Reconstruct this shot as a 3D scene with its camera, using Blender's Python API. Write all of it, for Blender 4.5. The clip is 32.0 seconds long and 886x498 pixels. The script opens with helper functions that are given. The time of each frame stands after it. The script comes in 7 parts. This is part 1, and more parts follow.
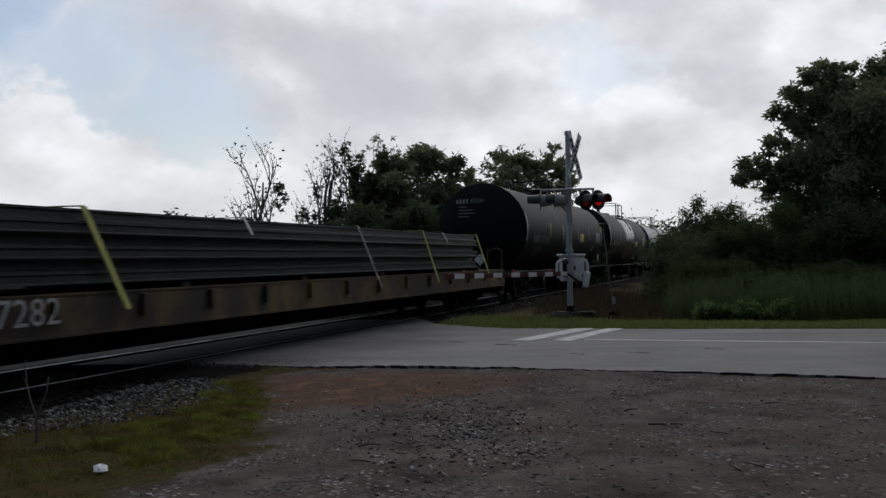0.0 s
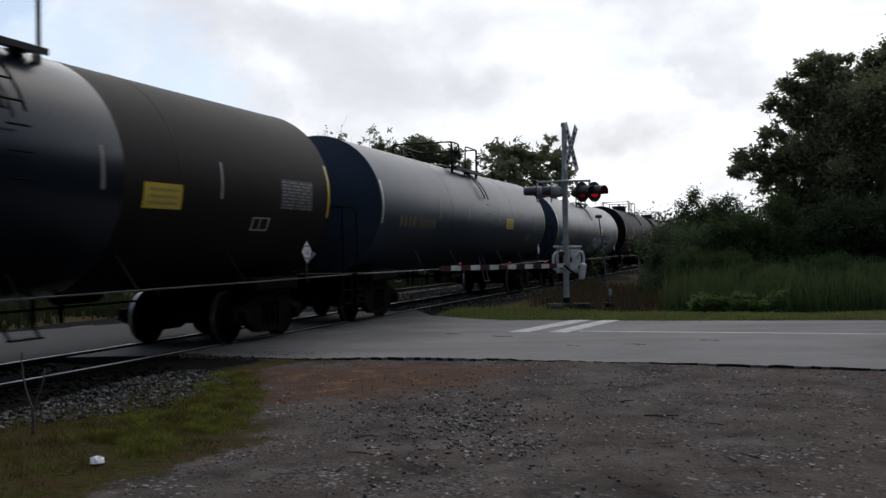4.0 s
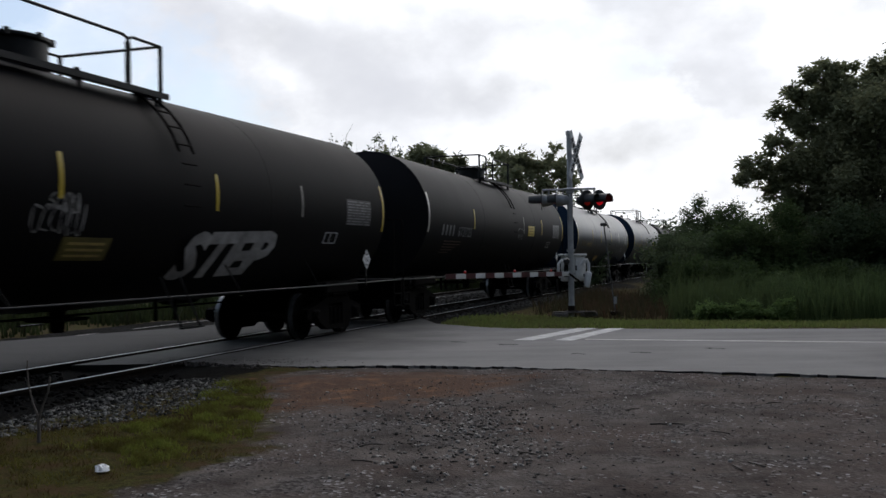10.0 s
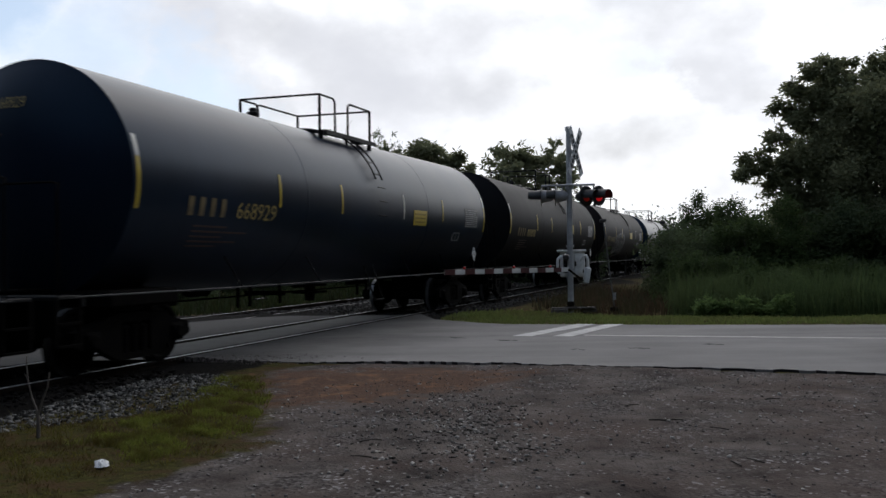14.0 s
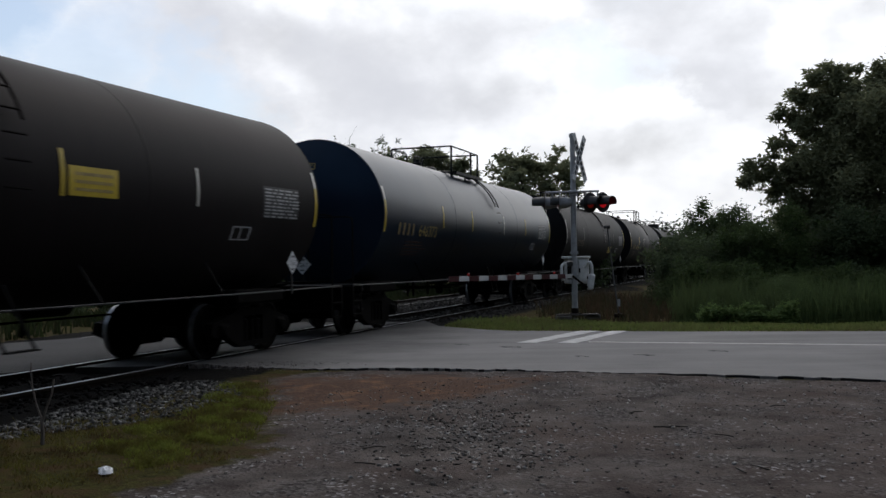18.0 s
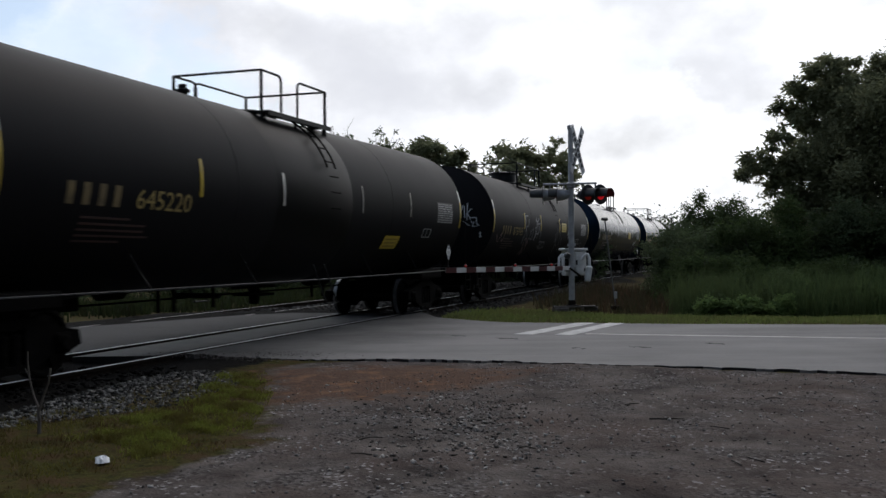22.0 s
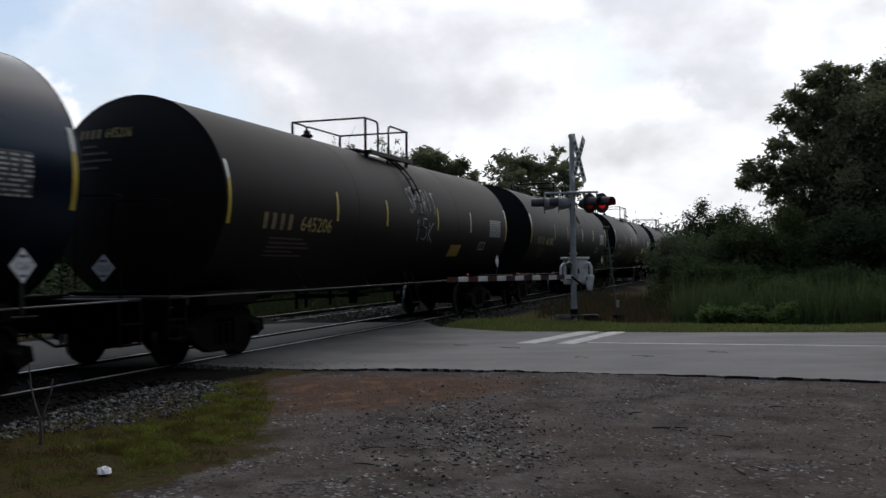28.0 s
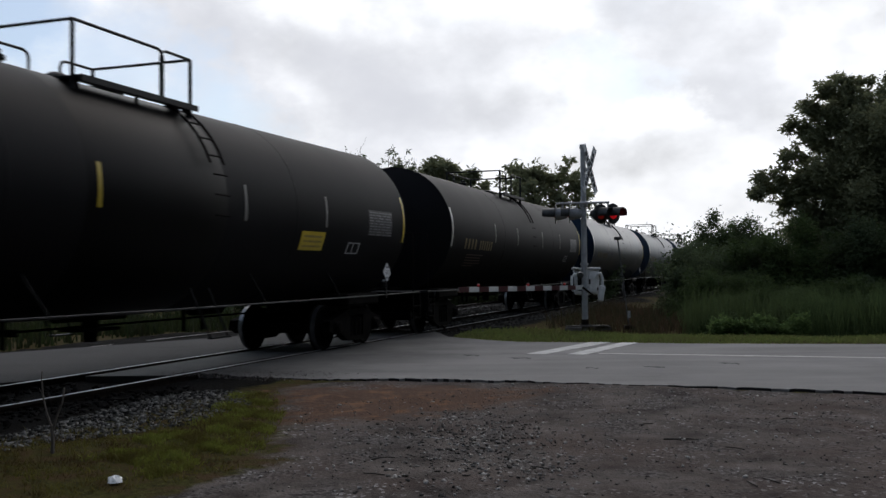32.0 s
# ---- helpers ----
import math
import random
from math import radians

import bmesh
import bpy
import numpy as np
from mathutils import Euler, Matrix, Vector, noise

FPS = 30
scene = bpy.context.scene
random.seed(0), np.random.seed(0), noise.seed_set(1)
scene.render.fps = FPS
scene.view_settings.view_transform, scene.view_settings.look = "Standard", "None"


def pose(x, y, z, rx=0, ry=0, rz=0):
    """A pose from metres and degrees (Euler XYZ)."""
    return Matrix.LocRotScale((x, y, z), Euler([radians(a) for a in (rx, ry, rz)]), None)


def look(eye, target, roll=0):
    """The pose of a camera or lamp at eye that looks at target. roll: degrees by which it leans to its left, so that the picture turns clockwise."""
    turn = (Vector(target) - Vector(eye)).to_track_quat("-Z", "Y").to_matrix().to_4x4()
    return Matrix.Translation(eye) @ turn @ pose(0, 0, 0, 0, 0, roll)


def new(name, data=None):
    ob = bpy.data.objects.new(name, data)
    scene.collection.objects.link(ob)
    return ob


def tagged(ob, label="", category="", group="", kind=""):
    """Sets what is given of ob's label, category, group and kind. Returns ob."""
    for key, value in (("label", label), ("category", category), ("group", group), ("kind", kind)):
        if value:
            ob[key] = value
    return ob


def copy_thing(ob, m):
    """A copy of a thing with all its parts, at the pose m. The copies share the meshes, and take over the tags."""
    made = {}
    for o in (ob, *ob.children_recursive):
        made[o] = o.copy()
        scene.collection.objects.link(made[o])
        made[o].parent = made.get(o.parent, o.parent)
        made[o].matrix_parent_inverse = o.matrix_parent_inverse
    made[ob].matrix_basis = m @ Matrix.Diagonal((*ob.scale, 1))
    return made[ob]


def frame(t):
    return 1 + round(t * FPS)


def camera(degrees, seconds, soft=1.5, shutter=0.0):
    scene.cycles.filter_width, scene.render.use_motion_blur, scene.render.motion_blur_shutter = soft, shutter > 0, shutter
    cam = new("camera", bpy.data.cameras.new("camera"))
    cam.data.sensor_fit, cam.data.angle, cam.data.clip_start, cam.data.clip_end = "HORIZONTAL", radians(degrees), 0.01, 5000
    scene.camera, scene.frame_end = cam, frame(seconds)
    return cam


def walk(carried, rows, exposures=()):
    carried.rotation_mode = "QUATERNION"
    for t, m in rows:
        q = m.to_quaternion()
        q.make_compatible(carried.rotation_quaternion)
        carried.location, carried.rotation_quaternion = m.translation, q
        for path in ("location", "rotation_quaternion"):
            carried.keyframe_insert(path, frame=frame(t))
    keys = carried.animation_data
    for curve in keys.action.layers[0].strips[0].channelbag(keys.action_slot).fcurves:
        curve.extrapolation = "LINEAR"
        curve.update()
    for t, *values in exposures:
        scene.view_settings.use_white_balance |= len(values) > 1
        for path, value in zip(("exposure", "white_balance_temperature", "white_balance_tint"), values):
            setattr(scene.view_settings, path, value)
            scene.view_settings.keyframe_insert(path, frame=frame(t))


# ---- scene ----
# camera, held by hand beside a level crossing
HC = 1.442
cam = camera(50.04, 32.0, soft=1.5, shutter=0.2)
TURNS = [
    (0, -0.115, 0.617, 0.76), (0.5, 0.156, 0.502, 0.81), (1, 0.148, 0.749, 0.75), (1.5, 0.008, 0.881, 0.79),
    (2, -0.123, 0.626, 0.76), (2.5, -0.263, 0.338, 0.80), (3, -0.288, 0.173, 0.81), (3.5, -0.305, 0.099, 0.80),
    (5.5, -0.403, 0.263, 0.75), (6, -0.354, 0.206, 0.79), (6.5, -0.502, 0.338, 0.77), (7, -0.181, 0.148, 0.80),
    (7.5, 0.008, 0.486, 0.76), (8, -0.033, 0.519, 0.80), (8.5, -0.222, 0.453, 0.79), (9, -0.280, 0.412, 0.80),
    (9.5, 0.041, 0.305, 0.77), (10, -0.033, 0.617, 0.80), (10.5, -0.025, 0.659, 0.81), (11, -0.173, 0.461, 0.73),
    (11.5, -0.107, 0.329, 0.76), (12, -0.091, 0.379, 0.71), (12.5, -0.058, 0.395, 0.75), (13, -0.000, 0.346, 0.62),
    (13.5, -0.008, 0.305, 0.64), (14, -0.074, 0.362, 0.76), (14.5, 0.058, 0.354, 0.79), (16.5, 0.066, 0.469, 0.79),
    (17, 0.148, 0.519, 0.77), (17.5, 0.140, 0.543, 0.78), (18, 0.165, 0.766, 0.78), (18.5, 0.074, 0.609, 0.79),
    (19, 0.115, 0.535, 0.79), (19.5, 0.041, 0.527, 0.77), (20, 0.107, 0.453, 0.70), (20.5, 0.156, 0.412, 0.71),
    (21, 0.016, 0.387, 0.78), (21.5, -0.156, 0.296, 0.55), (22, 0.008, 0.239, 0.48), (22.5, 0.041, 0.181, 0.55),
    (23, 0.099, 0.091, 0.60), (23.5, -0.008, 0.222, 0.77), (24, -0.099, 0.156, 0.69), (24.5, -0.033, 0.362, 0.68),
    (26.5, 0.181, 0.576, 0.69), (27, 0.189, 0.667, 0.60), (27.5, 0.016, 0.576, 0.71), (28, 0.115, 0.799, 0.69),
    (28.5, 0.058, 0.823, 0.64), (29, 0.066, 0.724, 0.65), (29.5, 0.016, 0.609, 0.63), (30, 0.049, 0.955, 0.65),
    (30.5, 0.189, 0.955, 0.59), (31, 0.214, 1.013, 0.54), (31.5, 0.387, 0.930, 0.49), (32, 0.766, 1.416, 0.54),
]
EXPOSURES = [(0.0, -0.46), (1.5, -0.46), (2.0, -0.16), (2.6, -0.06), (3.5, -0.04), (5.5, -0.03), (14.5, -0.03), (16.5, -0.02), (18.0, -0.12), (19.5, -0.08), (20.5, 0.0), (24.5, 0.02), (27.0, -0.12), (32.0, -0.12)]
walk(cam, [(t, pose(0, 0, HC, 90 + pitch, roll, yaw)) for t, yaw, pitch, roll in TURNS], EXPOSURES)

# the line of the track: s metres along it (away from the camera), off metres towards the camera's side
TH, DTRACK = radians(18.65), 8.924
CT, ST = math.cos(TH), math.sin(TH)


def tk(s, off, z=0.0):
    return Vector((-DTRACK * CT + s * ST + off * CT, DTRACK * ST + s * CT - off * ST, z))


# the ground plan is drawn in units of its own: SX metres across the view, SY metres away from it
SX, SY = 0.864, 1.0496


def on_plan(x, y):
    return x * SX, y * SY


def outline(pts):
    return [on_plan(x, y) for x, y in pts]


def site(s, off):
    """A place beside the track, s and off in units of the plan."""
    return tk(1.23 + 1.02 * s, 0.885 * off - 0.05)


def beside(*q):
    """Plan units of places beside the track."""
    return [(p.x / SX, p.y / SY) for p in (site(s, o) for s, o in q)]


def track_pose(s, off=0.0, z=0.0):
    p = tk(s, off, z)
    return pose(p.x, p.y, p.z, 0, 0, 90 - math.degrees(TH))


# ---- daylight: a bright overcast sky with breaks, the sun behind cloud ahead ----
world = bpy.data.worlds.new("sky")
scene.world = world
world.use_nodes = True
wn, wl = world.node_tree.nodes, world.node_tree.links
wn.clear()


def wnode(kind, **kw):
    n = wn.new(kind)
    for k, v in kw.items():
        n.inputs[k].default_value = v
    return n


def wmath(op, a, b=None, c=None, clamp=False):
    n = wn.new("ShaderNodeMath")
    n.operation, n.use_clamp = op, clamp
    for i, v in enumerate((a, b, c)):
        if v is None:
            continue
        if isinstance(v, (int, float)):
            n.inputs[i].default_value = v
        else:
            wl.new(v, n.inputs[i])
    return n.outputs[0]


def wmix(fac, a, b):
    n = wn.new("ShaderNodeMix")
    n.data_type = "RGBA"
    for sock, v in ((n.inputs["Factor"], fac), (n.inputs["A"], a), (n.inputs["B"], b)):
        if isinstance(v, (int, float)):
            sock.default_value = v
        elif isinstance(v, tuple):
            sock.default_value = (*v, 1)
        else:
            wl.new(v, sock)
    return n.outputs["Result"]


SUN_UP, SUN_TURN = radians(48), radians(20)
clear = wn.new("ShaderNodeTexSky")
clear.sky_type, clear.sun_disc, clear.sun_elevation, clear.sun_rotation = "NISHITA", False, SUN_UP, SUN_TURN
clear.altitude, clear.air_density, clear.dust_density = 200, 1.0, 2.0
coord = wn.new("ShaderNodeTexCoord")
direction = coord.outputs["Generated"]
xyz = wn.new("ShaderNodeSeparateXYZ")
wl.new(direction, xyz.inputs[0])
stretch = wn.new("ShaderNodeMapping")
stretch.inputs["Scale"].default_value = (1.0, 1.0, 1.5)
stretch.inputs["Location"].default_value = (3.3, 0.4, 1.2)
wl.new(direction, stretch.inputs[0])


def vec(op, a, b=None, scale=None):
    n = wn.new("ShaderNodeVectorMath")
    n.operation = op
    for i, v in enumerate((a, b)):
        if isinstance(v, tuple):
            n.inputs[i].default_value = v
        elif v is not None:
            wl.new(v, n.inputs[i])
    if isinstance(scale, (int, float)):
        n.inputs["Scale"].default_value = scale
    elif scale is not None:
        wl.new(scale, n.inputs["Scale"])
    return n.outputs["Value" if op == "DOT_PRODUCT" else 0]


def cloud_noise(scale, detail, rough=0.55, out="Fac", at=None):
    n = wnode("ShaderNodeTexNoise", Scale=scale, Detail=detail, Roughness=rough)
    wl.new(stretch.outputs[0] if at is None else at, n.inputs["Vector"])
    return n.outputs[out]


# directions stirred by billows, so that the edges of clouds curl
stir = vec("SCALE", vec("SUBTRACT", cloud_noise(8.4, 7, 0.58, "Color"), (0.5, 0.5, 0.5)), scale=0.19)
stirred = vec("NORMALIZE", vec("ADD", direction, stir))


def toward(yaw, up, wide, soft_=1.0):
    """1 towards one part of the sky, falling to 0 that many degrees from it; soft_ is the share of that width over which it falls."""
    y, e = radians(yaw), radians(up)
    d = vec("DOT_PRODUCT", stirred, (math.sin(y) * math.cos(e), math.cos(y) * math.cos(e), math.sin(e)))
    c, c1 = math.cos(radians(wide)), math.cos(radians(wide * (1 - soft_)))
    return wmath("DIVIDE", wmath("SUBTRACT", d, c), c1 - c, clamp=True)


def most(*v):
    out = v[0]
    for k in v[1:]:
        out = wmath("MAXIMUM", out, k)
    return out


# a broad sheet of cloud with blue breaks, and heaped clouds standing before the breaks
breaks = most(toward(-27.39, 15.77, 8.3, 0.5), wmath("MULTIPLY", toward(-21.58, 10.79, 5.81, 0.7), 0.75), wmath("MULTIPLY", toward(-15.355, 8.715, 4.565, 0.8), 0.9),
              wmath("MULTIPLY", toward(9.13, 11.205, 3.32, 0.9), 0.7))
away = wmath("MULTIPLY_ADD", cloud_noise(2.6, 6), 5.0, -2.3, clamp=True)
ahead_ = toward(0, 12, 44, 0.3)
mask = wmath("SUBTRACT", 1.0, wmix(ahead_, wmath("SUBTRACT", 1.0, away), breaks))
heap = most(toward(-21.165, 4.565, 6.308, 0.16), toward(-16.185, 2.075, 5.146, 0.2), toward(-25.73, 2.49, 6.64, 0.2), toward(11.62, 6.225, 4.98, 0.18), toward(16.6, 4.15, 4.98, 0.25), toward(7.47, 4.15, 4.15, 0.3))
# open blue high over the road, beside the sheet of cloud
open_blue = wmath("MULTIPLY", toward(16, 56, 42, 0.5), 0.85)
mask = wmath("MULTIPLY", mask, wmath("SUBTRACT", 1.0, open_blue))
mask = most(mask, heap)
# light from above: a cloud is bright where it thins upwards and grey where more of it lies over
puff = cloud_noise(7.2, 7, 0.56)
over = cloud_noise(7.2, 4, 0.50, at=vec("ADD", stretch.outputs[0], (0.0, 0.0, 0.058)))
relief = wmath("SUBTRACT", puff, over)
base_grey = cloud_noise(3.7, 4, 0.5)
grey_part = wmath("ADD", wmath("MULTIPLY_ADD", base_grey, 3.0, -1.38), wmath("MULTIPLY", relief, -1.2))
under = most(wmath("MULTIPLY", toward(-14.94, 11.62, 6.225, 1.0), 0.95), wmath("MULTIPLY", toward(-4.98, 9.13, 6.64, 1.0), 0.75), wmath("MULTIPLY", toward(14.11, 12.035, 5.81, 1.0), 0.75), wmath("MULTIPLY", toward(1.66, 12.45, 5.81, 1.0), 0.45))
grey_part = wmath("ADD", wmath("MULTIPLY", grey_part, 0.45), under, clamp=True)
grey_part = wmath("MULTIPLY", grey_part, wmath("MULTIPLY_ADD", heap, -0.8, 1.0))
# cloud is bright round the hidden sun ahead and greyer, bluer away from it
near_sun = wmath("MULTIPLY_ADD", vec("DOT_PRODUCT", direction, tuple(Vector((0.16, 0.88, 0.40)).normalized())), 1.6, -0.32, clamp=True)
body = wmath("MULTIPLY_ADD", relief, 1.1, wmath("MULTIPLY_ADD", puff, 0.35, 0.95))
lit_cloud = wmix(near_sun, (0.34, 0.40, 0.50), vec("SCALE", (0.965, 0.985, 1.03), scale=body))
cloud = wmix(grey_part, lit_cloud, wmix(near_sun, (0.30, 0.35, 0.44), (0.77, 0.79, 0.855)))
hazy_blue = wmix(0.22, vec("SCALE", clear.outputs[0], scale=0.145), (0.80, 0.90, 1.0))
both = wmix(mask, hazy_blue, cloud)
# haze-white band low down
low = wmath("MULTIPLY", wmath("SUBTRACT", 1.0, wmath("MULTIPLY", wmath("ABSOLUTE", xyz.outputs["Z"]), 7.0), clamp=True), 0.5)
both = wmix(low, both, wmix(near_sun, (0.30, 0.32, 0.36), (1.0, 1.0, 1.0)))
background = wn.new("ShaderNodeBackground")
background.inputs["Strength"].default_value = 1.0
wl.new(both, background.inputs["Color"])
wl.new(background.outputs[0], wn.new("ShaderNodeOutputWorld").inputs[0])

sun_data = bpy.data.lights.new("sun", "SUN")
sun_data.energy, sun_data.angle, sun_data.color = 1.05, radians(85), (1.0, 0.96, 0.9)
sun = new("sun", sun_data)
sun.matrix_world = look((0, 0, 30), (-math.sin(SUN_TURN) * math.cos(SUN_UP), -math.cos(SUN_TURN) * math.cos(SUN_UP), 30 - math.sin(SUN_UP)))


# ---- materials ----
class Mat:
    """A small node-tree builder round one Principled surface."""

    def __init__(self, name, rough=0.6, metal=0.0, spec=0.5):
        self.m = bpy.data.materials.new(name)
        self.m.use_nodes = True
        self.n, self.l = self.m.node_tree.nodes, self.m.node_tree.links
        self.s = self.n["Principled BSDF"]
        self.s.inputs["Roughness"].default_value = rough
        self.s.inputs["Metallic"].default_value = metal
        self.s.inputs["Specular IOR Level"].default_value = spec
        self.c = self.n.new("ShaderNodeTexCoord")

    def put(self, sock, v):
        if isinstance(v, tuple):
            sock.default_value = (*v, 1) if len(v) == 3 else v
        elif isinstance(v, (int, float)):
            sock.default_value = v
        else:
            self.l.new(v, sock)

    def noise(self, scale, detail=4, rough=0.55, stretch=None, out="Fac", coords="Object"):
        n = self.n.new("ShaderNodeTexNoise")
        n.inputs["Scale"].default_value, n.inputs["Detail"].default_value = scale, detail
        n.inputs["Roughness"].default_value = rough
        src = self.c.outputs[coords]
        if stretch:
            m = self.n.new("ShaderNodeMapping")
            m.inputs["Scale"].default_value = stretch
            self.l.new(src, m.inputs[0])
            src = m.outputs[0]
        self.l.new(src, n.inputs["Vector"])
        return n.outputs[out]

    def ramp(self, v, a, b):
        """0 at a, 1 at b."""
        n = self.n.new("ShaderNodeMapRange")
        n.inputs["From Min"].default_value, n.inputs["From Max"].default_value = a, b
        self.put(n.inputs["Value"], v)
        return n.outputs["Result"]

    def mix(self, fac, a, b):
        n = self.n.new("ShaderNodeMix")
        n.data_type = "RGBA"
        self.put(n.inputs["Factor"], fac)
        self.put(n.inputs["A"], a)
        self.put(n.inputs["B"], b)
        return n.outputs["Result"]

    def math(self, op, a, b):
        n = self.n.new("ShaderNodeMath")
        n.operation = op
        self.put(n.inputs[0], a)
        self.put(n.inputs[1], b)
        return n.outputs[0]

    def random(self, island=False):
        if island:
            return self.n.new("ShaderNodeNewGeometry").outputs["Random Per Island"]
        return self.n.new("ShaderNodeObjectInfo").outputs["Random"]

    def attr(self, name):
        n = self.n.new("ShaderNodeVertexColor")
        n.layer_name = name
        s = self.n.new("ShaderNodeSeparateColor")
        self.l.new(n.outputs["Color"], s.inputs[0])
        return s.outputs

    def color(self, v):
        self.put(self.s.inputs["Base Color"], v)
        return self

    def rough(self, v):
        self.put(self.s.inputs["Roughness"], v)
        return self

    def bump(self, v, strength=0.3, dist=0.02):
        n = self.n.new("ShaderNodeBump")
        n.inputs["Strength"].default_value, n.inputs["Distance"].default_value = strength, dist
        self.l.new(v, n.inputs["Height"])
        self.l.new(n.outputs[0], self.s.inputs["Normal"])
        return self

    def emit(self, color, strength):
        self.s.inputs["Emission Color"].default_value = (*color, 1)
        self.s.inputs["Emission Strength"].default_value = strength
        return self


def plain(name, a, b, scale=6.0, rough=0.6, metal=0.0, bump=0.15, spec=0.5):
    """Two tones mixed by coarse and fine noise, with a fine relief."""
    k = Mat(name, rough, metal, spec)
    big, small = k.noise(scale), k.noise(scale * 9, 3)
    f = k.math("ADD", k.math("MULTIPLY", big, 0.7), k.math("MULTIPLY", small, 0.3))
    k.color(k.mix(k.ramp(f, 0.35, 0.65), a, b)).rough(k.math("ADD", k.math("MULTIPLY", small, 0.2), rough - 0.1))
    return k.bump(small, bump, 0.01).m


def tank_paint(name, a, dust, rough, gloss_var=0.12, dusty=0.5, spec=0.5, coat=0.0, tint=(1.0, 1.0, 1.0)):
    """Road-worn tank paint: dust lying in streaks down the sides, softer at the top."""
    k = Mat(name, rough, 0.0, spec)
    streak = k.noise(1.0, 5, 0.6, stretch=(0.8, 0.35, 0.25))
    cloud_ = k.noise(0.55, 4, 0.5)
    fine_ = k.noise(34, 3)
    f = k.math("ADD", k.math("MULTIPLY", k.ramp(streak, 0.42, 0.72), 0.6), k.math("MULTIPLY", k.ramp(cloud_, 0.4, 0.7), 0.4))
    f = k.math("MULTIPLY", f, dusty)
    k.color(k.mix(f, a, dust))
    k.rough(k.math("ADD", rough - gloss_var / 2, k.math("MULTIPLY", streak, gloss_var)))
    k.s.inputs["Coat Weight"].default_value = coat
    # colours the sheen itself, so the sky's blue is painted into reflections
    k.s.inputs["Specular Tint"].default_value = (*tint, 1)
    k.s.inputs["Coat Roughness"].default_value = 0.22
    return k.bump(k.math("ADD", k.math("MULTIPLY", cloud_, 0.6), k.math("MULTIPLY", fine_, 0.02)), 0.25, 0.02).m


# tint puts a sky-blue sheen into the paint, strongest on gloss and blue
PAINT = {
    "matt": tank_paint("dusty_black_tank_paint", (0.0067, 0.0064, 0.0070), (0.0159, 0.0151, 0.0163), 0.55, spec=0.05, tint=(0.86, 0.93, 1.0)),
    "brown": tank_paint("brown_dusted_black_paint", (0.0090, 0.0074, 0.0077), (0.0216, 0.0175, 0.0175), 0.55, dusty=0.7, spec=0.06),
    "dark": tank_paint("sooty_black_tank_paint", (0.0050, 0.0047, 0.0050), (0.0115, 0.0108, 0.0112), 0.58, spec=0.045),
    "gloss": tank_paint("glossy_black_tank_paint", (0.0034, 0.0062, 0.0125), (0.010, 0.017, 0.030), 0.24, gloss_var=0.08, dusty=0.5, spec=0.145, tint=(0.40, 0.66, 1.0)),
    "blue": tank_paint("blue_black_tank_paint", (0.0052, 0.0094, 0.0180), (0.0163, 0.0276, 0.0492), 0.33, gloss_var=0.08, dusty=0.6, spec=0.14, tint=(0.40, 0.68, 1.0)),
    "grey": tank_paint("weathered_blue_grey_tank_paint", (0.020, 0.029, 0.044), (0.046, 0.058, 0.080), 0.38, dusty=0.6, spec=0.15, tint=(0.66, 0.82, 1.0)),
}
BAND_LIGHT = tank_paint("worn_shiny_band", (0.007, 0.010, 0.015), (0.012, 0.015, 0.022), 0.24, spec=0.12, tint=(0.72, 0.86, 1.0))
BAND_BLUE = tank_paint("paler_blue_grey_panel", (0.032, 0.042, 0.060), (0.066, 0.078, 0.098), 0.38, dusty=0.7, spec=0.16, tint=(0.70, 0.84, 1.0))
BAND_DARK = tank_paint("tar_dark_band", (0.0022, 0.0022, 0.0024), (0.006, 0.006, 0.006), 0.45, spec=0.06)
# colours below real grimy steel, to paint in the black under the cars
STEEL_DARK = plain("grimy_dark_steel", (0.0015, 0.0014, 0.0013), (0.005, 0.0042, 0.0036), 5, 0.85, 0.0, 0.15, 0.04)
STEEL_BLACK = plain("black_painted_steel", (0.003, 0.003, 0.0033), (0.008, 0.008, 0.008), 8, 0.55, 0.0, 0.15, 0.2)
WORN_RAIL = plain("bare_handrail_steel", (0.06, 0.06, 0.062), (0.15, 0.15, 0.155), 7, 0.5, 0.3)
DULL_RAIL = plain("dull_handrail_steel", (0.02, 0.02, 0.021), (0.05, 0.05, 0.052), 7, 0.6)
# likewise darker than greasy steel really is
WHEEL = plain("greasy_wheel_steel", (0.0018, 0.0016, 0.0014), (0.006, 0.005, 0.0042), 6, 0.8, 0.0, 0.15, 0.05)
TREAD = plain("polished_wheel_tread", (0.16, 0.16, 0.165), (0.34, 0.34, 0.35), 9, 0.3, 0.8)
YELLOW = plain("reflective_yellow_film", (0.55, 0.40, 0.03), (0.42, 0.30, 0.03), 5, 0.35)
WHITE_FILM = plain("reflective_white_film", (0.62, 0.60, 0.52), (0.42, 0.40, 0.35), 5, 0.35)
STENCIL_Y = plain("faded_yellow_stencil_paint", (0.36, 0.265, 0.075), (0.20, 0.145, 0.045), 9, 0.6)
STENCIL_D = plain("dim_worn_stencil_paint", (0.19, 0.135, 0.048), (0.085, 0.062, 0.028), 7, 0.65)
FILM_DIM = plain("dirty_reflective_film", (0.20, 0.195, 0.17), (0.09, 0.088, 0.08), 6, 0.45)
STENCIL_W = plain("faded_white_stencil_paint", (0.42, 0.42, 0.42), (0.22, 0.22, 0.22), 7, 0.6)
STENCIL_R = plain("dull_red_stencil_paint", (0.060, 0.020, 0.013), (0.030, 0.013, 0.010), 7, 0.6)
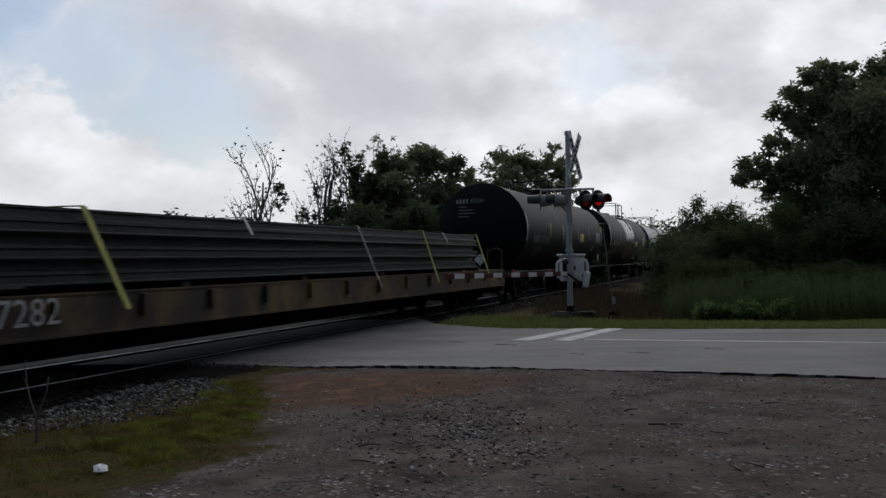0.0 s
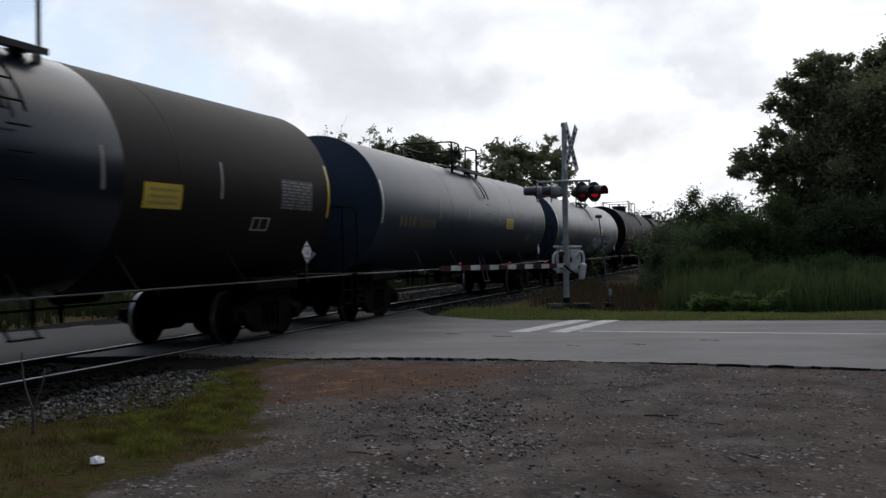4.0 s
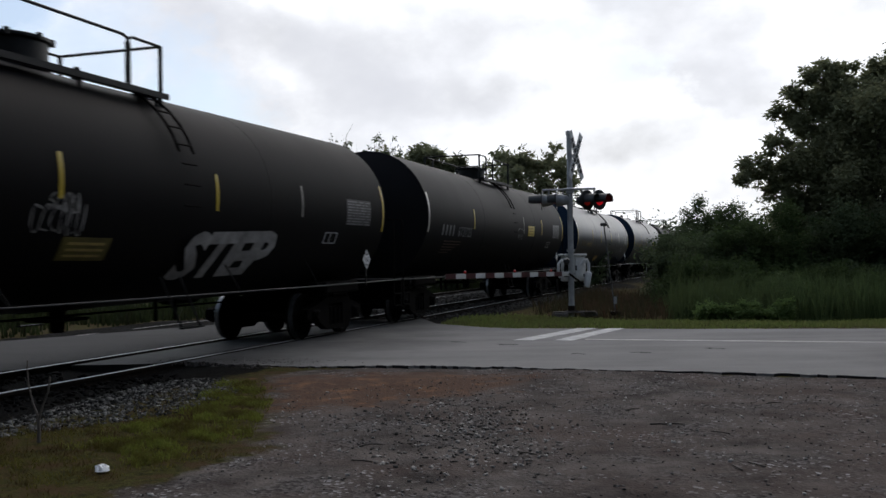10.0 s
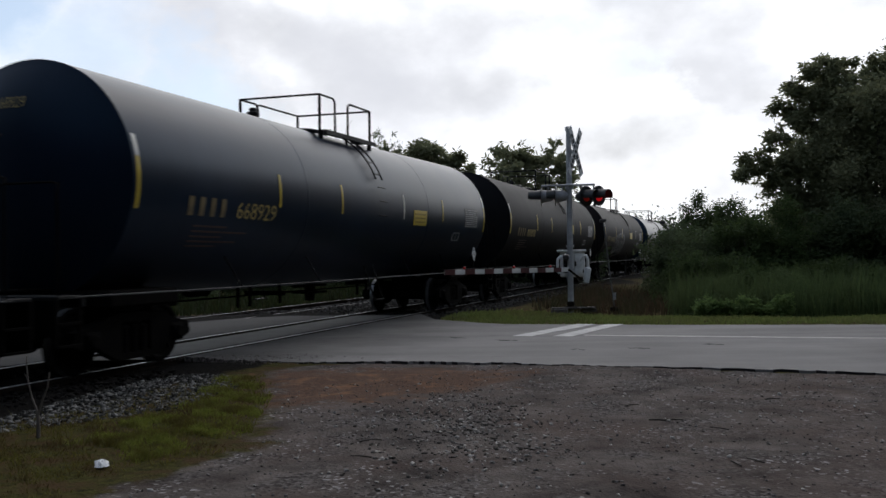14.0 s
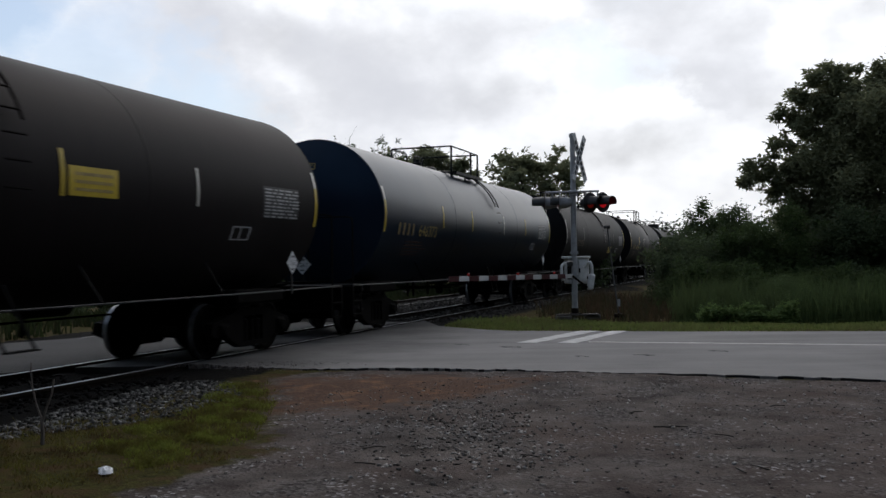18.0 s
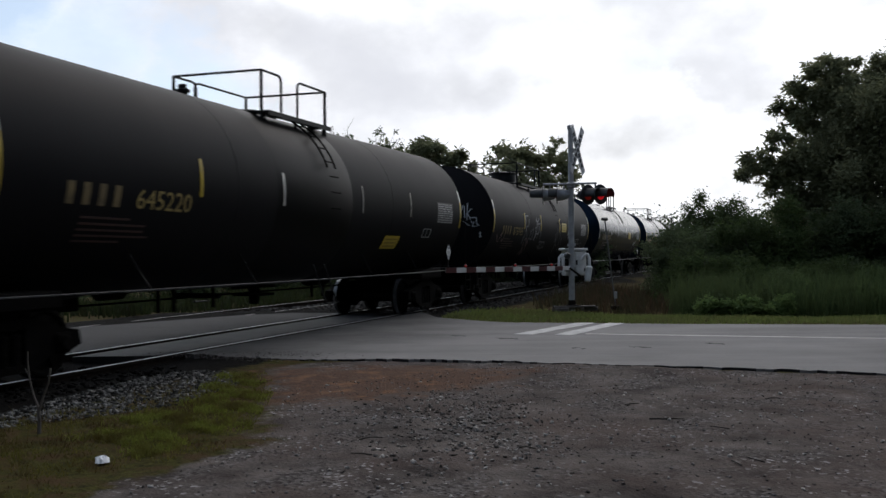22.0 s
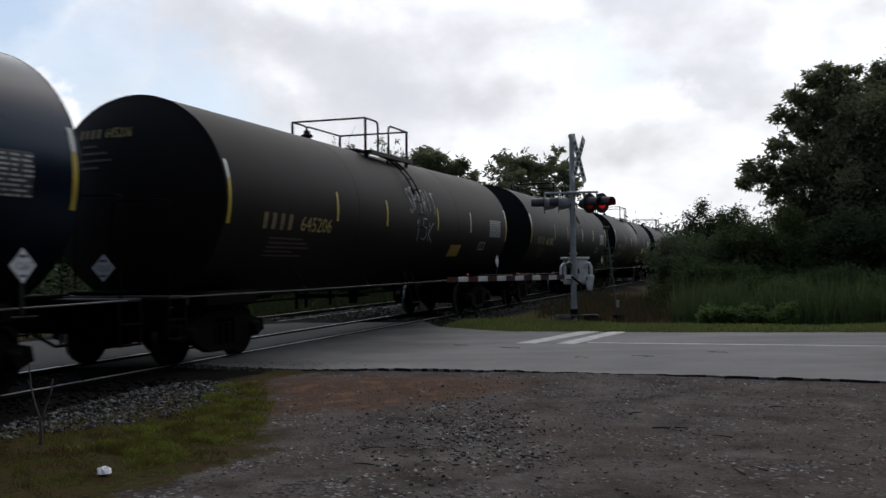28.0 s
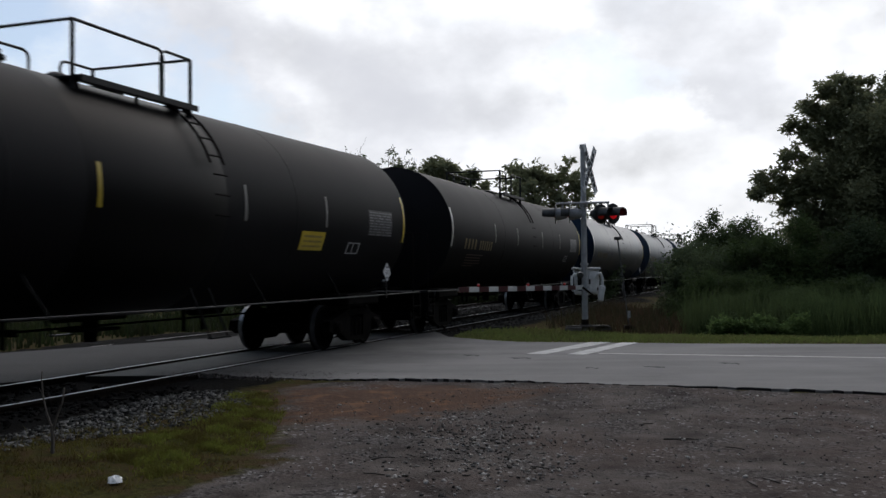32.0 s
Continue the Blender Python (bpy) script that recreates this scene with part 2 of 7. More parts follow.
SPRAY_W = plain("white_spray_paint", (0.55, 0.56, 0.58), (0.25, 0.25, 0.26), 4, 0.6)
SPRAY_M = plain("thinned_white_spray_paint", (0.34, 0.33, 0.32), (0.16, 0.155, 0.15), 4, 0.6)
SPRAY_G = plain("thin_grey_spray_paint", (0.20, 0.20, 0.21), (0.07, 0.07, 0.075), 3, 0.6)
SPRAY_P = plain("pale_pink_spray_paint", (0.34, 0.20, 0.20), (0.12, 0.08, 0.08), 3, 0.6)
PLACARD = plain("white_placard_plate", (0.66, 0.66, 0.66), (0.48, 0.48, 0.48), 9, 0.4)
PLACARD_DARK = plain("placard_black_print", (0.02, 0.02, 0.02), (0.05, 0.05, 0.05), 9, 0.5)
PANEL_BLACK = plain("black_panel_ground", (0.006, 0.006, 0.0065), (0.016, 0.016, 0.017), 9, 0.5)
DATA_PANEL = plain("grey_data_panel_print", (0.10, 0.10, 0.105), (0.06, 0.06, 0.065), 14, 0.55)


# ---- mesh building ----
class Geo:
    """Vertices and faces gathered into one mesh."""

    def __init__(self):
        self.v, self.f = [], []

    def add(self, verts, faces):
        o = len(self.v)
        self.v += [tuple(p) for p in verts]
        self.f += [tuple(o + i for i in q) for q in faces]
        return self

    def box(self, c, size, turn=None, cut=0.0):
        """A box about c; cut bevels its edges."""
        hx, hy, hz = (k / 2 for k in size)
        if cut <= 0:
            vs = [Vector((x, y, z)) for x in (-hx, hx) for y in (-hy, hy) for z in (-hz, hz)]
            fs = [(0, 1, 3, 2), (4, 6, 7, 5), (0, 4, 5, 1), (2, 3, 7, 6), (0, 2, 6, 4), (1, 5, 7, 3)]
        else:
            k = min(cut, hx * 0.9, hy * 0.9, hz * 0.9)
            vs, ids = [], {}
            for sx in (-1, 1):
                for sy in (-1, 1):
                    for sz in (-1, 1):
                        for ax in range(3):
                            d = [hx - k, hy - k, hz - k]
                            d[ax] = (hx, hy, hz)[ax]
                            ids[sx, sy, sz, ax] = len(vs)
                            vs.append(Vector((sx * d[0], sy * d[1], sz * d[2])))
            fs = []
            g = lambda a, b, c_, ax: ids[a, b, c_, ax]
            for s in (-1, 1):
                fs += [(g(s, -1, -1, 0), g(s, 1, -1, 0), g(s, 1, 1, 0), g(s, -1, 1, 0)),
                       (g(-1, s, -1, 1), g(1, s, -1, 1), g(1, s, 1, 1), g(-1, s, 1, 1)),
                       (g(-1, -1, s, 2), g(1, -1, s, 2), g(1, 1, s, 2), g(-1, 1, s, 2))]
                for r in (-1, 1):
                    fs += [(g(-1, s, r, 1), g(1, s, r, 1), g(1, s, r, 2), g(-1, s, r, 2)),
                           (g(s, -1, r, 0), g(s, 1, r, 0), g(s, 1, r, 2), g(s, -1, r, 2)),
                           (g(s, r, -1, 0), g(s, r, 1, 0), g(s, r, 1, 1), g(s, r, -1, 1))]
                    for w in (-1, 1):
                        fs.append((g(s, r, w, 0), g(s, r, w, 1), g(s, r, w, 2)))
        m = (turn.to_matrix() if isinstance(turn, Euler) else turn) if turn is not None else None
        return self.add([(m @ p if m is not None else p) + Vector(c) for p in vs], fs)

    def rod(self, a, b, r, n=8, r2=None, caps=True):
        return self.tube([a, b], r, n, r2, caps)

    def tube(self, pts, r, n=8, r2=None, caps=True):
        """A round bar along points, tapering to r2."""
        pts = [Vector(p) for p in pts]
        side = None
        rings = []
        for i, p in enumerate(pts):
            d = (pts[min(i + 1, len(pts) - 1)] - pts[max(i - 1, 0)]).normalized()
            if side is None or abs(side.dot(d)) > 0.95:
                side = d.orthogonal()
            side = (side - d * side.dot(d)).normalized()
            other = d.cross(side)
            k = r if r2 is None else r + (r2 - r) * i / max(1, len(pts) - 1)
            rings.append([p + (side * math.cos(2 * math.pi * j / n) + other * math.sin(2 * math.pi * j / n)) * k for j in range(n)])
        vs = [q for ring in rings for q in ring]
        fs = [(i * n + j, i * n + (j + 1) % n, (i + 1) * n + (j + 1) % n, (i + 1) * n + j) for i in range(len(pts) - 1) for j in range(n)]
        if caps:
            fs += [tuple(range(n))[::-1], tuple(range((len(pts) - 1) * n, len(pts) * n))]
        return self.add(vs, fs)

    def lathe(self, profile, n=32, axis="x", c=(0, 0, 0), a0=0.0, a1=360.0):
        """Turn (along, radius) pairs about an axis through c."""
        full = abs(a1 - a0) >= 360
        m = n if full else n + 1
        vs = []
        for h, r in profile:
            for j in range(m):
                a = radians(a0 + (a1 - a0) * j / n)
                p, q = r * math.cos(a), r * math.sin(a)
                vs.append({"x": (c[0] + h, c[1] - p, c[2] + q), "y": (c[0] + p, c[1] + h, c[2] + q), "z": (c[0] + p, c[1] + q, c[2] + h)}[axis])
        fs = []
        for i in range(len(profile) - 1):
            for j in range(n):
                k = (j + 1) % m
                fs.append((i * m + j, i * m + k, (i + 1) * m + k, (i + 1) * m + j))
        return self.add(vs, fs)

    def poly(self, pts, z0, z1):
        """An upright prism over a flat outline."""
        n = len(pts)
        vs = [(p[0], p[1], z0) for p in pts] + [(p[0], p[1], z1) for p in pts]
        fs = [tuple(range(n))[::-1], tuple(range(n, 2 * n))] + [(i, (i + 1) % n, n + (i + 1) % n, n + i) for i in range(n)]
        return self.add(vs, fs)

    def mesh(self, name, mat, smooth=35.0):
        me = bpy.data.meshes.new(name)
        me.from_pydata(self.v, [], self.f)
        if smooth:
            me.shade_smooth()
            me.set_sharp_from_angle(angle=radians(smooth))
        for k in mat if isinstance(mat, (list, tuple)) else [mat]:
            me.materials.append(k)
        me.update()
        return me


def part(name, geo, mat, parent, label="", at=None, smooth=35.0):
    """One mesh object under a thing or under a part."""
    ob = new(name, geo if isinstance(geo, bpy.types.Mesh) else geo.mesh(name, mat, smooth))
    ob.parent = parent
    if at is not None:
        ob.matrix_basis = at
    return tagged(ob, label)


def thing(name, label, category, at=None, group="", kind="", geo=None, mat=None, smooth=35.0):
    ob = new(name, geo.mesh(name, mat, smooth) if geo else None)
    if not geo:
        ob.empty_display_size = 0.3
    if at is not None:
        ob.matrix_basis = at
    return tagged(ob, label, category, group, kind)


def quads(name, verts, mat, faces=None):
    """A mesh of many loose four-cornered faces from an array of (count * 4) vertices."""
    me = bpy.data.meshes.new(name)
    nv = len(verts)
    idx = np.arange(nv, dtype=np.int32) if faces is None else np.asarray(faces, np.int32).ravel()
    nf = len(idx) // 4
    me.vertices.add(nv)
    me.vertices.foreach_set("co", np.asarray(verts, np.float32).ravel())
    me.loops.add(len(idx))
    me.loops.foreach_set("vertex_index", idx)
    me.polygons.add(nf)
    me.polygons.foreach_set("loop_start", np.arange(0, nf * 4, 4, dtype=np.int32))
    me.update(calc_edges=True)
    for k in mat if isinstance(mat, (list, tuple)) else [mat]:
        me.materials.append(k)
    return me


def inside(x, y, poly):
    """Which of the points lie in the outline."""
    hit = np.zeros(len(x), bool)
    for (x0, y0), (x1, y1) in zip(poly, poly[1:] + poly[:1]):
        cross = ((y0 > y) != (y1 > y)) & (x < (x1 - x0) * (y - y0) / (y1 - y0 + 1e-12) + x0)
        hit ^= cross
    return hit


def edge_distance(x, y, poly):
    """Distance in metres to an outline, negative outside it."""
    best = np.full(len(x), 1e9)
    for (x0, y0), (x1, y1) in zip(poly, poly[1:] + poly[:1]):
        dx, dy = x1 - x0, y1 - y0
        t = np.clip(((x - x0) * dx + (y - y0) * dy) / (dx * dx + dy * dy + 1e-12), 0, 1)
        best = np.minimum(best, np.hypot(x - x0 - t * dx, y - y0 - t * dy))
    return np.where(inside(x, y, poly), best, -best)


rng = np.random.default_rng(7)

# ---- ground and road ----
# outlines in units of the plan, x across the view and y away from it
GRASS_LEFT = [(-3.3, 11.6), (-2.55, 11.35), (-2.1, 9.9), (-1.95, 8.4), (-1.72, 7.0), (-2.4, 6.35), (-2.9, 5.3), (-3.4, 3.5), (-8, 2.0), (-9, 6.0), (-4.3, 8.0), (-3.15, 9.2)]
RED_DIRT = [(-2.5, 11.6), (-0.2, 11.9), (1.2, 11.2), (0.3, 9.9), (-1.1, 9.2), (-2.1, 9.0)]
LOT = [(-2.6, 11.9), (-2.3, 9.9), (-1.8, 7.0), (-2.6, 5.6), (-3.2, 3.2), (-4, -12), (30, -16), (30, 5.5), (14, 9.0), (6, 10.6), (1.2, 12.3), (-1, 12.7)]


def lot_gravel():
    k = Mat("ground_surface", 1.0, 0, 0.04)
    mask_ = k.attr("mask")
    wob = k.noise(3.0, 6, 0.65)
    fine_ = k.noise(26, 5, 0.7)
    vor = k.n.new("ShaderNodeTexVoronoi")
    vor.inputs["Scale"].default_value = 38
    k.l.new(k.c.outputs["Object"], vor.inputs["Vector"])
    sep = k.n.new("ShaderNodeSeparateColor")
    k.l.new(vor.outputs["Color"], sep.inputs[0])
    stones = k.mix(k.ramp(sep.outputs[0], 0.1, 0.95), (0.0311, 0.0260, 0.0236), (0.1244, 0.1119, 0.1045))
    packed = k.mix(k.ramp(k.noise(1.3, 7, 0.68), 0.34, 0.66), (0.0285, 0.0234, 0.0215), (0.1271, 0.1092, 0.0974))
    lot = k.mix(k.ramp(k.noise(1.6, 4), 0.48, 0.60), packed, stones)
    lot = k.mix(k.math("MULTIPLY", k.ramp(k.noise(0.7, 6, 0.65), 0.46, 0.62), 0.6), lot, (0.0807, 0.0592, 0.0500))
    pale = k.math("MULTIPLY", k.ramp(sep.outputs[1], 0.93, 0.96), k.ramp(k.noise(1.1, 4), 0.45, 0.62))
    lot = k.mix(k.math("MULTIPLY", pale, 0.75), lot, (0.3203, 0.3075, 0.3003))
    dirt = k.mix(k.ramp(fine_, 0.35, 0.65), (0.0495, 0.0299, 0.0220), (0.1215, 0.0686, 0.0440))
    dirt = k.mix(k.ramp(k.noise(3.2, 6, 0.65), 0.52, 0.66), dirt, (0.185, 0.096, 0.050))
    turf = k.mix(k.ramp(k.noise(16, 6, 0.75), 0.36, 0.66), (0.0144, 0.0135, 0.0052), (0.0663, 0.0632, 0.0169))
    turf = k.mix(k.ramp(k.noise(3.6, 7, 0.72), 0.46, 0.60), turf, (0.052, 0.0325, 0.01625))
    blend = lambda m: k.ramp(k.math("ADD", m, k.math("MULTIPLY", k.math("SUBTRACT", wob, 0.5), 1.7)), 0.36, 0.62)
    # track bed: dark stone, its colour blackened for the shade under the train
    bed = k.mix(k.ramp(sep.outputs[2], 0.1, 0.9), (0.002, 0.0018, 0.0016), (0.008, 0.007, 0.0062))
    c = k.mix(blend(mask_[0]), lot, turf)
    c = k.mix(k.math("MULTIPLY", blend(mask_[1]), 0.8), c, dirt)
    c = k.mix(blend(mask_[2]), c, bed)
    k.color(c)
    h = k.math("ADD", k.math("MULTIPLY", vor.outputs["Distance"], 0.6), k.math("MULTIPLY", fine_, 0.6))
    return k.bump(h, 0.55, 0.03).m


def ground_height(x, y):
    """Level by the road and the track, with small humps and hollows elsewhere."""
    s = (x + DTRACK * CT) * ST + (y - DTRACK * ST) * CT
    off = (x + DTRACK * CT) * CT - (y - DTRACK * ST) * ST
    h = -0.034 + 0.008 * np.sin(x * 1.7 + 0.4 * y) + 0.008 * np.sin(y * 2.3 - 0.5 * x)
    h = h - 0.22 * np.clip((np.abs(off) - 2.6) / 3, 0, 1) * np.clip((s - 21) / 4, 0, 1) * np.clip((18 - off) / 8, 0, 1)
    return h - 0.10 * np.clip(1 - np.abs(off) / 2.0, 0, 1)


def make_ground():
    near = np.arange(-14, 22.01, 0.2)
    far = np.array([-1600, -900, -500, -300, -180, -120, -80, -55, -40, -30, -24, -18])
    xs = np.concatenate([far, near, [24, 28, 34, 42, 55, 80, 120, 180, 300, 500, 900, 1600]])
    ys = np.concatenate([far, np.arange(-14, 0, 2.0), np.arange(0, 30.01, 0.2), [32, 36, 42, 50, 60, 80, 120, 180, 300, 500, 900, 1800]])
    X, Y = np.meshgrid(xs, ys)
    x, y = X.ravel(), Y.ravel()
    z = ground_height(x, y)
    nx, ny = len(xs), len(ys)
    i, j = np.meshgrid(np.arange(nx - 1), np.arange(ny - 1))
    a = (j * nx + i).ravel()
    faces = np.stack([a, a + 1, a + nx + 1, a + nx], 1)
    me = quads("ground", np.stack([x, y, z], 1), lot_gravel(), faces)
    soft = lambda poly, w: np.clip(edge_distance(x, y, outline(poly)) / w + 0.5, 0, 1)
    in_lot = soft(LOT, 0.5)
    off = (x + DTRACK * CT) * CT - (y - DTRACK * ST) * ST
    grass = np.maximum(1 - in_lot, soft(GRASS_LEFT, 1.0))
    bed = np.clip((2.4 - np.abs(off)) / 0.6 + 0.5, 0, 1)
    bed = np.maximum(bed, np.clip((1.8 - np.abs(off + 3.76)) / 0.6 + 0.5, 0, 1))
    red = soft(RED_DIRT, 1.6)
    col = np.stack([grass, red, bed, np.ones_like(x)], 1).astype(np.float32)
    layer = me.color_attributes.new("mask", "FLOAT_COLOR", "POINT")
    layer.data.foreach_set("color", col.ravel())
    me.shade_smooth()
    tagged(new("ground", me), "grey gravel lot with grass and reddish dirt", "ground", kind="structure")


make_ground()


def asphalt():
    k = Mat("worn_grey_asphalt", 0.9, 0, 0.14)
    grain = k.noise(60, 4, 0.7)
    patch = k.noise(0.5, 5, 0.6)
    lanes = k.noise(1.4, 4, 0.6, stretch=(0.10, 1.0, 1.0))
    f = k.math("ADD", k.math("MULTIPLY", patch, 0.5), k.math("MULTIPLY", lanes, 0.5))
    c = k.mix(k.ramp(f, 0.36, 0.64), (0.120, 0.115, 0.112), (0.212, 0.204, 0.195))
    c = k.mix(k.math("MULTIPLY", k.ramp(grain, 0.35, 0.7), 0.35), c, (0.225, 0.215, 0.20))
    stain = k.ramp(k.noise(0.8, 6, 0.7, stretch=(0.5, 1.6, 1)), 0.60, 0.72)
    c = k.mix(k.math("MULTIPLY", stain, 0.5), c, (0.055, 0.053, 0.055))
    # soiled along the rails, with the train's shade put into the same dark tone
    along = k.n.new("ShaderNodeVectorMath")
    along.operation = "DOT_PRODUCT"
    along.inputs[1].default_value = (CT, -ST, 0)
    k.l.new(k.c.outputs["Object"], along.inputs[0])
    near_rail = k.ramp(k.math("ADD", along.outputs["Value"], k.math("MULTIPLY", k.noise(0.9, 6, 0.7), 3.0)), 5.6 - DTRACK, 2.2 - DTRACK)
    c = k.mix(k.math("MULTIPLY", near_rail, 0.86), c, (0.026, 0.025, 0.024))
    return k.color(c).bump(grain, 0.35, 0.01).m


ASPHALT = asphalt()
ROAD_PAINT = plain("worn_white_road_paint", (0.50, 0.49, 0.47), (0.24, 0.235, 0.23), 3.5, 0.7)
LINE_PAINT = plain("faded_centre_line_paint", (0.46, 0.43, 0.40), (0.28, 0.265, 0.25), 2.5, 0.75)


def ragged(a, b, n, amount, seed):
    """Points from a to b with a broken edge."""
    r = random.Random(seed)
    out = []
    for i in range(n + 1):
        t = i / n
        out.append((a[0] + (b[0] - a[0]) * t, a[1] + (b[1] - a[1]) * t + r.uniform(-amount, amount) + 0.07 * math.sin(9 * t + seed)))
    return out


def road():
    # east of the track: near edge broken against the gravel, far edge against the verge
    near_edge = outline(ragged((-2.75, 12.62), (1.1, 12.18), 44, 0.05, 3) + ragged((1.2, 12.08), (9.0, 9.65), 70, 0.05, 4) + [(30, 4.9), (70, -3.5)])
    far_edge = outline([(70, 5.0), (30, 13.4)] + ragged((16.0, 16.45), (1.5, 18.75), 60, 0.04, 5) + [(0.9, 19.3), (0.3, 19.95), (-0.2, 20.5)])
    a, b = site(20.6, 1.0), site(10.6, 0.98)
    g = Geo().poly(near_edge + far_edge + [(a.x, a.y)] + ragged((b.x, b.y), on_plan(-2.85, 12.66), 30, 0.09, 6), -0.3, -0.012)
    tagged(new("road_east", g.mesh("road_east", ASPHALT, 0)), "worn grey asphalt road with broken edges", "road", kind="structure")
    # between and beyond the rails
    c = lambda s, o: tuple(site(s, o)[:2])
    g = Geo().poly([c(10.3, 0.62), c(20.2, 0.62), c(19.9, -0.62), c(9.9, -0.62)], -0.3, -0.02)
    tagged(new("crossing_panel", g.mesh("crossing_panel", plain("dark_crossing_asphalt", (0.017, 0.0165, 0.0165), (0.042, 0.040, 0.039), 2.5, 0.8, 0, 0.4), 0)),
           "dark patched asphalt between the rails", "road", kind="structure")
    edge = [c(-6, -8.6), c(6.0, -7.6), c(12.6, -5.75), c(14.8, -4.75), c(18.4, -3.3), c(19.5, -2.4), c(19.6, -1.0)]
    g = Geo().poly([c(9.2, -1.0), c(7.0, -2.4), c(2, -3.0), c(-6, -3.4)] + edge, -0.3, -0.012)
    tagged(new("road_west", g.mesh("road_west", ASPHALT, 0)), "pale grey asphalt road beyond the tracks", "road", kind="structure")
    # paint
    for i, quad in enumerate(([(1.40, 16.00), (1.80, 15.92), (3.62, 18.46), (3.16, 18.52)], [(2.22, 15.86), (2.60, 15.78), (4.24, 18.32), (3.86, 18.38)])):
        fine_ = []
        for (x0, y0), (x1, y1) in zip(quad, quad[1:] + quad[:1]):
            fine_ += [(x0 + (x1 - x0) * t + random.uniform(-.012, .012), y0 + (y1 - y0) * t + random.uniform(-.012, .012)) for t in np.linspace(0, 1, 12, endpoint=False)]
        g = Geo().poly(outline(fine_), -0.013, -0.007)
        tagged(new("stop_line", g.mesh("stop_line", ROAD_PAINT, 0)), "worn white painted stop line on the road", "road marking", "stop lines", "structure")
    top, low_ = ragged((2.9, 16.00), (26.0, 11.05), 60, 0.008, 8), ragged((2.9, 15.90), (26.0, 10.95), 60, 0.008, 9)
    g = Geo().poly(outline(low_ + top[::-1]), -0.013, -0.008)
    tagged(new("centre_line", g.mesh("centre_line", LINE_PAINT, 0)), "faded pale centre line on the road", "road marking", kind="structure")
    # short tar-filled cracks in the near lane
    tar = plain("road_tar", (0.022, 0.021, 0.021), (0.04, 0.038, 0.037), 9, 0.8)
    for x, y, w in ((1.23, 15.3, 0.42), (3.45, 13.75, 0.34), (2.35, 13.7, 0.22), (4.9, 14.2, 0.3), (0.3, 15.9, 0.3)):
        up, down = ragged((x - w / 2, y + 0.05), (x + w / 2, y - 0.05), 8, 0.025, int(x * 10)), ragged((x - w / 2, y), (x + w / 2, y - 0.1), 8, 0.02, int(x * 7))
        g = Geo().poly(outline(down + up[::-1]), -0.013, -0.009)
        tagged(new("tar_crack", g.mesh("tar_crack", tar, 0)), "dark tar-filled crack in the asphalt", "road crack", "cracks in the road", "structure")
    # the dark broken lip where the asphalt ends
    crack = plain("dark_crack_dirt", (0.010, 0.009, 0.009), (0.022, 0.020, 0.019), 9, 0.95)
    r = random.Random(12)
    g = Geo()
    pts = near_edge[:115]
    for (x0, y0), (x1, y1) in zip(pts, pts[1:]):
        if r.random() < 0.42:
            continue
        w = r.uniform(0.0, 0.012)
        g.poly([(x0, y0 - w), (x1, y1 - w * r.uniform(0.6, 1.2)), (x1, y1 + 0.004), (x0, y0 + 0.004)], -0.2, -0.009)
    tagged(new("road_edge_crack", g.mesh("road_edge_crack", crack, 0)), "dark crumbled edge of the asphalt", "road edge", kind="structure")


road()

# ---- tracks ----
RAIL_SIDE = plain("rusty_rail_steel", (0.007, 0.0055, 0.0045), (0.020, 0.014, 0.010), 8, 0.85, 0.0, 0.15, 0.08)
RAIL_TOP = plain("polished_rail_head", (0.50, 0.50, 0.50), (0.68, 0.68, 0.68), 3, 0.35, 0.5)
DULL_TOP = plain("dull_rail_head", (0.22, 0.21, 0.20), (0.34, 0.33, 0.32), 3, 0.45, 0.5)
TIE_WOOD = plain("creosoted_tie_wood", (0.007, 0.006, 0.005), (0.022, 0.018, 0.015), 5, 0.9)


def rail(parent, off, s0, s1, top, head=RAIL_TOP):
    prof = [(-0.07, -0.17), (0.07, -0.17), (0.07, -0.158), (0.010, -0.145), (0.010, -0.045), (0.036, -0.036), (0.036, -0.006), (0.028, -0.0005), (-0.028, -0.0005), (-0.036, -0.006), (-0.036, -0.036), (-0.010, -0.045), (-0.010, -0.145), (-0.07, -0.158)]
    n = len(prof)
    g = Geo().add([(s0, y, z) for y, z in prof] + [(s1, y, z) for y, z in prof], [(i, (i + 1) % n, n + (i + 1) % n, n + i) for i in range(n)] + [tuple(range(n))[::-1], tuple(range(n, 2 * n))])
    ob = part("rail", g, RAIL_SIDE, parent, at=pose(0, -off, top), smooth=0)
    shine = Geo().box(((s0 + s1) / 2, 0, 0.0015), (s1 - s0, 0.034, 0.004))
    part("rail_head", shine, head, ob, "polished running surface", smooth=0)
    return ob


def track(name, off, top, s_gap, head):
    ob = thing(name, "steel rails on dark wooden ties in dark ballast", "railway track", track_pose(0, off), kind="structure")
    for o in (-0.755, 0.755):
        rail(ob, o, -60, 160, top, head)
    tie = Geo().box((0, 0, 0), (0.23, 2.6, 0.17), cut=0.015).mesh("tie", TIE_WOOD)
    r = random.Random(5)
    s = -16.0
    while s < 62:
        if not s_gap[0] < s < s_gap[1]:
            part("tie", tie, None, ob, at=pose(s + r.uniform(-.02, .02), r.uniform(-.04, .04), top - 0.245, 0, 0, r.uniform(-1, 1)))
        s += 0.53
    return ob


track("track_main", 0.0, 0.0, (11.3, 21.6), RAIL_TOP)
track("track_siding", -3.76, -0.03, (-16, 21.6), DULL_TOP)


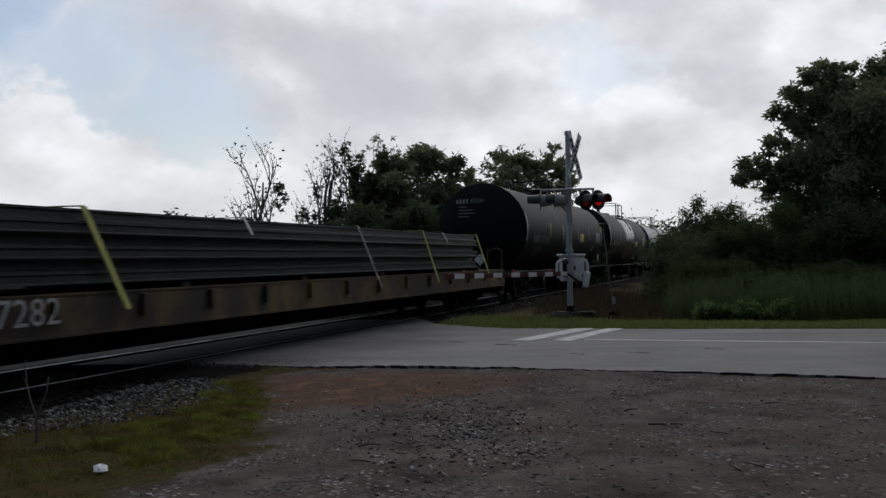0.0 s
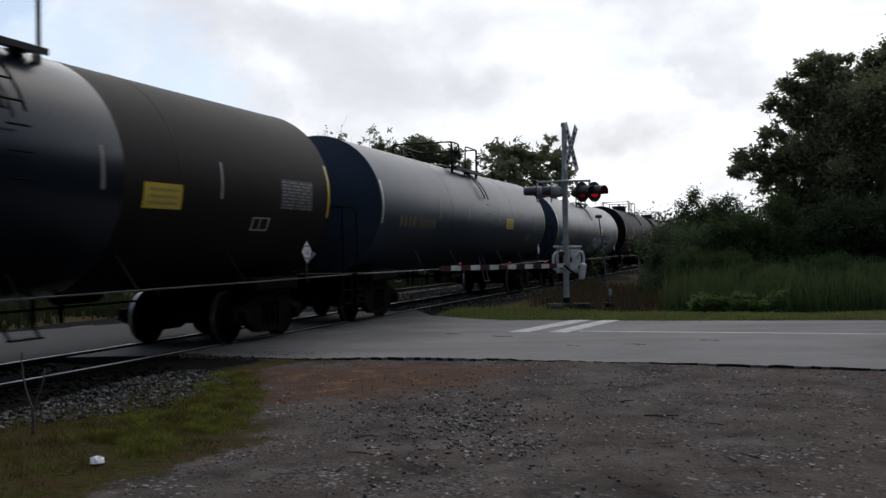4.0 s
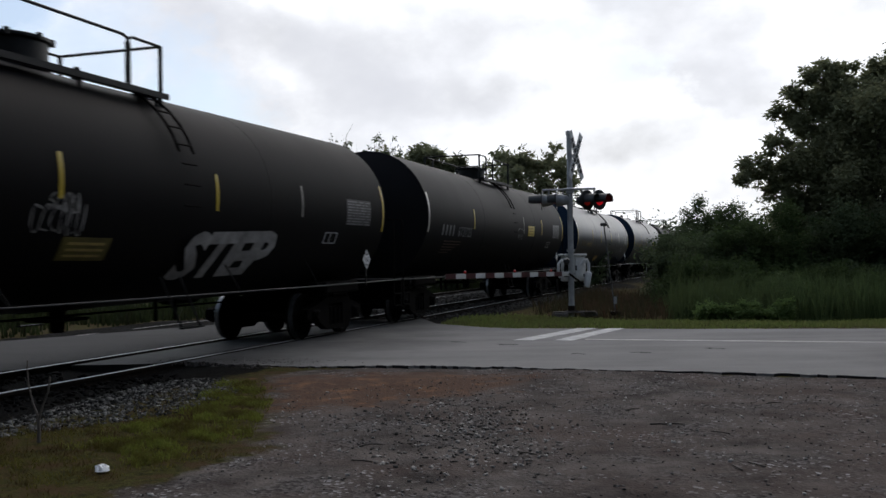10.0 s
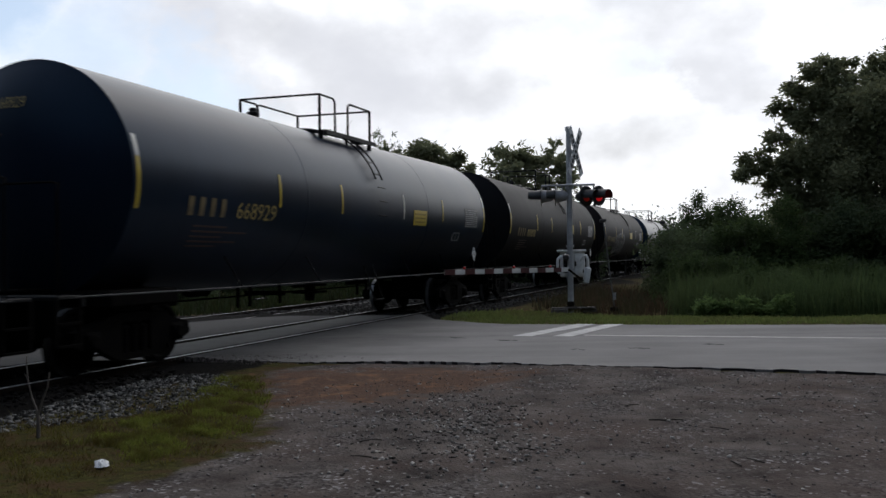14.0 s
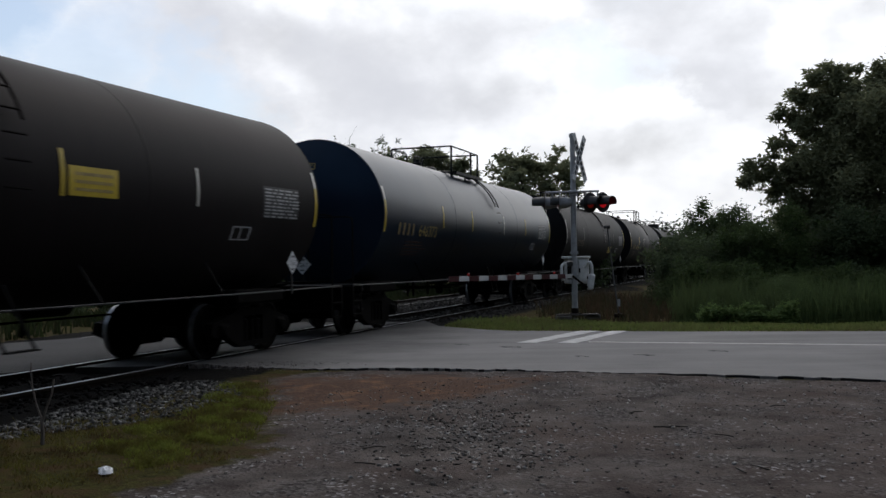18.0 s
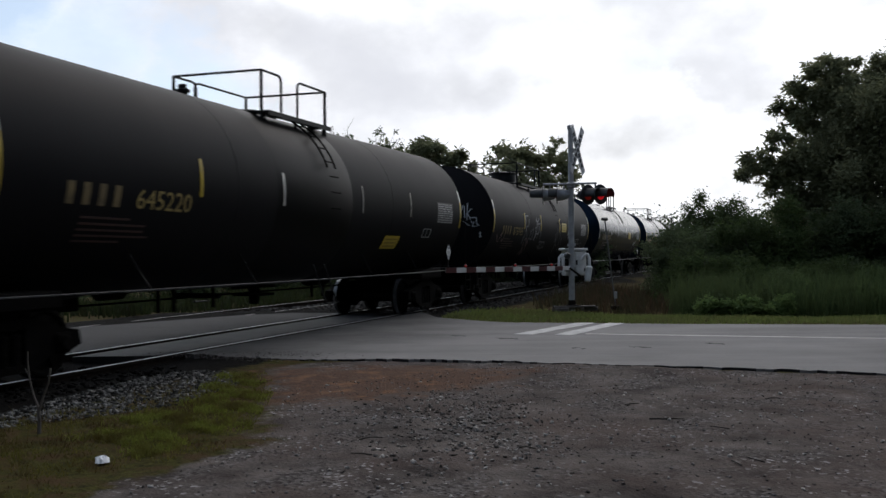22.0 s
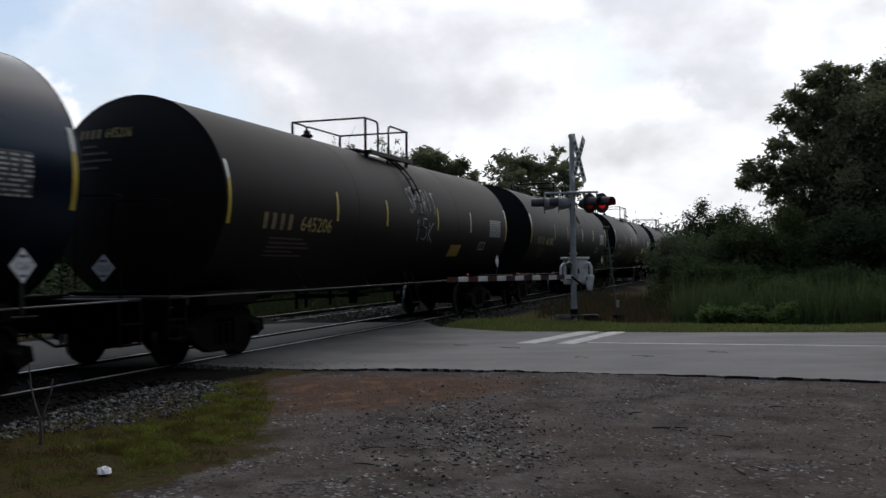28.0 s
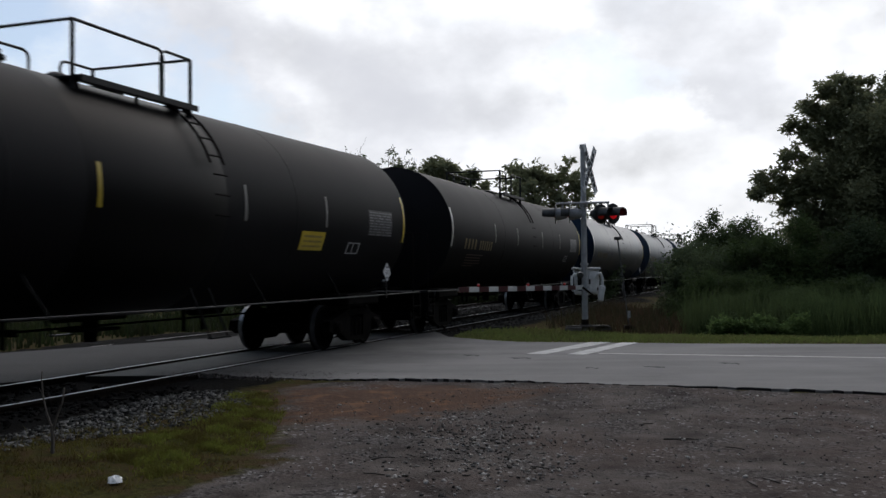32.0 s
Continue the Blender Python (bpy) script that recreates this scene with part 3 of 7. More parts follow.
def stones(name, count, where, size, mat, label, category, sink=0.3, height=None):
    """Loose stones, each an eight-cornered lump, as one scatter."""
    pts = where(count)
    count = len(pts)
    base = np.array([(x, y, z) for x in (-1, 1) for y in (-1, 1) for z in (-1, 1)], float) * 0.72
    fs = np.array([(0, 1, 3, 2), (4, 6, 7, 5), (0, 4, 5, 1), (2, 3, 7, 6), (0, 2, 6, 4), (1, 5, 7, 3)])
    a = rng.uniform(size[0], size[1], (count, 1, 1)) * rng.uniform(0.55, 1.35, (count, 1, 3)) * np.array([0.56, 0.5, 0.30])
    v = base[None] * a + rng.normal(0, 0.34, (count, 8, 3)) * a
    t = rng.uniform(0, 6.28, count)
    c, s_ = np.cos(t)[:, None], np.sin(t)[:, None]
    t2 = rng.normal(0, 0.5, count)
    c2, s2 = np.cos(t2)[:, None], np.sin(t2)[:, None]
    y2, z2 = v[..., 1] * c2 - v[..., 2] * s2, v[..., 1] * s2 + v[..., 2] * c2
    x, y = v[..., 0] * c - y2 * s_, v[..., 0] * s_ + y2 * c
    z0 = ground_height(pts[:, 0], pts[:, 1]) if height is None else height(pts)
    z = z2 + z0[:, None] + a[:, :, 2].mean(1)[:, None] * (1 - 2 * sink)
    vs = np.stack([x + pts[:, 0:1], y + pts[:, 1:2], z], -1).reshape(-1, 3)
    faces = (np.arange(count)[:, None, None] * 8 + fs[None]).reshape(-1, 4)
    ob = new(name, quads(name, vs, mat, faces))
    return tagged(ob, label, category, kind="stuff")


def stone_mat(name, a, b, dark=0.0):
    k = Mat(name, 0.95, 0, 0.1)
    return k.color(k.mix(k.ramp(k.random(True), dark, 1.0), a, b)).bump(k.noise(40, 3), 0.4, 0.01).m


def scatter(poly, dens=1.0):
    def go(count):
        p = np.array(outline(poly))
        lo, hi = p.min(0), p.max(0)
        q = rng.uniform(lo, hi, (count * 4, 2))
        return q[inside(q[:, 0], q[:, 1], outline(poly))][:count]
    return go


def clumped(poly, centre, spread):
    def go(count):
        q = rng.normal(on_plan(*centre), on_plan(*spread), (count * 3, 2))
        return q[inside(q[:, 0], q[:, 1], outline(poly))][:count]
    return go


PALE_STONE = stone_mat("pale_crushed_stone", (0.060, 0.055, 0.050), (0.36, 0.34, 0.315), 0.35)
MID_STONE = stone_mat("mixed_gravel", (0.050, 0.044, 0.041), (0.170, 0.155, 0.148), 0.2)
# near-black: the train's shade is in these stones' colour
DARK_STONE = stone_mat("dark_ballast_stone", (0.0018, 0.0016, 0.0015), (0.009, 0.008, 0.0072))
stones("ballast_pile", 3600, scatter(beside((5.2, 2.55), (8.9, 1.95), (9.2, 2.7), (8.2, 3.75), (6.6, 3.9), (5.2, 3.2), (2.0, 3.3), (2.0, 2.5))), (0.014, 0.050), stone_mat("dirty_crushed_stone", (0.022, 0.0215, 0.020), (0.19, 0.185, 0.175), 0.25), "pale crushed stone ballast beside the track", "gravel", 0.35)
stones("ballast", 5200, scatter(beside((-14, 2.6), (9.4, 2.1), (9.6, -2.2), (-14, -2.6))), (0.04, 0.09), DARK_STONE, "dark oily ballast under the rails, blackened for the train's shade", "ballast", 0.35)
stones("ballast_beyond", 4200, scatter(beside((20.8, 2.4), (44, 2.6), (44, -6.0), (20.6, -6.0))), (0.05, 0.11), stone_mat("grey_ballast_stone", (0.014, 0.013, 0.012), (0.085, 0.081, 0.076)), "grey ballast round both tracks", "ballast", 0.3)
view_lot = [(-1.7, 7.0), (-2.6, 5.4), (-3.0, 3.2), (2.5, 2.6), (6.5, 8.0), (6.0, 10.4), (1.0, 12.0), (-2.0, 10.0)]
stones("gravel", 3200, scatter(view_lot), (0.007, 0.024), MID_STONE, "loose grey gravel on the lot", "gravel", 0.35)
stones("gravel_patch", 1000, clumped(view_lot, (0.22, 7.9), (0.5, 0.95)), (0.010, 0.036), PALE_STONE, "patch of paler loose gravel", "gravel", 0.3)
stones("edge_dirt", 900, clumped([(-5.4, 13.3), (-4.6, 14.3), (-1.2, 13.2), (-1.2, 12.2), (-3.0, 12.3)], (-3.4, 12.95), (0.9, 0.4)), (0.006, 0.022), MID_STONE, "dark grit spilled over the road edge", "grit", 0.3, lambda p: np.full(len(p), -0.014))
stones("gravel_pale", 420, scatter(view_lot), (0.010, 0.036), stone_mat("pale_pebble", (0.17, 0.16, 0.148), (0.42, 0.40, 0.37)), "scattered pale pebbles on the lot", "gravel", 0.3)

# ---- the train ----
# a car's own space: x along the track away from the camera, y away from the camera's side, z up from the rail top
PITCH, RT, ZC = 18.73, 1.56, 2.43
SEAM0, SEAM1 = 1.42, 17.14
# dished heads: a shallow cap that meets the shell at a crease
DISH = 0.45
CAP = (RT * RT + DISH * DISH) / (2 * DISH)
TRUCKS = (2.10, 15.72)
WHEEL_R, AXLE = 0.457, 0.89


def axis_z(x):
    """The tank falls a little from its ends to the outlet at its middle."""
    d = x - PITCH / 2
    return ZC + 0.006 * abs(d)


def on_tank(x, phi, r=RT):
    """A point on the tank's camera side: phi degrees above a line a little over its middle."""
    a = math.asin(0.093 + (0.864 if phi > 0 else 0.968) * math.sin(radians(phi)))
    return (x, -r * math.cos(a), axis_z(x) + r * math.sin(a))


def head_x(r):
    """How far out the near head stands at a radius."""
    return SEAM0 + CAP - DISH - math.sqrt(CAP * CAP - min(r, RT) ** 2)


def rings(profile, n=72):
    """Hoops of (x, radius) round the tank's own axis."""
    g = Geo()
    for x, r in profile:
        for j in range(n):
            a = 2 * math.pi * j / n
            g.v.append((x, -r * math.cos(a), axis_z(x) + r * math.sin(a)))
    g.f = [(i * n + j, i * n + (j + 1) % n, (i + 1) * n + (j + 1) % n, (i + 1) * n + j) for i in range(len(profile) - 1) for j in range(n)]
    return g


def patch(g, x0, x1, p0, p1, lift=0.006, nx=1, n=6):
    """A thin plate lying on the tank's side."""
    vs, fs = [], []
    for k, r in enumerate((RT + lift, RT + lift * 0.2)):
        for i in range(nx + 1):
            for j in range(n + 1):
                vs.append(on_tank(x0 + (x1 - x0) * i / nx, p0 + (p1 - p0) * j / n, r))
    m = (nx + 1) * (n + 1)
    for i in range(nx):
        for j in range(n):
            a = i * (n + 1) + j
            fs += [(a, a + n + 1, a + n + 2, a + 1)]
    for j in range(n):
        fs += [(j, j + 1, m + j + 1, m + j), (nx * (n + 1) + j + 1, nx * (n + 1) + j, m + nx * (n + 1) + j, m + nx * (n + 1) + j + 1)]
    for i in range(nx):
        a, b = i * (n + 1), (i + 1) * (n + 1)
        fs += [(b, a, m + a, m + b), (a + n, b + n, m + b + n, m + a + n)]
    return g.add(vs, fs)


def letters(text, height, bold=0.0, shear=0.0, space=1.0):
    """Flat lettering as vertices and faces, from the built-in font."""
    cu = bpy.data.curves.new("lettering", "FONT")
    cu.body, cu.size, cu.resolution_u, cu.offset, cu.shear, cu.space_character = text, height / 0.7, 2, bold, shear, space
    ob = bpy.data.objects.new("lettering", cu)
    me = bpy.data.meshes.new_from_object(ob)
    vs, fs = [v.co.copy() for v in me.vertices], [tuple(p.vertices) for p in me.polygons]
    bpy.data.objects.remove(ob)
    bpy.data.meshes.remove(me)
    bpy.data.curves.remove(cu)
    return vs, fs


def wrap_text(text, x, phi, height, width=None, bold=0.0, shear=0.0, lift=0.005, tilt=0.0):
    """Lettering laid on the tank's side with its lower left corner at x, phi."""
    vs, fs = letters(text, height, bold, shear)
    lift = max(lift, height * height / (8 * RT) + 0.004)
    w = max(v.x for v in vs)
    k = width / w if width else 1.0
    g = Geo()
    out = []
    for v in vs:
        h = v.y + tilt * v.x * k
        out.append(on_tank(x + v.x * k, phi + math.degrees(h / RT), RT + lift))
    return g.add(out, fs)


def blocks(car, name, x, phi, count, w, h, gap, ink):
    """Plain stencil blocks in place of letters."""
    for i in range(count):
        g = Geo()
        patch(g, x + i * (w + gap), x + i * (w + gap) + w, phi, phi + math.degrees(h / RT), 0.004, 1, 4)
        part(name, g, ink, car)


def stroke(g, pts, width, lift=0.004, steps=5):
    """A painted stroke on the tank's side through (x, phi) points, rounded by a spline."""
    P = [Vector((x, radians(p) * RT)) for x, p in pts]
    path = []
    for i in range(len(P) - 1):
        a, b, c, d = P[max(i - 1, 0)], P[i], P[i + 1], P[min(i + 2, len(P) - 1)]
        for k in range(steps):
            t = k / steps
            path.append(0.5 * ((2 * b) + (c - a) * t + (2 * a - 5 * b + 4 * c - d) * t * t + (3 * b - a - 3 * c + d) * t ** 3))
    path.append(P[-1])
    vs, fs = [], []
    for i, q in enumerate(path):
        d = (path[min(i + 1, len(path) - 1)] - path[max(i - 1, 0)])
        d = d.normalized() if d.length > 1e-6 else Vector((1, 0))
        n = Vector((-d.y, d.x)) * width / 2 * (0.75 + 0.35 * math.sin(i * 0.9))
        for w in (q + n, q - n):
            vs.append(on_tank(w.x, math.degrees(w.y / RT), RT + lift))
    fs = [(2 * i, 2 * i + 2, 2 * i + 3, 2 * i + 1) for i in range(len(path) - 1)]
    return g.add(vs, fs)


def spray(g, mat, car, label):
    """Each separate stroke or letter as a part of its own."""
    root = list(range(len(g.v)))

    def find(i):
        while root[i] != i:
            root[i] = root[root[i]]
            i = root[i]
        return i

    for f in g.f:
        for j in f[1:]:
            root[find(j)] = find(f[0])
    sets = {}
    for f in g.f:
        sets.setdefault(find(f[0]), []).append(f)
    for faces in sets.values():
        ids = sorted({i for f in faces for i in f})
        new_id = {i: k for k, i in enumerate(ids)}
        part("graffiti", Geo().add([g.v[i] for i in ids], [tuple(new_id[i] for i in f) for f in faces]), mat, car, label)


def wheelset_mesh():
    g = Geo()
    for s in (-1, 1):
        prof = [(0.0, 0.10), (0.0, 0.17), (0.03, 0.20), (0.035, 0.36), (0.0, 0.40), (0.0, 0.44), (0.012, WHEEL_R), (0.095, WHEEL_R + 0.004), (0.115, WHEEL_R + 0.028), (0.135, WHEEL_R + 0.022), (0.135, 0.39), (0.09, 0.35), (0.09, 0.20), (0.135, 0.17), (0.135, 0.10)]
        g.lathe([(s * (0.82 - h), r) for h, r in prof], 28, "y")
        # ribs and a bolt ring give the disc something to turn
        for k in range(6):
            a = radians(60 * k)
            g.box((0.27 * math.cos(a), s * 0.80, 0.27 * math.sin(a)), (0.16, 0.02, 0.03), Euler((0, -a, 0)))
    g.lathe([(-1.1, 0.0), (-1.1, 0.075), (-0.83, 0.085), (-0.83, 0.1), (-0.68, 0.1), (-0.3, 0.085), (0.3, 0.085), (0.68, 0.1), (0.83, 0.1), (0.83, 0.085), (1.1, 0.075), (1.1, 0.0)], 14, "y")
    return g


def side_frame():
    """A cast side frame with its spring window, between two journal boxes."""
    g = Geo()
    t = 0.075
    # top chord, bottom chord and ends as prisms round the window
    pieces = [[(-1.22, 0.42), (-1.18, 0.60), (-0.98, 0.64), (-0.62, 0.74), (-0.42, 0.82), (-0.30, 0.82), (-0.30, 0.15), (-0.36, 0.15), (-0.52, 0.22), (-0.80, 0.36), (-1.02, 0.34)],
              [(0.30, 0.82), (0.42, 0.82), (0.62, 0.74), (0.98, 0.64), (1.18, 0.60), (1.22, 0.42), (1.02, 0.34), (0.80, 0.36), (0.52, 0.22), (0.36, 0.15), (0.30, 0.15)],
              [(-0.30, 0.82), (0.30, 0.82), (0.30, 0.68), (-0.30, 0.68)], [(-0.30, 0.24), (0.30, 0.24), (0.30, 0.15), (-0.30, 0.15)]]
    for p in pieces:
        m = len(p)
        g.add([(x, -t, z) for x, z in p] + [(x, t, z) for x, z in p], [tuple(range(m)), tuple(range(m, 2 * m))[::-1]] + [(i, m + i, m + (i + 1) % m, (i + 1) % m) for i in range(m)])
    for x in (-0.19, 0, 0.19):
        g.lathe([(0.24, 0.0), (0.24, 0.085), (0.30, 0.07), (0.36, 0.085), (0.42, 0.07), (0.48, 0.085), (0.54, 0.07), (0.6, 0.085), (0.66, 0.0)], 10, "z", (x, 0, 0))
    for x in (-AXLE, AXLE):
        g.box((x, -0.02, 0.46), (0.30, 0.2, 0.27), cut=0.04)
        g.lathe([(-0.16, 0.0), (-0.16, 0.08), (-0.13, 0.11), (-0.05, 0.11)], 12, "y", (x, 0, 0.457))
    return g


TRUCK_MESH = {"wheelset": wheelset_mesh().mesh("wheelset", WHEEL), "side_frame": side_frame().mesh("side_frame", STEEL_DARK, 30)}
# bright rims where the wheels run on the rail
TRUCK_MESH["wheelset"].materials.append(TREAD)
for poly_ in TRUCK_MESH["wheelset"].polygons:
    c_ = poly_.center
    if math.hypot(c_.x, c_.z) > 0.446 and 0.72 < abs(c_.y) < 0.83:
        poly_.material_index = 1
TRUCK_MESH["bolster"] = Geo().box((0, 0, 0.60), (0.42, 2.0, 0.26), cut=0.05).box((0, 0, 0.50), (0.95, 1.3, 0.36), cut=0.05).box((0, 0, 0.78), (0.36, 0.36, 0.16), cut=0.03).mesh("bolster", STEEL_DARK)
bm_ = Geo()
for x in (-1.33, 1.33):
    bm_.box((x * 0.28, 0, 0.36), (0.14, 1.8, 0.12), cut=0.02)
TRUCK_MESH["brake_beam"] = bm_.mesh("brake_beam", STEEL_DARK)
# trucks for 33-inch wheels
for nm_, me_ in TRUCK_MESH.items():
    for v_ in me_.vertices:
        v_.co = Vector((v_.co.x * (0.92 if nm_ == "wheelset" else 1.0), v_.co.y, v_.co.z * 0.92))
WHEEL_R = 0.42


def truck(car, x):
    t = part("truck", TRUCK_MESH["bolster"], None, car, "grimy cast steel truck on two axles", pose(x, 0, 0))
    for s in (-1, 1):
        part("side_frame", TRUCK_MESH["side_frame"], None, t, at=pose(0, s * 1.0, 0, 0, 0, 0 if s < 0 else 180))
    part("brake_beam", TRUCK_MESH["brake_beam"], None, t)
    for k in (-1, 1):
        part("wheelset", TRUCK_MESH["wheelset"], None, t, at=pose(k * AXLE, 0, WHEEL_R))
    return t


def railing(g, x_in, x_out, top, deck, half=0.98, far_in=None, r=0.027):
    """One end's U of handrail: a bar across, short returns, and posts."""
    far_in = x_in if far_in is None else far_in
    d = 1 if x_in > x_out else -1
    bend = 0.13
    near = [(x_in, -half, deck), (x_in, -half, top - bend), (x_in - d * bend * 0.3, -half, top - bend * 0.3), (x_in - d * bend, -half, top), (x_out, -half, top)]
    far = [(x_out, half, top), (far_in - d * bend, half, top), (far_in - d * bend * 0.3, half, top - bend * 0.3), (far_in, half, top - bend), (far_in, half, deck)]
    g.tube(near + far, r, 7)
    for y in (-half, half):
        g.rod((x_out, y, top), (x_out, y, deck - 0.28), r * 1.25, 7)


PLATFORM = ("walkway", "cross_walk", "railing", "platform_", "manway", "dome_bolt", "valve", "safety")
ON_TANK = ("tank_", "weld", "reflector", "mark_block", "number_block", "car_number", "stencil", "data_panel", "warning", "graffiti", "end_number", "end_stencil", "ladder", "wrap")


def settle(car, far_end=None):
    """Bring the frame's parts, drawn to a taller car, down to this one's sills, and those on top down onto the tank."""
    for o in car.children:
        if o.name.startswith(ON_TANK) and not o.name.startswith("ladder_step") or o.name.startswith("truck"):
            continue
        top = o.name.startswith(PLATFORM)
        if not o.matrix_basis.translation.length:
            for v in o.data.vertices:
                v.co.y *= 0.885 if top else 0.95
                if top and far_end:
                    v.co.x = far_end + (v.co.x - far_end) * 0.82
                v.co.z = ZC + RT - 0.08 + (v.co.z - 4.54) * 0.80 if top else v.co.z * 0.864
        else:
            o.matrix_basis.translation.z *= 0.864


def tank_car(kind, turned=False):
    """kind 'dome': tall manway dome and pan; 'flat': low manway under a platform."""
    car = thing("tank_car", "", "tank car", group="tank cars of the train")
    tank = rings([(SEAM0, RT), (SEAM0 + 0.05, RT), (4, RT), (6.5, RT), (9.2, RT), (PITCH / 2, RT), (9.53, RT), (12, RT), (14.5, RT), (SEAM1 - 0.05, RT), (SEAM1, RT)])
    part("tank_shell", tank, PAINT["matt"], car, smooth=60)
    head = [(SEAM0, RT + 0.004), (SEAM0 - 0.012, RT + 0.003)] + [(head_x(r) - 0.012, r) for r in np.linspace(RT - 0.006, 0.001, 16)]
    part("tank_head", rings(head), PAINT["matt"], car, smooth=18)
    part("tank_head", rings([(SEAM0 + SEAM1 - x, r) for x, r in head]), PAINT["matt"], car, smooth=18)
    for x in (6.2, 12.4):
        part("weld_seam", rings([(x - 0.02, RT + 0.0005), (x - 0.01, RT + 0.004), (x + 0.01, RT + 0.004), (x + 0.02, RT + 0.0005)]), PAINT["matt"], car)
    # stub sills, bolsters and couplers
    for a, b in ((0.35, 4.4), (14.33, 18.38)):
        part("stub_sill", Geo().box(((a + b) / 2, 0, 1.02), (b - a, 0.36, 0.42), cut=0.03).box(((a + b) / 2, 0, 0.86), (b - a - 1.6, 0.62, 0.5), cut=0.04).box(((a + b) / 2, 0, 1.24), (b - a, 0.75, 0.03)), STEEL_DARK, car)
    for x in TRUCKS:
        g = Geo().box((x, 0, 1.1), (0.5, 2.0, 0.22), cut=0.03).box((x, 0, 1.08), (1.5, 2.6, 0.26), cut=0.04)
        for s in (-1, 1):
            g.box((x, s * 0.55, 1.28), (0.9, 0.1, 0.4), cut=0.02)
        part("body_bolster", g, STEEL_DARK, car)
    for x, d in ((0.0, -1), (PITCH, 1)):
        g = Geo().box((x - d * 0.28, 0, 0.88), (0.6, 0.13, 0.15), cut=0.02).box((x - d * 0.02, 0.05, 0.88), (0.28, 0.28, 0.24), cut=0.06).box((x + d * 0.08, -0.09, 0.88), (0.16, 0.1, 0.28), cut=0.03)
        part("coupler", g, STEEL_DARK, car)
        part("striker", Geo().box((x - d * 0.42, 0, 0.98), (0.1, 0.55, 0.5), cut=0.02), STEEL_DARK, car)
        hose = [(x - d * 0.4, 0.3, 0.75), (x - d * 0.2, 0.34, 0.6), (x, 0.2, 0.42), (x + d * 0.05, 0.0, 0.45)]
        part("air_hose", Geo().tube(hose, 0.025, 6), STEEL_BLACK, car)
        # end platform with its grab rails and steps
        e = x - d * 0.46
        part("end_platform", Geo().box((e, 0, 1.17), (0.42, 2.9, 0.05), cut=0.01), STEEL_BLACK, car)
        for s in (-1, 1):
            g = Geo().tube([(e - 0.16, s * 1.42, 1.17), (e - 0.16, s * 1.42, 2.58), (e - 0.1, s * 1.38, 2.68), (e, s * 1.2, 2.72), (e, s * 0.45, 2.72), (e, s * 0.36, 2.68), (e, s * 0.33, 2.55), (e, s * 0.33, 1.2)], 0.017, 6)
            part("end_handrail", g, STEEL_DARK, car)
        for s in (-1, 1):
            g = Geo()
            for w in (-0.2, 0.2):
                g.box((e + w, s * 1.42, 0.83), (0.04, 0.03, 0.66))
            for z in (0.52, 0.82):
                g.box((e, s * 1.42, z), (0.42, 0.08, 0.03))
            part("corner_step", g, STEEL_DARK, car)
        part("end_sill", Geo().box((e + d * 0.2, 0, 0.90), (0.06, 2.9, 0.50), cut=0.01), STEEL_DARK, car)
        part("brake_wheel" if d > 0 else "end_beam", Geo().lathe([(-0.02, 0.24), (0, 0.26), (0.02, 0.24), (0, 0.22), (-0.02, 0.24)], 18, "x", (e, 0.7, 1.9)).rod((e, 0.7, 1.2), (e, 0.7, 1.9), 0.025) if d > 0 else Geo().box((e - d * 0.24, 0, 1.10), (0.06, 2.9, 0.14), cut=0.01), STEEL_BLACK, car)
    # side handrails standing off the sills
    lx = 10.05 if turned else 9.4
    for s in (-1, 1):
        part("side_handrail", Geo().tube([(0.55, s * 1.44, 1.17), (4.0, s * 1.44, 1.15), (9.4, s * 1.44, 1.14), (14.7, s * 1.44, 1.15), (18.2, s * 1.44, 1.17)], 0.014, 6), STEEL_BLACK, car, "thin steel handrail")
        for x in (4.3, 7.0, 11.7, 14.4):
            part("rail_bracket", Geo().tube([(x, s * 1.44, 1.15), (x - 0.22, s * 1.30, 1.62), (x - 0.25, s * 1.18, 1.86)], 0.014, 5), STEEL_BLACK, car)
        # ladder and its foot step
        for w in (-0.17, 0.17):
            part("ladder_rail", Geo().tube([(lx + w, s * (RT + 0.09) * math.cos(radians(a)) * 1.0, axis_z(lx) + (RT + 0.09) * math.sin(radians(a))) for a in range(20, 68, 8)], 0.018, 5), STEEL_BLACK, car)
        for a in range(-6, 62, 10):
            part("ladder_rung", Geo().rod((lx - 0.17, s * (RT + 0.09) * math.cos(radians(a)), axis_z(lx) + (RT + 0.09) * math.sin(radians(a))), (lx + 0.17, s * (RT + 0.09) * math.cos(radians(a)), axis_z(lx) + (RT + 0.09) * math.sin(radians(a))), 0.013, 5), STEEL_BLACK, car)
        g = Geo()
        for w in (-0.22, 0.22):
            g.tube([(lx + w - 0.12, s * 1.40, 1.45), (lx + w, s * 1.44, 1.15), (lx + w + 0.3, s * 1.46, 0.62)], 0.019, 5)
        g.box((lx + 0.3, s * 1.46, 0.63), (0.48, 0.09, 0.025))
        part("ladder_step", g, STEEL_BLACK, car, "hanging step below the ladder")
    # rigging below the tank
    part("outlet_valve", Geo().lathe([(0.62, 0.0), (0.62, 0.1), (0.95, 0.12), (0.98, 0.2), (1.2, 0.28), (1.45, 0.34)], 16, "z", (9.3, 0, 0)), STEEL_DARK, car)
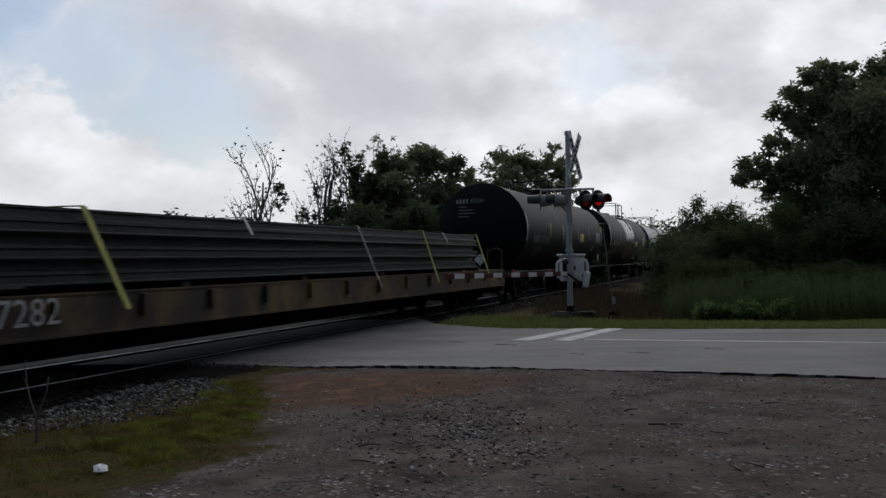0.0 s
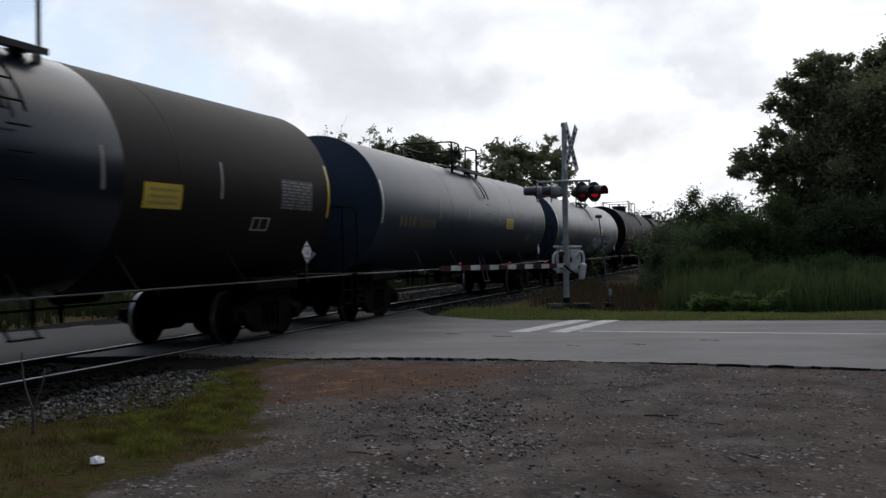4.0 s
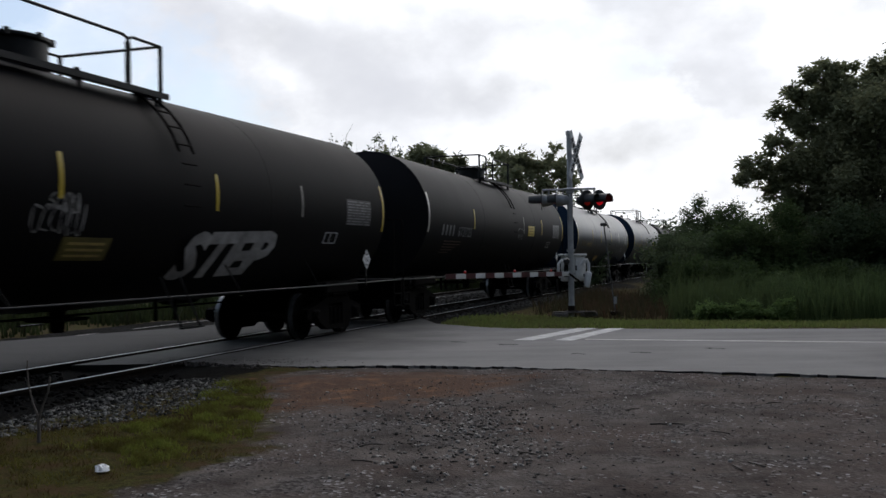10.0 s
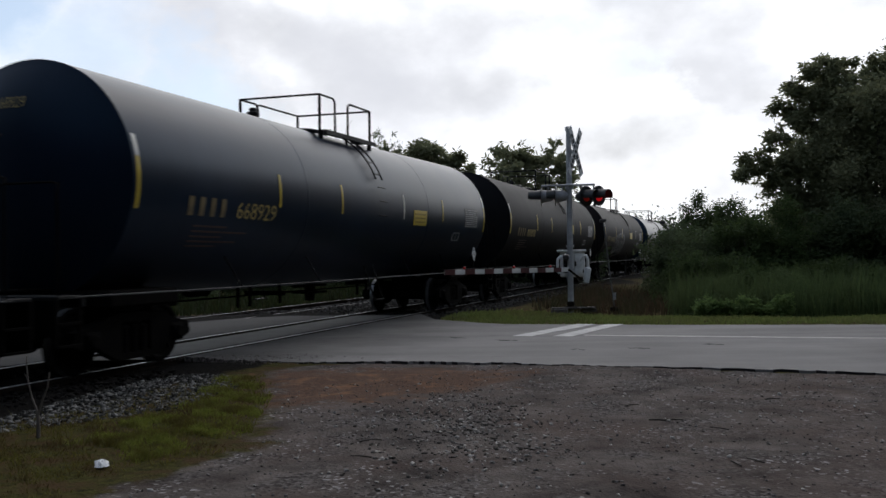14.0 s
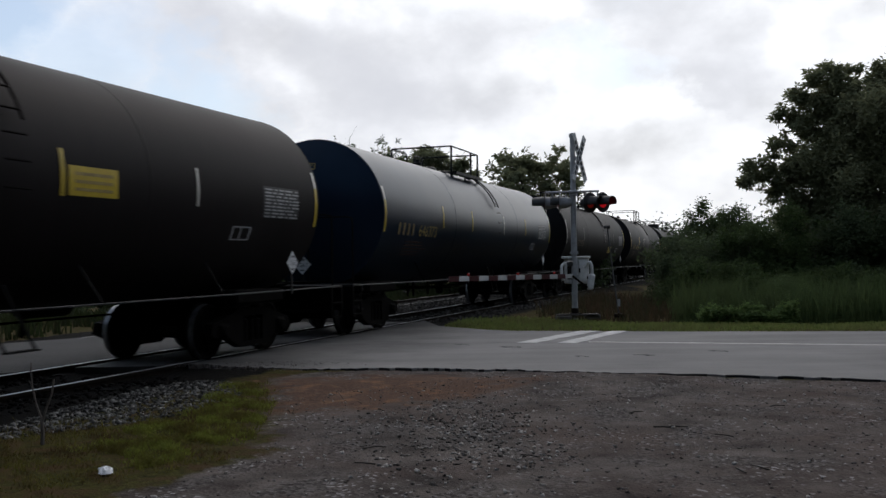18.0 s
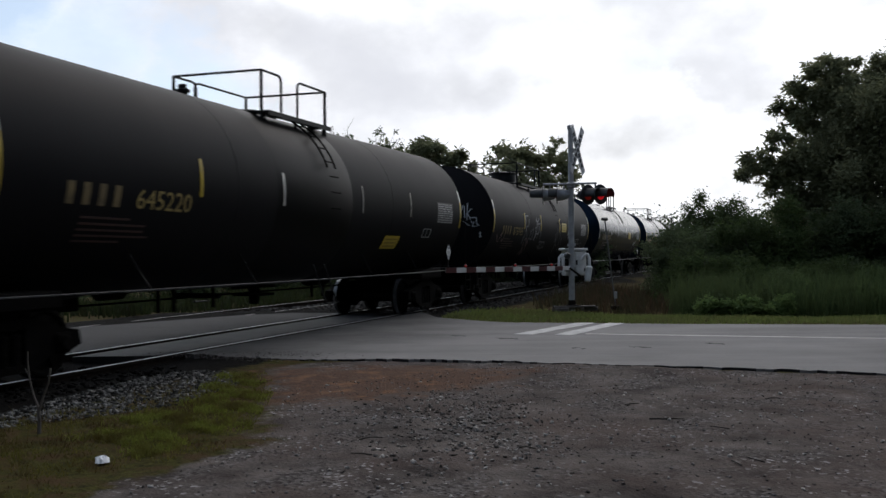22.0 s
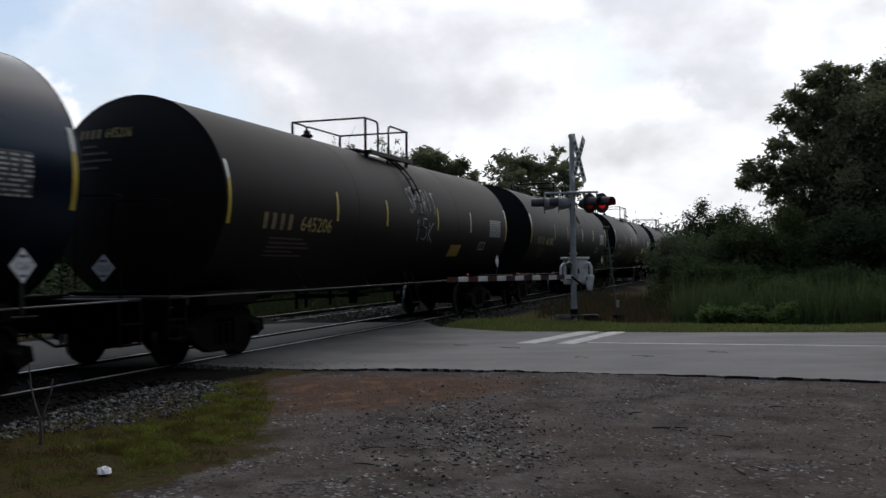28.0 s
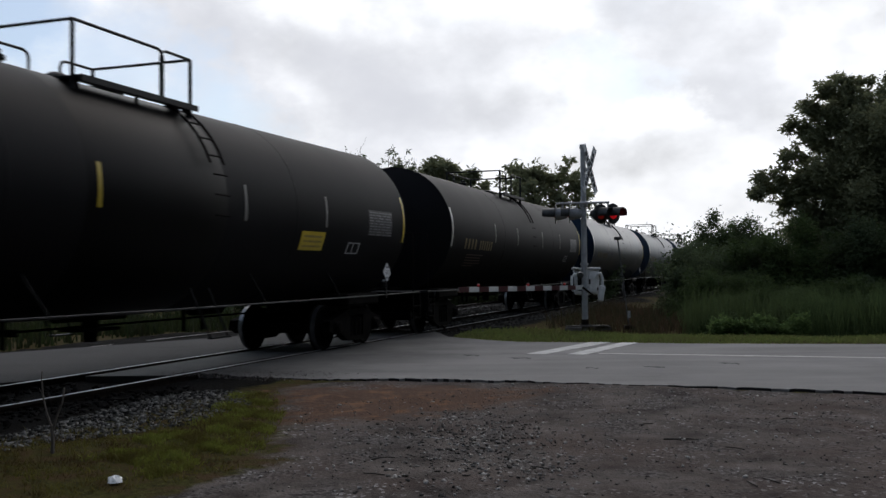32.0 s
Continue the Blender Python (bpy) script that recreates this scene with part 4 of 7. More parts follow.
    part("outlet_skid", Geo().box((9.3, 0, 1.1), (1.5, 0.1, 0.3), cut=0.03).box((9.3, 0, 0.82), (0.7, 0.5, 0.05), cut=0.01), STEEL_DARK, car)
    part("brake_pipe", Geo().tube([(0.9, -0.35, 0.95), (3.9, -0.4, 1.05), (5.0, -0.45, 1.18), (13.6, -0.45, 1.18), (14.8, -0.4, 1.05), (17.8, -0.35, 0.95)], 0.028, 6), STEEL_BLACK, car)
    part("brake_cylinder", Geo().lathe([(0, 0), (0, 0.14), (0.5, 0.14), (0.56, 0.06), (0.9, 0.03), (0.9, 0)], 14, "x", (5.2, 0.2, 1.05)), STEEL_DARK, car)
    part("air_reservoir", Geo().lathe([(0, 0), (0.06, 0.15), (0.12, 0.19), (0.9, 0.19), (0.96, 0.15), (1.02, 0)], 14, "x", (12.2, 0.45, 1.06)), STEEL_DARK, car)
    for x, w in ((5.9, 0.05), (6.3, 0.05), (7.4, 0.04), (11.0, 0.04), (11.5, 0.05)):
        part("pipe_hanger", Geo().box((x, -0.35, 0.98), (w, 0.05, 0.62)), STEEL_DARK, car)
    part("brake_rod", Geo().rod((4.6, 0.1, 0.86), (14.2, 0.1, 0.86), 0.02, 6).box((7.6, 0.1, 0.88), (0.08, 0.9, 0.1)), STEEL_DARK, car)
    # the platform on top; a car that runs the other way round has it turned about
    deck = 4.50
    x0, x1 = (7.55, 10.55) if kind == "flat" else (8.05, 11.45)
    mid = 8.95 if kind == "flat" else 9.35
    about = lambda q: (PITCH - q[0] + shift, -q[1], q[2])
    shift = -0.78 if kind == "flat" else -0.1

    def top_part(name, g, label=""):
        if turned:
            g.v = [about(q) for q in g.v]
        part(name, g, STEEL_BLACK, car, label)

    for y in (-0.98, 0.98):
        top_part("walkway", Geo().box(((x0 + x1) / 2, y, deck), (x1 - x0, 0.30, 0.035)).box(((x0 + x1) / 2, y + math.copysign(0.15, y), deck - 0.03), (x1 - x0, 0.03, 0.10)))
    for x in (x0 + 0.15, x1 - 0.15):
        top_part("cross_walk", Geo().box((x, 0, deck + 0.002), (0.30, 1.66, 0.035)))
    for x in (x0 + 0.1, (x0 + x1) / 2, x1 - 0.1):
        for y in (-0.98, 0.98):
            top_part("platform_bracket", Geo().rod((x, y, deck), (x, y, 4.10), 0.03, 6))
    g1, g2 = Geo(), Geo()
    railing(g1, mid - 0.55, x0, 5.38, deck)
    railing(g2, mid + 0.2, x1, 5.38, deck, far_in=mid - 0.6)
    top_part("railing", g1)
    top_part("railing", g2)
    mx = (x0 + x1) / 2
    if kind == "dome":
        top_part("manway_dome", Geo().lathe([(4.40, 0.50), (4.55, 0.50), (4.58, 0.56), (4.63, 0.56), (4.66, 0.51), (5.02, 0.51), (5.05, 0.55), (5.10, 0.55), (5.12, 0.47), (5.16, 0.2), (5.17, 0.0)], 28, "z", (mx + 0.25, 0, 0)), "black cylindrical manway dome")
        for k in range(8):
            a = radians(45 * k)
            top_part("dome_bolt", Geo().box((mx + 0.25 + 0.55 * math.cos(a), 0.55 * math.sin(a), 5.08), (0.06, 0.06, 0.11)))
        top_part("valve", Geo().lathe([(4.5, 0.09), (4.75, 0.09), (4.78, 0.05), (4.9, 0.05), (4.92, 0.0)], 10, "z", (mx - 0.9, 0.1, 0)))
    else:
        top_part("manway", Geo().lathe([(4.42, 0.36), (4.62, 0.36), (4.64, 0.41), (4.69, 0.41), (4.72, 0.32), (4.76, 0.0)], 24, "z", (mx - 0.35, 0, 0)))
        top_part("valve_housing", Geo().lathe([(4.5, 0.2), (4.68, 0.2), (4.70, 0.22), (4.74, 0.2), (4.80, 0.1), (4.81, 0.0)], 16, "z", (mx + 0.65, 0, 0)))
        part("safety_valve", Geo().lathe([(4.5, 0.1), (4.74, 0.1), (4.76, 0.14), (4.82, 0.14), (4.84, 0.08), (4.92, 0.08), (4.94, 0.0)], 12, "z", (7.0 if turned else 6.3, 0.0, 0)), STEEL_BLACK, car)
    # reflective strips down both ends and along the side
    for x in (SEAM0 + 0.09, SEAM1 - 0.09):
        g = Geo()
        patch(g, x - 0.036, x + 0.036, 5, 17)
        part("reflector", g, WHITE_FILM, car, "white reflective strip")
        g = Geo()
        patch(g, x - 0.036, x + 0.036, -21, 4.8)
        part("reflector", g, YELLOW, car, "yellow reflective strip")
    for i, x in enumerate((5.2, 7.6, 10.8, 13.45)):
        g = Geo()
        patch(g, x - 0.03, x + 0.03, -13.5, 7.5)
        part("reflector", g, YELLOW if i != 2 else WHITE_FILM, car, "reflective strip")
    # hazard diamonds on both ends of the side and on the head
    for nm, place in (("side_placard", pose(16.35, -1.46, 1.69, 90, 0, 0)), ("end_placard", pose(0.42, -0.20, 1.64, 90, 0, -90))):
        ob = part(nm, Geo().box((0, 0, 0), (0.27, 0.27, 0.008), Euler((0, 0, radians(45)))), PLACARD, car, "white diamond hazard placard", place)
        part("placard_number", Geo().add(*[[(v.x - 0.115, v.y - 0.045, 0.006) for v in TXT_1267[0]], TXT_1267[1]]), PLACARD_DARK, ob, "black number")
        part("placard_band", Geo().box((0, 0.10, 0.004), (0.12, 0.035, 0.004)), DATA_PANEL, ob)
        part("placard_band", Geo().box((0, -0.11, 0.004), (0.10, 0.03, 0.004)), DATA_PANEL, ob)
        part("placard_bracket", Geo().box((0, -0.34, -0.02), (0.05, 0.36, 0.02)).box((0, -0.04, -0.012), (0.2, 0.2, 0.008)), STEEL_BLACK, ob)
    for x in TRUCKS:
        truck(car, x)
    settle(car, None if kind == "dome" else 10.4 if turned else 10.55)
    return car


TXT_1267 = letters("1267", 0.085)


def lower_print(car, seed, light):
    """Small stencilled lines and panels: too small to read, so plain bars."""
    r = random.Random(seed)
    for k in range(5):
        w = r.uniform(0.7, 1.5)
        part("stencil_line", patch(Geo(), 2.85, 2.85 + w, -29 - 3.2 * k, -27.9 - 3.2 * k, 0.004, 1, 2), STENCIL_R, car, "faint stencilled line")
    g = Geo()
    patch(g, 15.25, 16.40, -17, 2, 0.003, 1, 5)
    panel = part("data_panel", g, PANEL_BLACK, car, "black data panel with white print")
    g = Geo()
    for row in range(9):
        p = 0.6 - row * 2.05
        x = 15.3
        while x < 16.3:
            w = r.uniform(0.05, 0.28)
            patch(g, x, min(x + w, 16.4), p - 0.9, p, 0.006, 1, 1)
            x += w + r.uniform(0.02, 0.1)
    part("data_print", g, light, panel)
    g = Geo()
    for a, b, p0, p1 in ((14.45, 14.98, -24, -23.2), (14.45, 14.98, -32, -31.2), (14.45, 14.49, -32, -23.2), (14.94, 14.98, -32, -23.2), (14.68, 14.71, -32, -23.2)):
        patch(g, a, b, p0, p1, 0.004, 1, 2)
    part("stencil_box", g, STENCIL_W, car, "white outlined stencil box")


def head_print(car, number, mat):
    """The number and small lines on the end that faces the crossing."""
    vs, fs = letters(number, 0.15)
    bend = lambda y, z: head_x(math.hypot(y, z - axis_z(1.0))) - 0.03
    put_ = lambda yy, zz: (bend(yy, zz), yy, zz)
    z1 = ZC + 0.94
    part("end_number", Geo().add([put_(0.30 - v.x * 0.75, z1 + v.y) for v in vs], fs), mat, car)
    g = Geo()
    for i in range(4):
        y0 = 0.84 - i * 0.125
        g.add([put_(*q) for q in ((y0, z1), (y0 - 0.075, z1), (y0 - 0.075, z1 + 0.14), (y0, z1 + 0.14))], [(0, 1, 2, 3)])
    part("end_stencil", g, STENCIL_D if mat is STENCIL_Y else SPRAY_G, car)
    g = Geo()
    for i in range(4):
        y0, z0, n = 0.72, z1 - 0.14 - i * 0.11, 6
        ww = (0.30, 0.52, 0.62, 0.40)[i]
        pts = [(y0 - ww * k / n, z0) for k in range(n + 1)] + [(y0 - ww * k / n, z0 + 0.035) for k in range(n + 1)]
        g.add([put_(*q) for q in pts], [(k, k + 1, n + 2 + k, n + 1 + k) for k in range(n)])
    part("end_stencil", g, STENCIL_R if mat is STENCIL_Y else DATA_PANEL, car)


def tag_squiggle(g, x, phi, w, h, seed, width=0.05, n=7):
    """A looping spray-can scribble."""
    r = random.Random(seed)
    hd = math.degrees(h / RT)
    for k in range(n):
        cx = x + w * (k + 0.5) / n
        ww = w / n
        kind = r.choice("lsocu")
        j = lambda: r.uniform(-0.12, 0.12)
        P = {"l": [(-.3, 1), (-.25, .4), (-.3, 0), (.4, .05)], "s": [(.4, .95), (-.3, .8), (.0, .5), (.4, .25), (-.4, 0)],
             "o": [(0, 1), (-.45, .5), (0, 0), (.45, .5), (.1, 1), (-.2, .8)], "c": [(.4, .9), (-.3, .9), (-.4, .3), (.1, 0), (.45, .15)], "u": [(-.4, 1), (-.35, .2), (.1, 0), (.4, .3), (.35, 1), (.45, .0)]}[kind]
        stroke(g, [(cx + (px + j()) * ww, phi + (py + j()) * hd) for px, py in P], width)
    return g


# number, paint, kind, lettering width, extras; in order from the first behind the flat car
CARS = [
    dict(no="873741", strips="YYww", paint="matt", kind="dome", ink="W", note="matt black tank car with a dome and white graffiti", sticker=(11.25, -3), tag="small"),
    dict(no="646347", paint="brown", kind="flat", note="black tank car with a pale worn band round its middle", sticker=(11.6, -8), band="light"),
    dict(no="", paint="grey", kind="flat", note="weathered blue-grey tank car", sticker=(11.6, -4)),
    dict(no="", paint="grey", kind="flat", note="blue-grey tank car with white spray graffiti", sticker=(11.15, 1), tag="skum", band="blue"),
    dict(no="678840", paint="dark", kind="dome", note="dusty black tank car with a manway dome", dull=True, sticker=(12.1, -38)),
    dict(no="674532", paint="dark", strips="YYYw", kind="dome", note="dusty black tank car with bold white graffiti letters", dull=True, sticker=(7.78, -31), tag="step", ink="W"),
    dict(no="672725", strips="YYwY", paint="matt", kind="dome", note="black tank car with a yellow square label", sticker=(11.4, -3), ink="W", tag="stripes"),
    dict(no="646369", orange=True, strips="YYYW", paint="blue", kind="flat", note="blue-black tank car with a low platform", sticker=(7.0, -40)),
    dict(no="668929", dx=-0.1, paint="blue", kind="flat", note="glossy blue-black tank car with yellow stencilling", sticker=(11.42, -5)),
    dict(no="", paint="matt", kind="flat", note="plain black tank car with a yellow label", sticker=(11.0, 0)),
    dict(no="646333", strips="YYYW", paint="brown", kind="flat", note="brownish black tank car with bubble graffiti", sticker=(10.9, 0), tag="bubble", dx=-0.3),
    dict(no="646373", dx=-0.45, paint="blue", kind="flat", note="glossy blue-black tank car with yellow number", sticker=None),
    dict(no="671133", paint="matt", kind="dome", note="dusty black tank car with a manway dome", sticker=(12.0, -20)),
    dict(no="645220", strips="YWww", paint="matt", kind="flat", note="black tank car with a darker band round its middle", sticker=(12.25, -31), band="dark"),
    dict(no="673745", strips="YYYY", paint="matt", kind="dome", note="black tank car covered in thin white graffiti", sticker=(11.2, 0), tag="many"),
    dict(no="", paint="gloss", kind="flat", note="glossy black tank car with a low platform", sticker=(11.7, -3)),
    dict(no="642394", paint="gloss", kind="flat", note="glossy black tank car with small white graffiti", sticker=None, tag="sitz"),
    dict(no="645206", orange=True, strips="YYYW", paint="brown", kind="flat", note="dusty black tank car with outlined graffiti letters", sticker=(12.0, -27), tag="spirit"),
    dict(no="661082", paint="matt", kind="flat", note="black tank car with yellow number", dull=True, sticker=(12.8, -42)),
    dict(no="646352", strips="YYww", paint="matt", kind="flat", note="black tank car with a dark band round its middle", sticker=(12.6, -17), band="dark"),
    dict(no="", paint="matt", kind="flat", note="plain black tank car", sticker=None),
    dict(no="", paint="blue", kind="flat", note="plain blue-black railway tank car", sticker=None),
    dict(no="", paint="grey", kind="flat", note="pale grey tank car", sticker=None),
    dict(no="", paint="grey", kind="flat", note="pale grey tank car", sticker=None),
]
# small differences in the slack of the couplings
SLACK = [-0.1, -0.3, -0.55, -0.24, 0.32, 0.45, 0.08, 0.25, 0.13, -0.02, 0.0, 0.0, 0.0, -0.08, 0.03, -0.05, 0.2, 0.28, 0.42, 0.5, 0.5, 0.5, 0.5, 0.5]


ORANGE = plain("faded_orange_film", (0.34, 0.19, 0.012), (0.22, 0.12, 0.012), 6, 0.5)
LABEL_DULL = plain("faded_yellow_label", (0.105, 0.085, 0.006), (0.060, 0.046, 0.006), 6, 0.6)
# cars coupled the other way round
TURNED = {6, 8, 10, 11, 12, 13, 15, 19, 20}
# tanks of another build: stretch along, girth, drop
BUILD = {3: (1.02, 0.97, -0.05), 4: (1.085, 0.95, -0.17), 1: (1.0, 1.0, -0.06), 8: (1.0, 1.0, -0.10), 6: (1.0, 0.99, -0.055), 5: (1.0, 0.995, -0.035), 15: (1.0, 0.995, -0.035), 18: (1.0, 1.0, -0.03)}
BARE_SIDE = {2, 5, 7, 13}
# cars with worn, hardly legible marks
DIM = {1, 2, 3, 4, 6, 7, 13, 16, 20, 21, 22, 23, 24}
SHIFT = {6: -0.16, 4: 0.12, 13: 0.35, 15: -0.3, 19: 0.3}


def graffiti(car, tag):
    if tag == "small":
        g = Geo()
        stroke(g, [(7.85, -11), (7.62, -18), (7.85, -25), (8.1, -18), (7.9, -11), (7.75, -15)], 0.05)
        stroke(g, [(7.8, -18), (7.95, -22)], 0.04)
        stroke(g, [(8.85, -9), (8.35, -10), (8.35, -17), (8.85, -19), (8.75, -28), (8.3, -29)], 0.06)
        stroke(g, [(8.25, -9), (8.4, -4), (8.55, -8), (8.75, -8), (8.9, -3), (8.95, -9)], 0.04)
        spray(g, SPRAY_G, car, "grey line graffiti")
    elif tag == "step":
        spray(wrap_text("STEP", 10.05, -57, 0.82, 2.6, bold=0.05, shear=0.2, tilt=0.03), SPRAY_M, car, "bold white spray-painted letters")
        g = tag_squiggle(Geo(), 7.42, -19, 0.5, 0.22, 4, 0.018, 4)
        tag_squiggle(g, 7.2, -29, 0.85, 0.34, 9, 0.020, 6)
        spray(g, SPRAY_M, car, "thin pale scribble")
    elif tag == "skum":
        g = Geo()
        stroke(g, [(9.45, -24), (9.75, -20), (10.15, -19)], 0.16)
        stroke(g, [(9.95, -20), (9.85, -38), (9.95, -52)], 0.12)
        stroke(g, [(10.65, -22), (10.3, -24), (10.25, -40), (10.3, -54)], 0.11)
        stroke(g, [(10.3, -31), (10.75, -29), (10.6, -38)], 0.10)
        stroke(g, [(8.7, -38), (9.1, -33), (8.95, -44), (9.3, -40), (9.2, -50)], 0.08)
        for x in (11.05, 11.35, 11.65):
            stroke(g, [(x + 0.12, -18), (x, -32), (x - 0.12, -44)], 0.12)
        for k in range(3):
            stroke(g, [(10.7 + k * 0.1, -55 + k * 3.5), (11.3, -50 + k * 2.5), (11.95, -47 + k * 2)], 0.05)
        spray(g, SPRAY_W, car, "white brush-stroke graffiti")
        g = Geo()
        stroke(g, [(13.0, -24), (12.6, -24), (12.5, -34), (12.85, -40), (12.8, -54), (12.45, -55), (12.6, -48)], 0.10)
        stroke(g, [(13.15, -22), (13.1, -52)], 0.10)
        stroke(g, [(13.5, -22), (13.15, -38), (13.55, -52)], 0.08)
        stroke(g, [(13.65, -22), (13.6, -48)], 0.10)
        stroke(g, [(13.65, -24), (13.85, -40), (14.0, -22), (14.05, -46)], 0.08)
        stroke(g, [(14.2, -24), (14.5, -28), (14.2, -36), (14.55, -44), (14.2, -52), (13.9, -58)], 0.09)
        for k in range(5):
            stroke(g, [(13.0 + 0.25 * k, -60 + k), (13.3 + 0.25 * k, -53 + k)], 0.06)
        spray(g, SPRAY_W, car, "white brush-stroke graffiti")
        g = Geo()
        stroke(g, [(14.75, -14), (14.7, -26)], 0.10)
        stroke(g, [(14.9, -14), (15.0, -22), (14.85, -28), (15.05, -16), (15.1, -28)], 0.09)
        spray(g, SPRAY_W, car, "white brush-stroke graffiti")
    elif tag == "stripes":
        g = Geo()
        for k in range(4):
            stroke(g, [(10.1 + k * 0.16, -14), (10.14 + k * 0.16, -21)], 0.035)
        stroke(g, [(10.0, -10), (10.3, -7), (10.7, -10)], 0.03)
        spray(g, SPRAY_G, car, "short grey strokes")
    elif tag == "bubble":
        g = Geo()
        # one lobed outline round the whole word, then the letters inside it
        top = [(5.35, -40), (5.30, -30), (5.40, -17), (5.70, -10), (5.92, -14), (6.02, -8), (6.30, -7), (6.50, -12), (6.60, -7), (6.90, -5), (7.15, -11), (7.25, -5), (7.60, -4), (7.80, -10), (7.95, -7), (8.30, -10), (8.55, -20), (8.60, -33), (8.50, -45), (8.35, -50)]
        low = [(5.35, -40), (5.50, -50), (5.80, -55), (6.00, -50), (6.20, -58), (6.60, -62), (6.80, -55), (7.00, -64), (7.40, -63), (7.60, -56), (7.80, -60), (8.15, -57), (8.35, -50)]
        stroke(g, top, 0.055)
        stroke(g, low, 0.05)
        for c, w in ((5.80, 0.24), (6.35, 0.24), (6.90, 0.26), (7.45, 0.26), (8.05, 0.26)):
            stroke(g, [(c - w, -44), (c - w * 0.9, -26), (c, -19), (c + w * 0.9, -25), (c + w, -40), (c, -49), (c - w, -44)], 0.035)
            stroke(g, [(c - 0.05, -27), (c + 0.08, -31), (c - 0.04, -38), (c + 0.08, -42)], 0.03)
        stroke(g, [(7.58, -4), (7.50, 4), (7.60, -3), (7.70, -6)], 0.05)
        stroke(g, [(5.28, -46), (5.42, -41), (5.25, -42)], 0.04)
        stroke(g, [(8.60, -47), (8.72, -43)], 0.04)
        spray(g, SPRAY_W, car, "white outlined bubble letters")
    elif tag == "many":
        g = Geo()
        stroke(g, [(2.0, -24), (2.3, -33), (2.5, -22), (2.7, -32), (2.95, -20)], 0.045)
        tag_squiggle(g, 5.5, -52, 0.6, 0.7, 15, 0.05, 2)
        spray(g, SPRAY_P, car, "pale scribbles")
        g = Geo()
        stroke(g, [(5.3, 4), (5.35, -14), (5.25, -34)], 0.055)
        stroke(g, [(5.2, 2), (5.75, 3), (5.7, -10), (5.4, -12), (5.9, -32)], 0.055)
        stroke(g, [(6.2, -14), (6.05, -24), (6.35, -26), (6.4, -12), (6.5, -28)], 0.05)
        stroke(g, [(6.95, -10), (6.65, -12), (6.95, -20), (6.65, -28)], 0.05)
        stroke(g, [(7.1, 2), (7.15, -26)], 0.05)
        stroke(g, [(6.95, -6), (7.6, -4)], 0.045)
        stroke(g, [(7.6, -10), (7.65, -28)], 0.045)
        spray(g, SPRAY_G, car, "tall grey letters")
        g = Geo()
        stroke(g, [(6.85, 2), (6.95, -12), (6.75, -28)], 0.045)
        stroke(g, [(6.8, -1), (7.1, -2), (7.35, 3)], 0.04)
        stroke(g, [(6.95, -18), (7.25, -18), (7.4, -10), (7.3, -9)], 0.035)
        for k in range(7):
            stroke(g, [(12.35 + k * 0.15, -6 - k % 3 * 3), (12.42 + k * 0.15, -18 - k % 2 * 6), (12.5 + k * 0.15, -10 - k % 3 * 2)], 0.035)
        spray(g, SPRAY_W, car, "white scribbled letters")
        g = Geo()
        stroke(g, [(10.5, -8), (10.1, -20), (10.35, -24), (10.5, -10), (10.55, -30), (10.9, -36)], 0.035)
        stroke(g, [(10.2, -30), (10.5, -26), (10.6, -44), (10.75, -54)], 0.035)
        stroke(g, [(11.05, -12), (11.0, -26), (11.15, -34), (11.35, -22), (11.5, -34), (11.35, -44)], 0.035)
        tag_squiggle(g, 15.1, -45, 0.9, 0.40, 23, 0.035, 4)
        tag_squiggle(g, 7.7, -40, 1.1, 0.30, 27, 0.06, 4)
        spray(g, SPRAY_G, car, "thin grey scribbles")
        # on the end facing the crossing
        bend = lambda y, z: head_x(math.hypot(y, z - axis_z(1.0))) - 0.035
        g = Geo()
        # letters as strokes: across from the middle of the head towards its near edge, and up
        for path in ([(0, 1), (.05, 0)], [(.9, 1.0), (.1, .5), (1.0, .1)], [(1.1, .9), (1.3, .2), (1.6, .7), (1.8, .1), (2.2, .9)], [(2.4, .9), (2.5, .1)], [(2.9, 1.2), (2.8, 0)], [(3.5, .9), (2.9, .5), (3.6, -.1)],
                     [(3.2, .2), (4.2, .4), (4.3, -.2), (3.6, -.3), (3.9, .1), (4.6, -.1)], [(.3, -.2), (1.8, -.1), (3.2, -.35)], [(4.5, -.7), (4.8, -.5), (4.6, -.9), (4.9, -.8)]):
            pts = [(-0.33 - 0.185 * u, 2.62 + 0.42 * w_ - 0.07 * u) for u, w_ in path]
            for (ya, za), (yb, zb) in zip(pts, pts[1:]):
                n = 4
                row = [(ya + (yb - ya) * k / n, za + (zb - za) * k / n) for k in range(n + 1)]
                off = Vector((-(zb - za), yb - ya)).normalized() * 0.013
                g.add([(bend(y + e * off.x, z + e * off.y), y + e * off.x, z + e * off.y) for e in (-1, 1) for y, z in row], [(k, k + 1, n + 2 + k, n + 1 + k) for k in range(n)])
        spray(g, SPRAY_W, car, "white scribble on the tank head")
    elif tag == "sitz":
        spray(wrap_text("SITZ 49", 12.05, -43, 0.66, 2.0, bold=-0.002, tilt=0.06), SPRAY_G, car, "grey graffiti letters")
        spray(tag_squiggle(Geo(), 12.1, -55, 1.4, 0.38, 31, 0.035, 5), SPRAY_G, car, "grey scribble")
    elif tag == "spirit":
        # tall thin letters drawn by hand, in two rows
        P_ = [[(.15, 0), (.1, 1)], [(.1, .95), (.7, 1), (.85, .72), (.6, .5), (.12, .48)]]
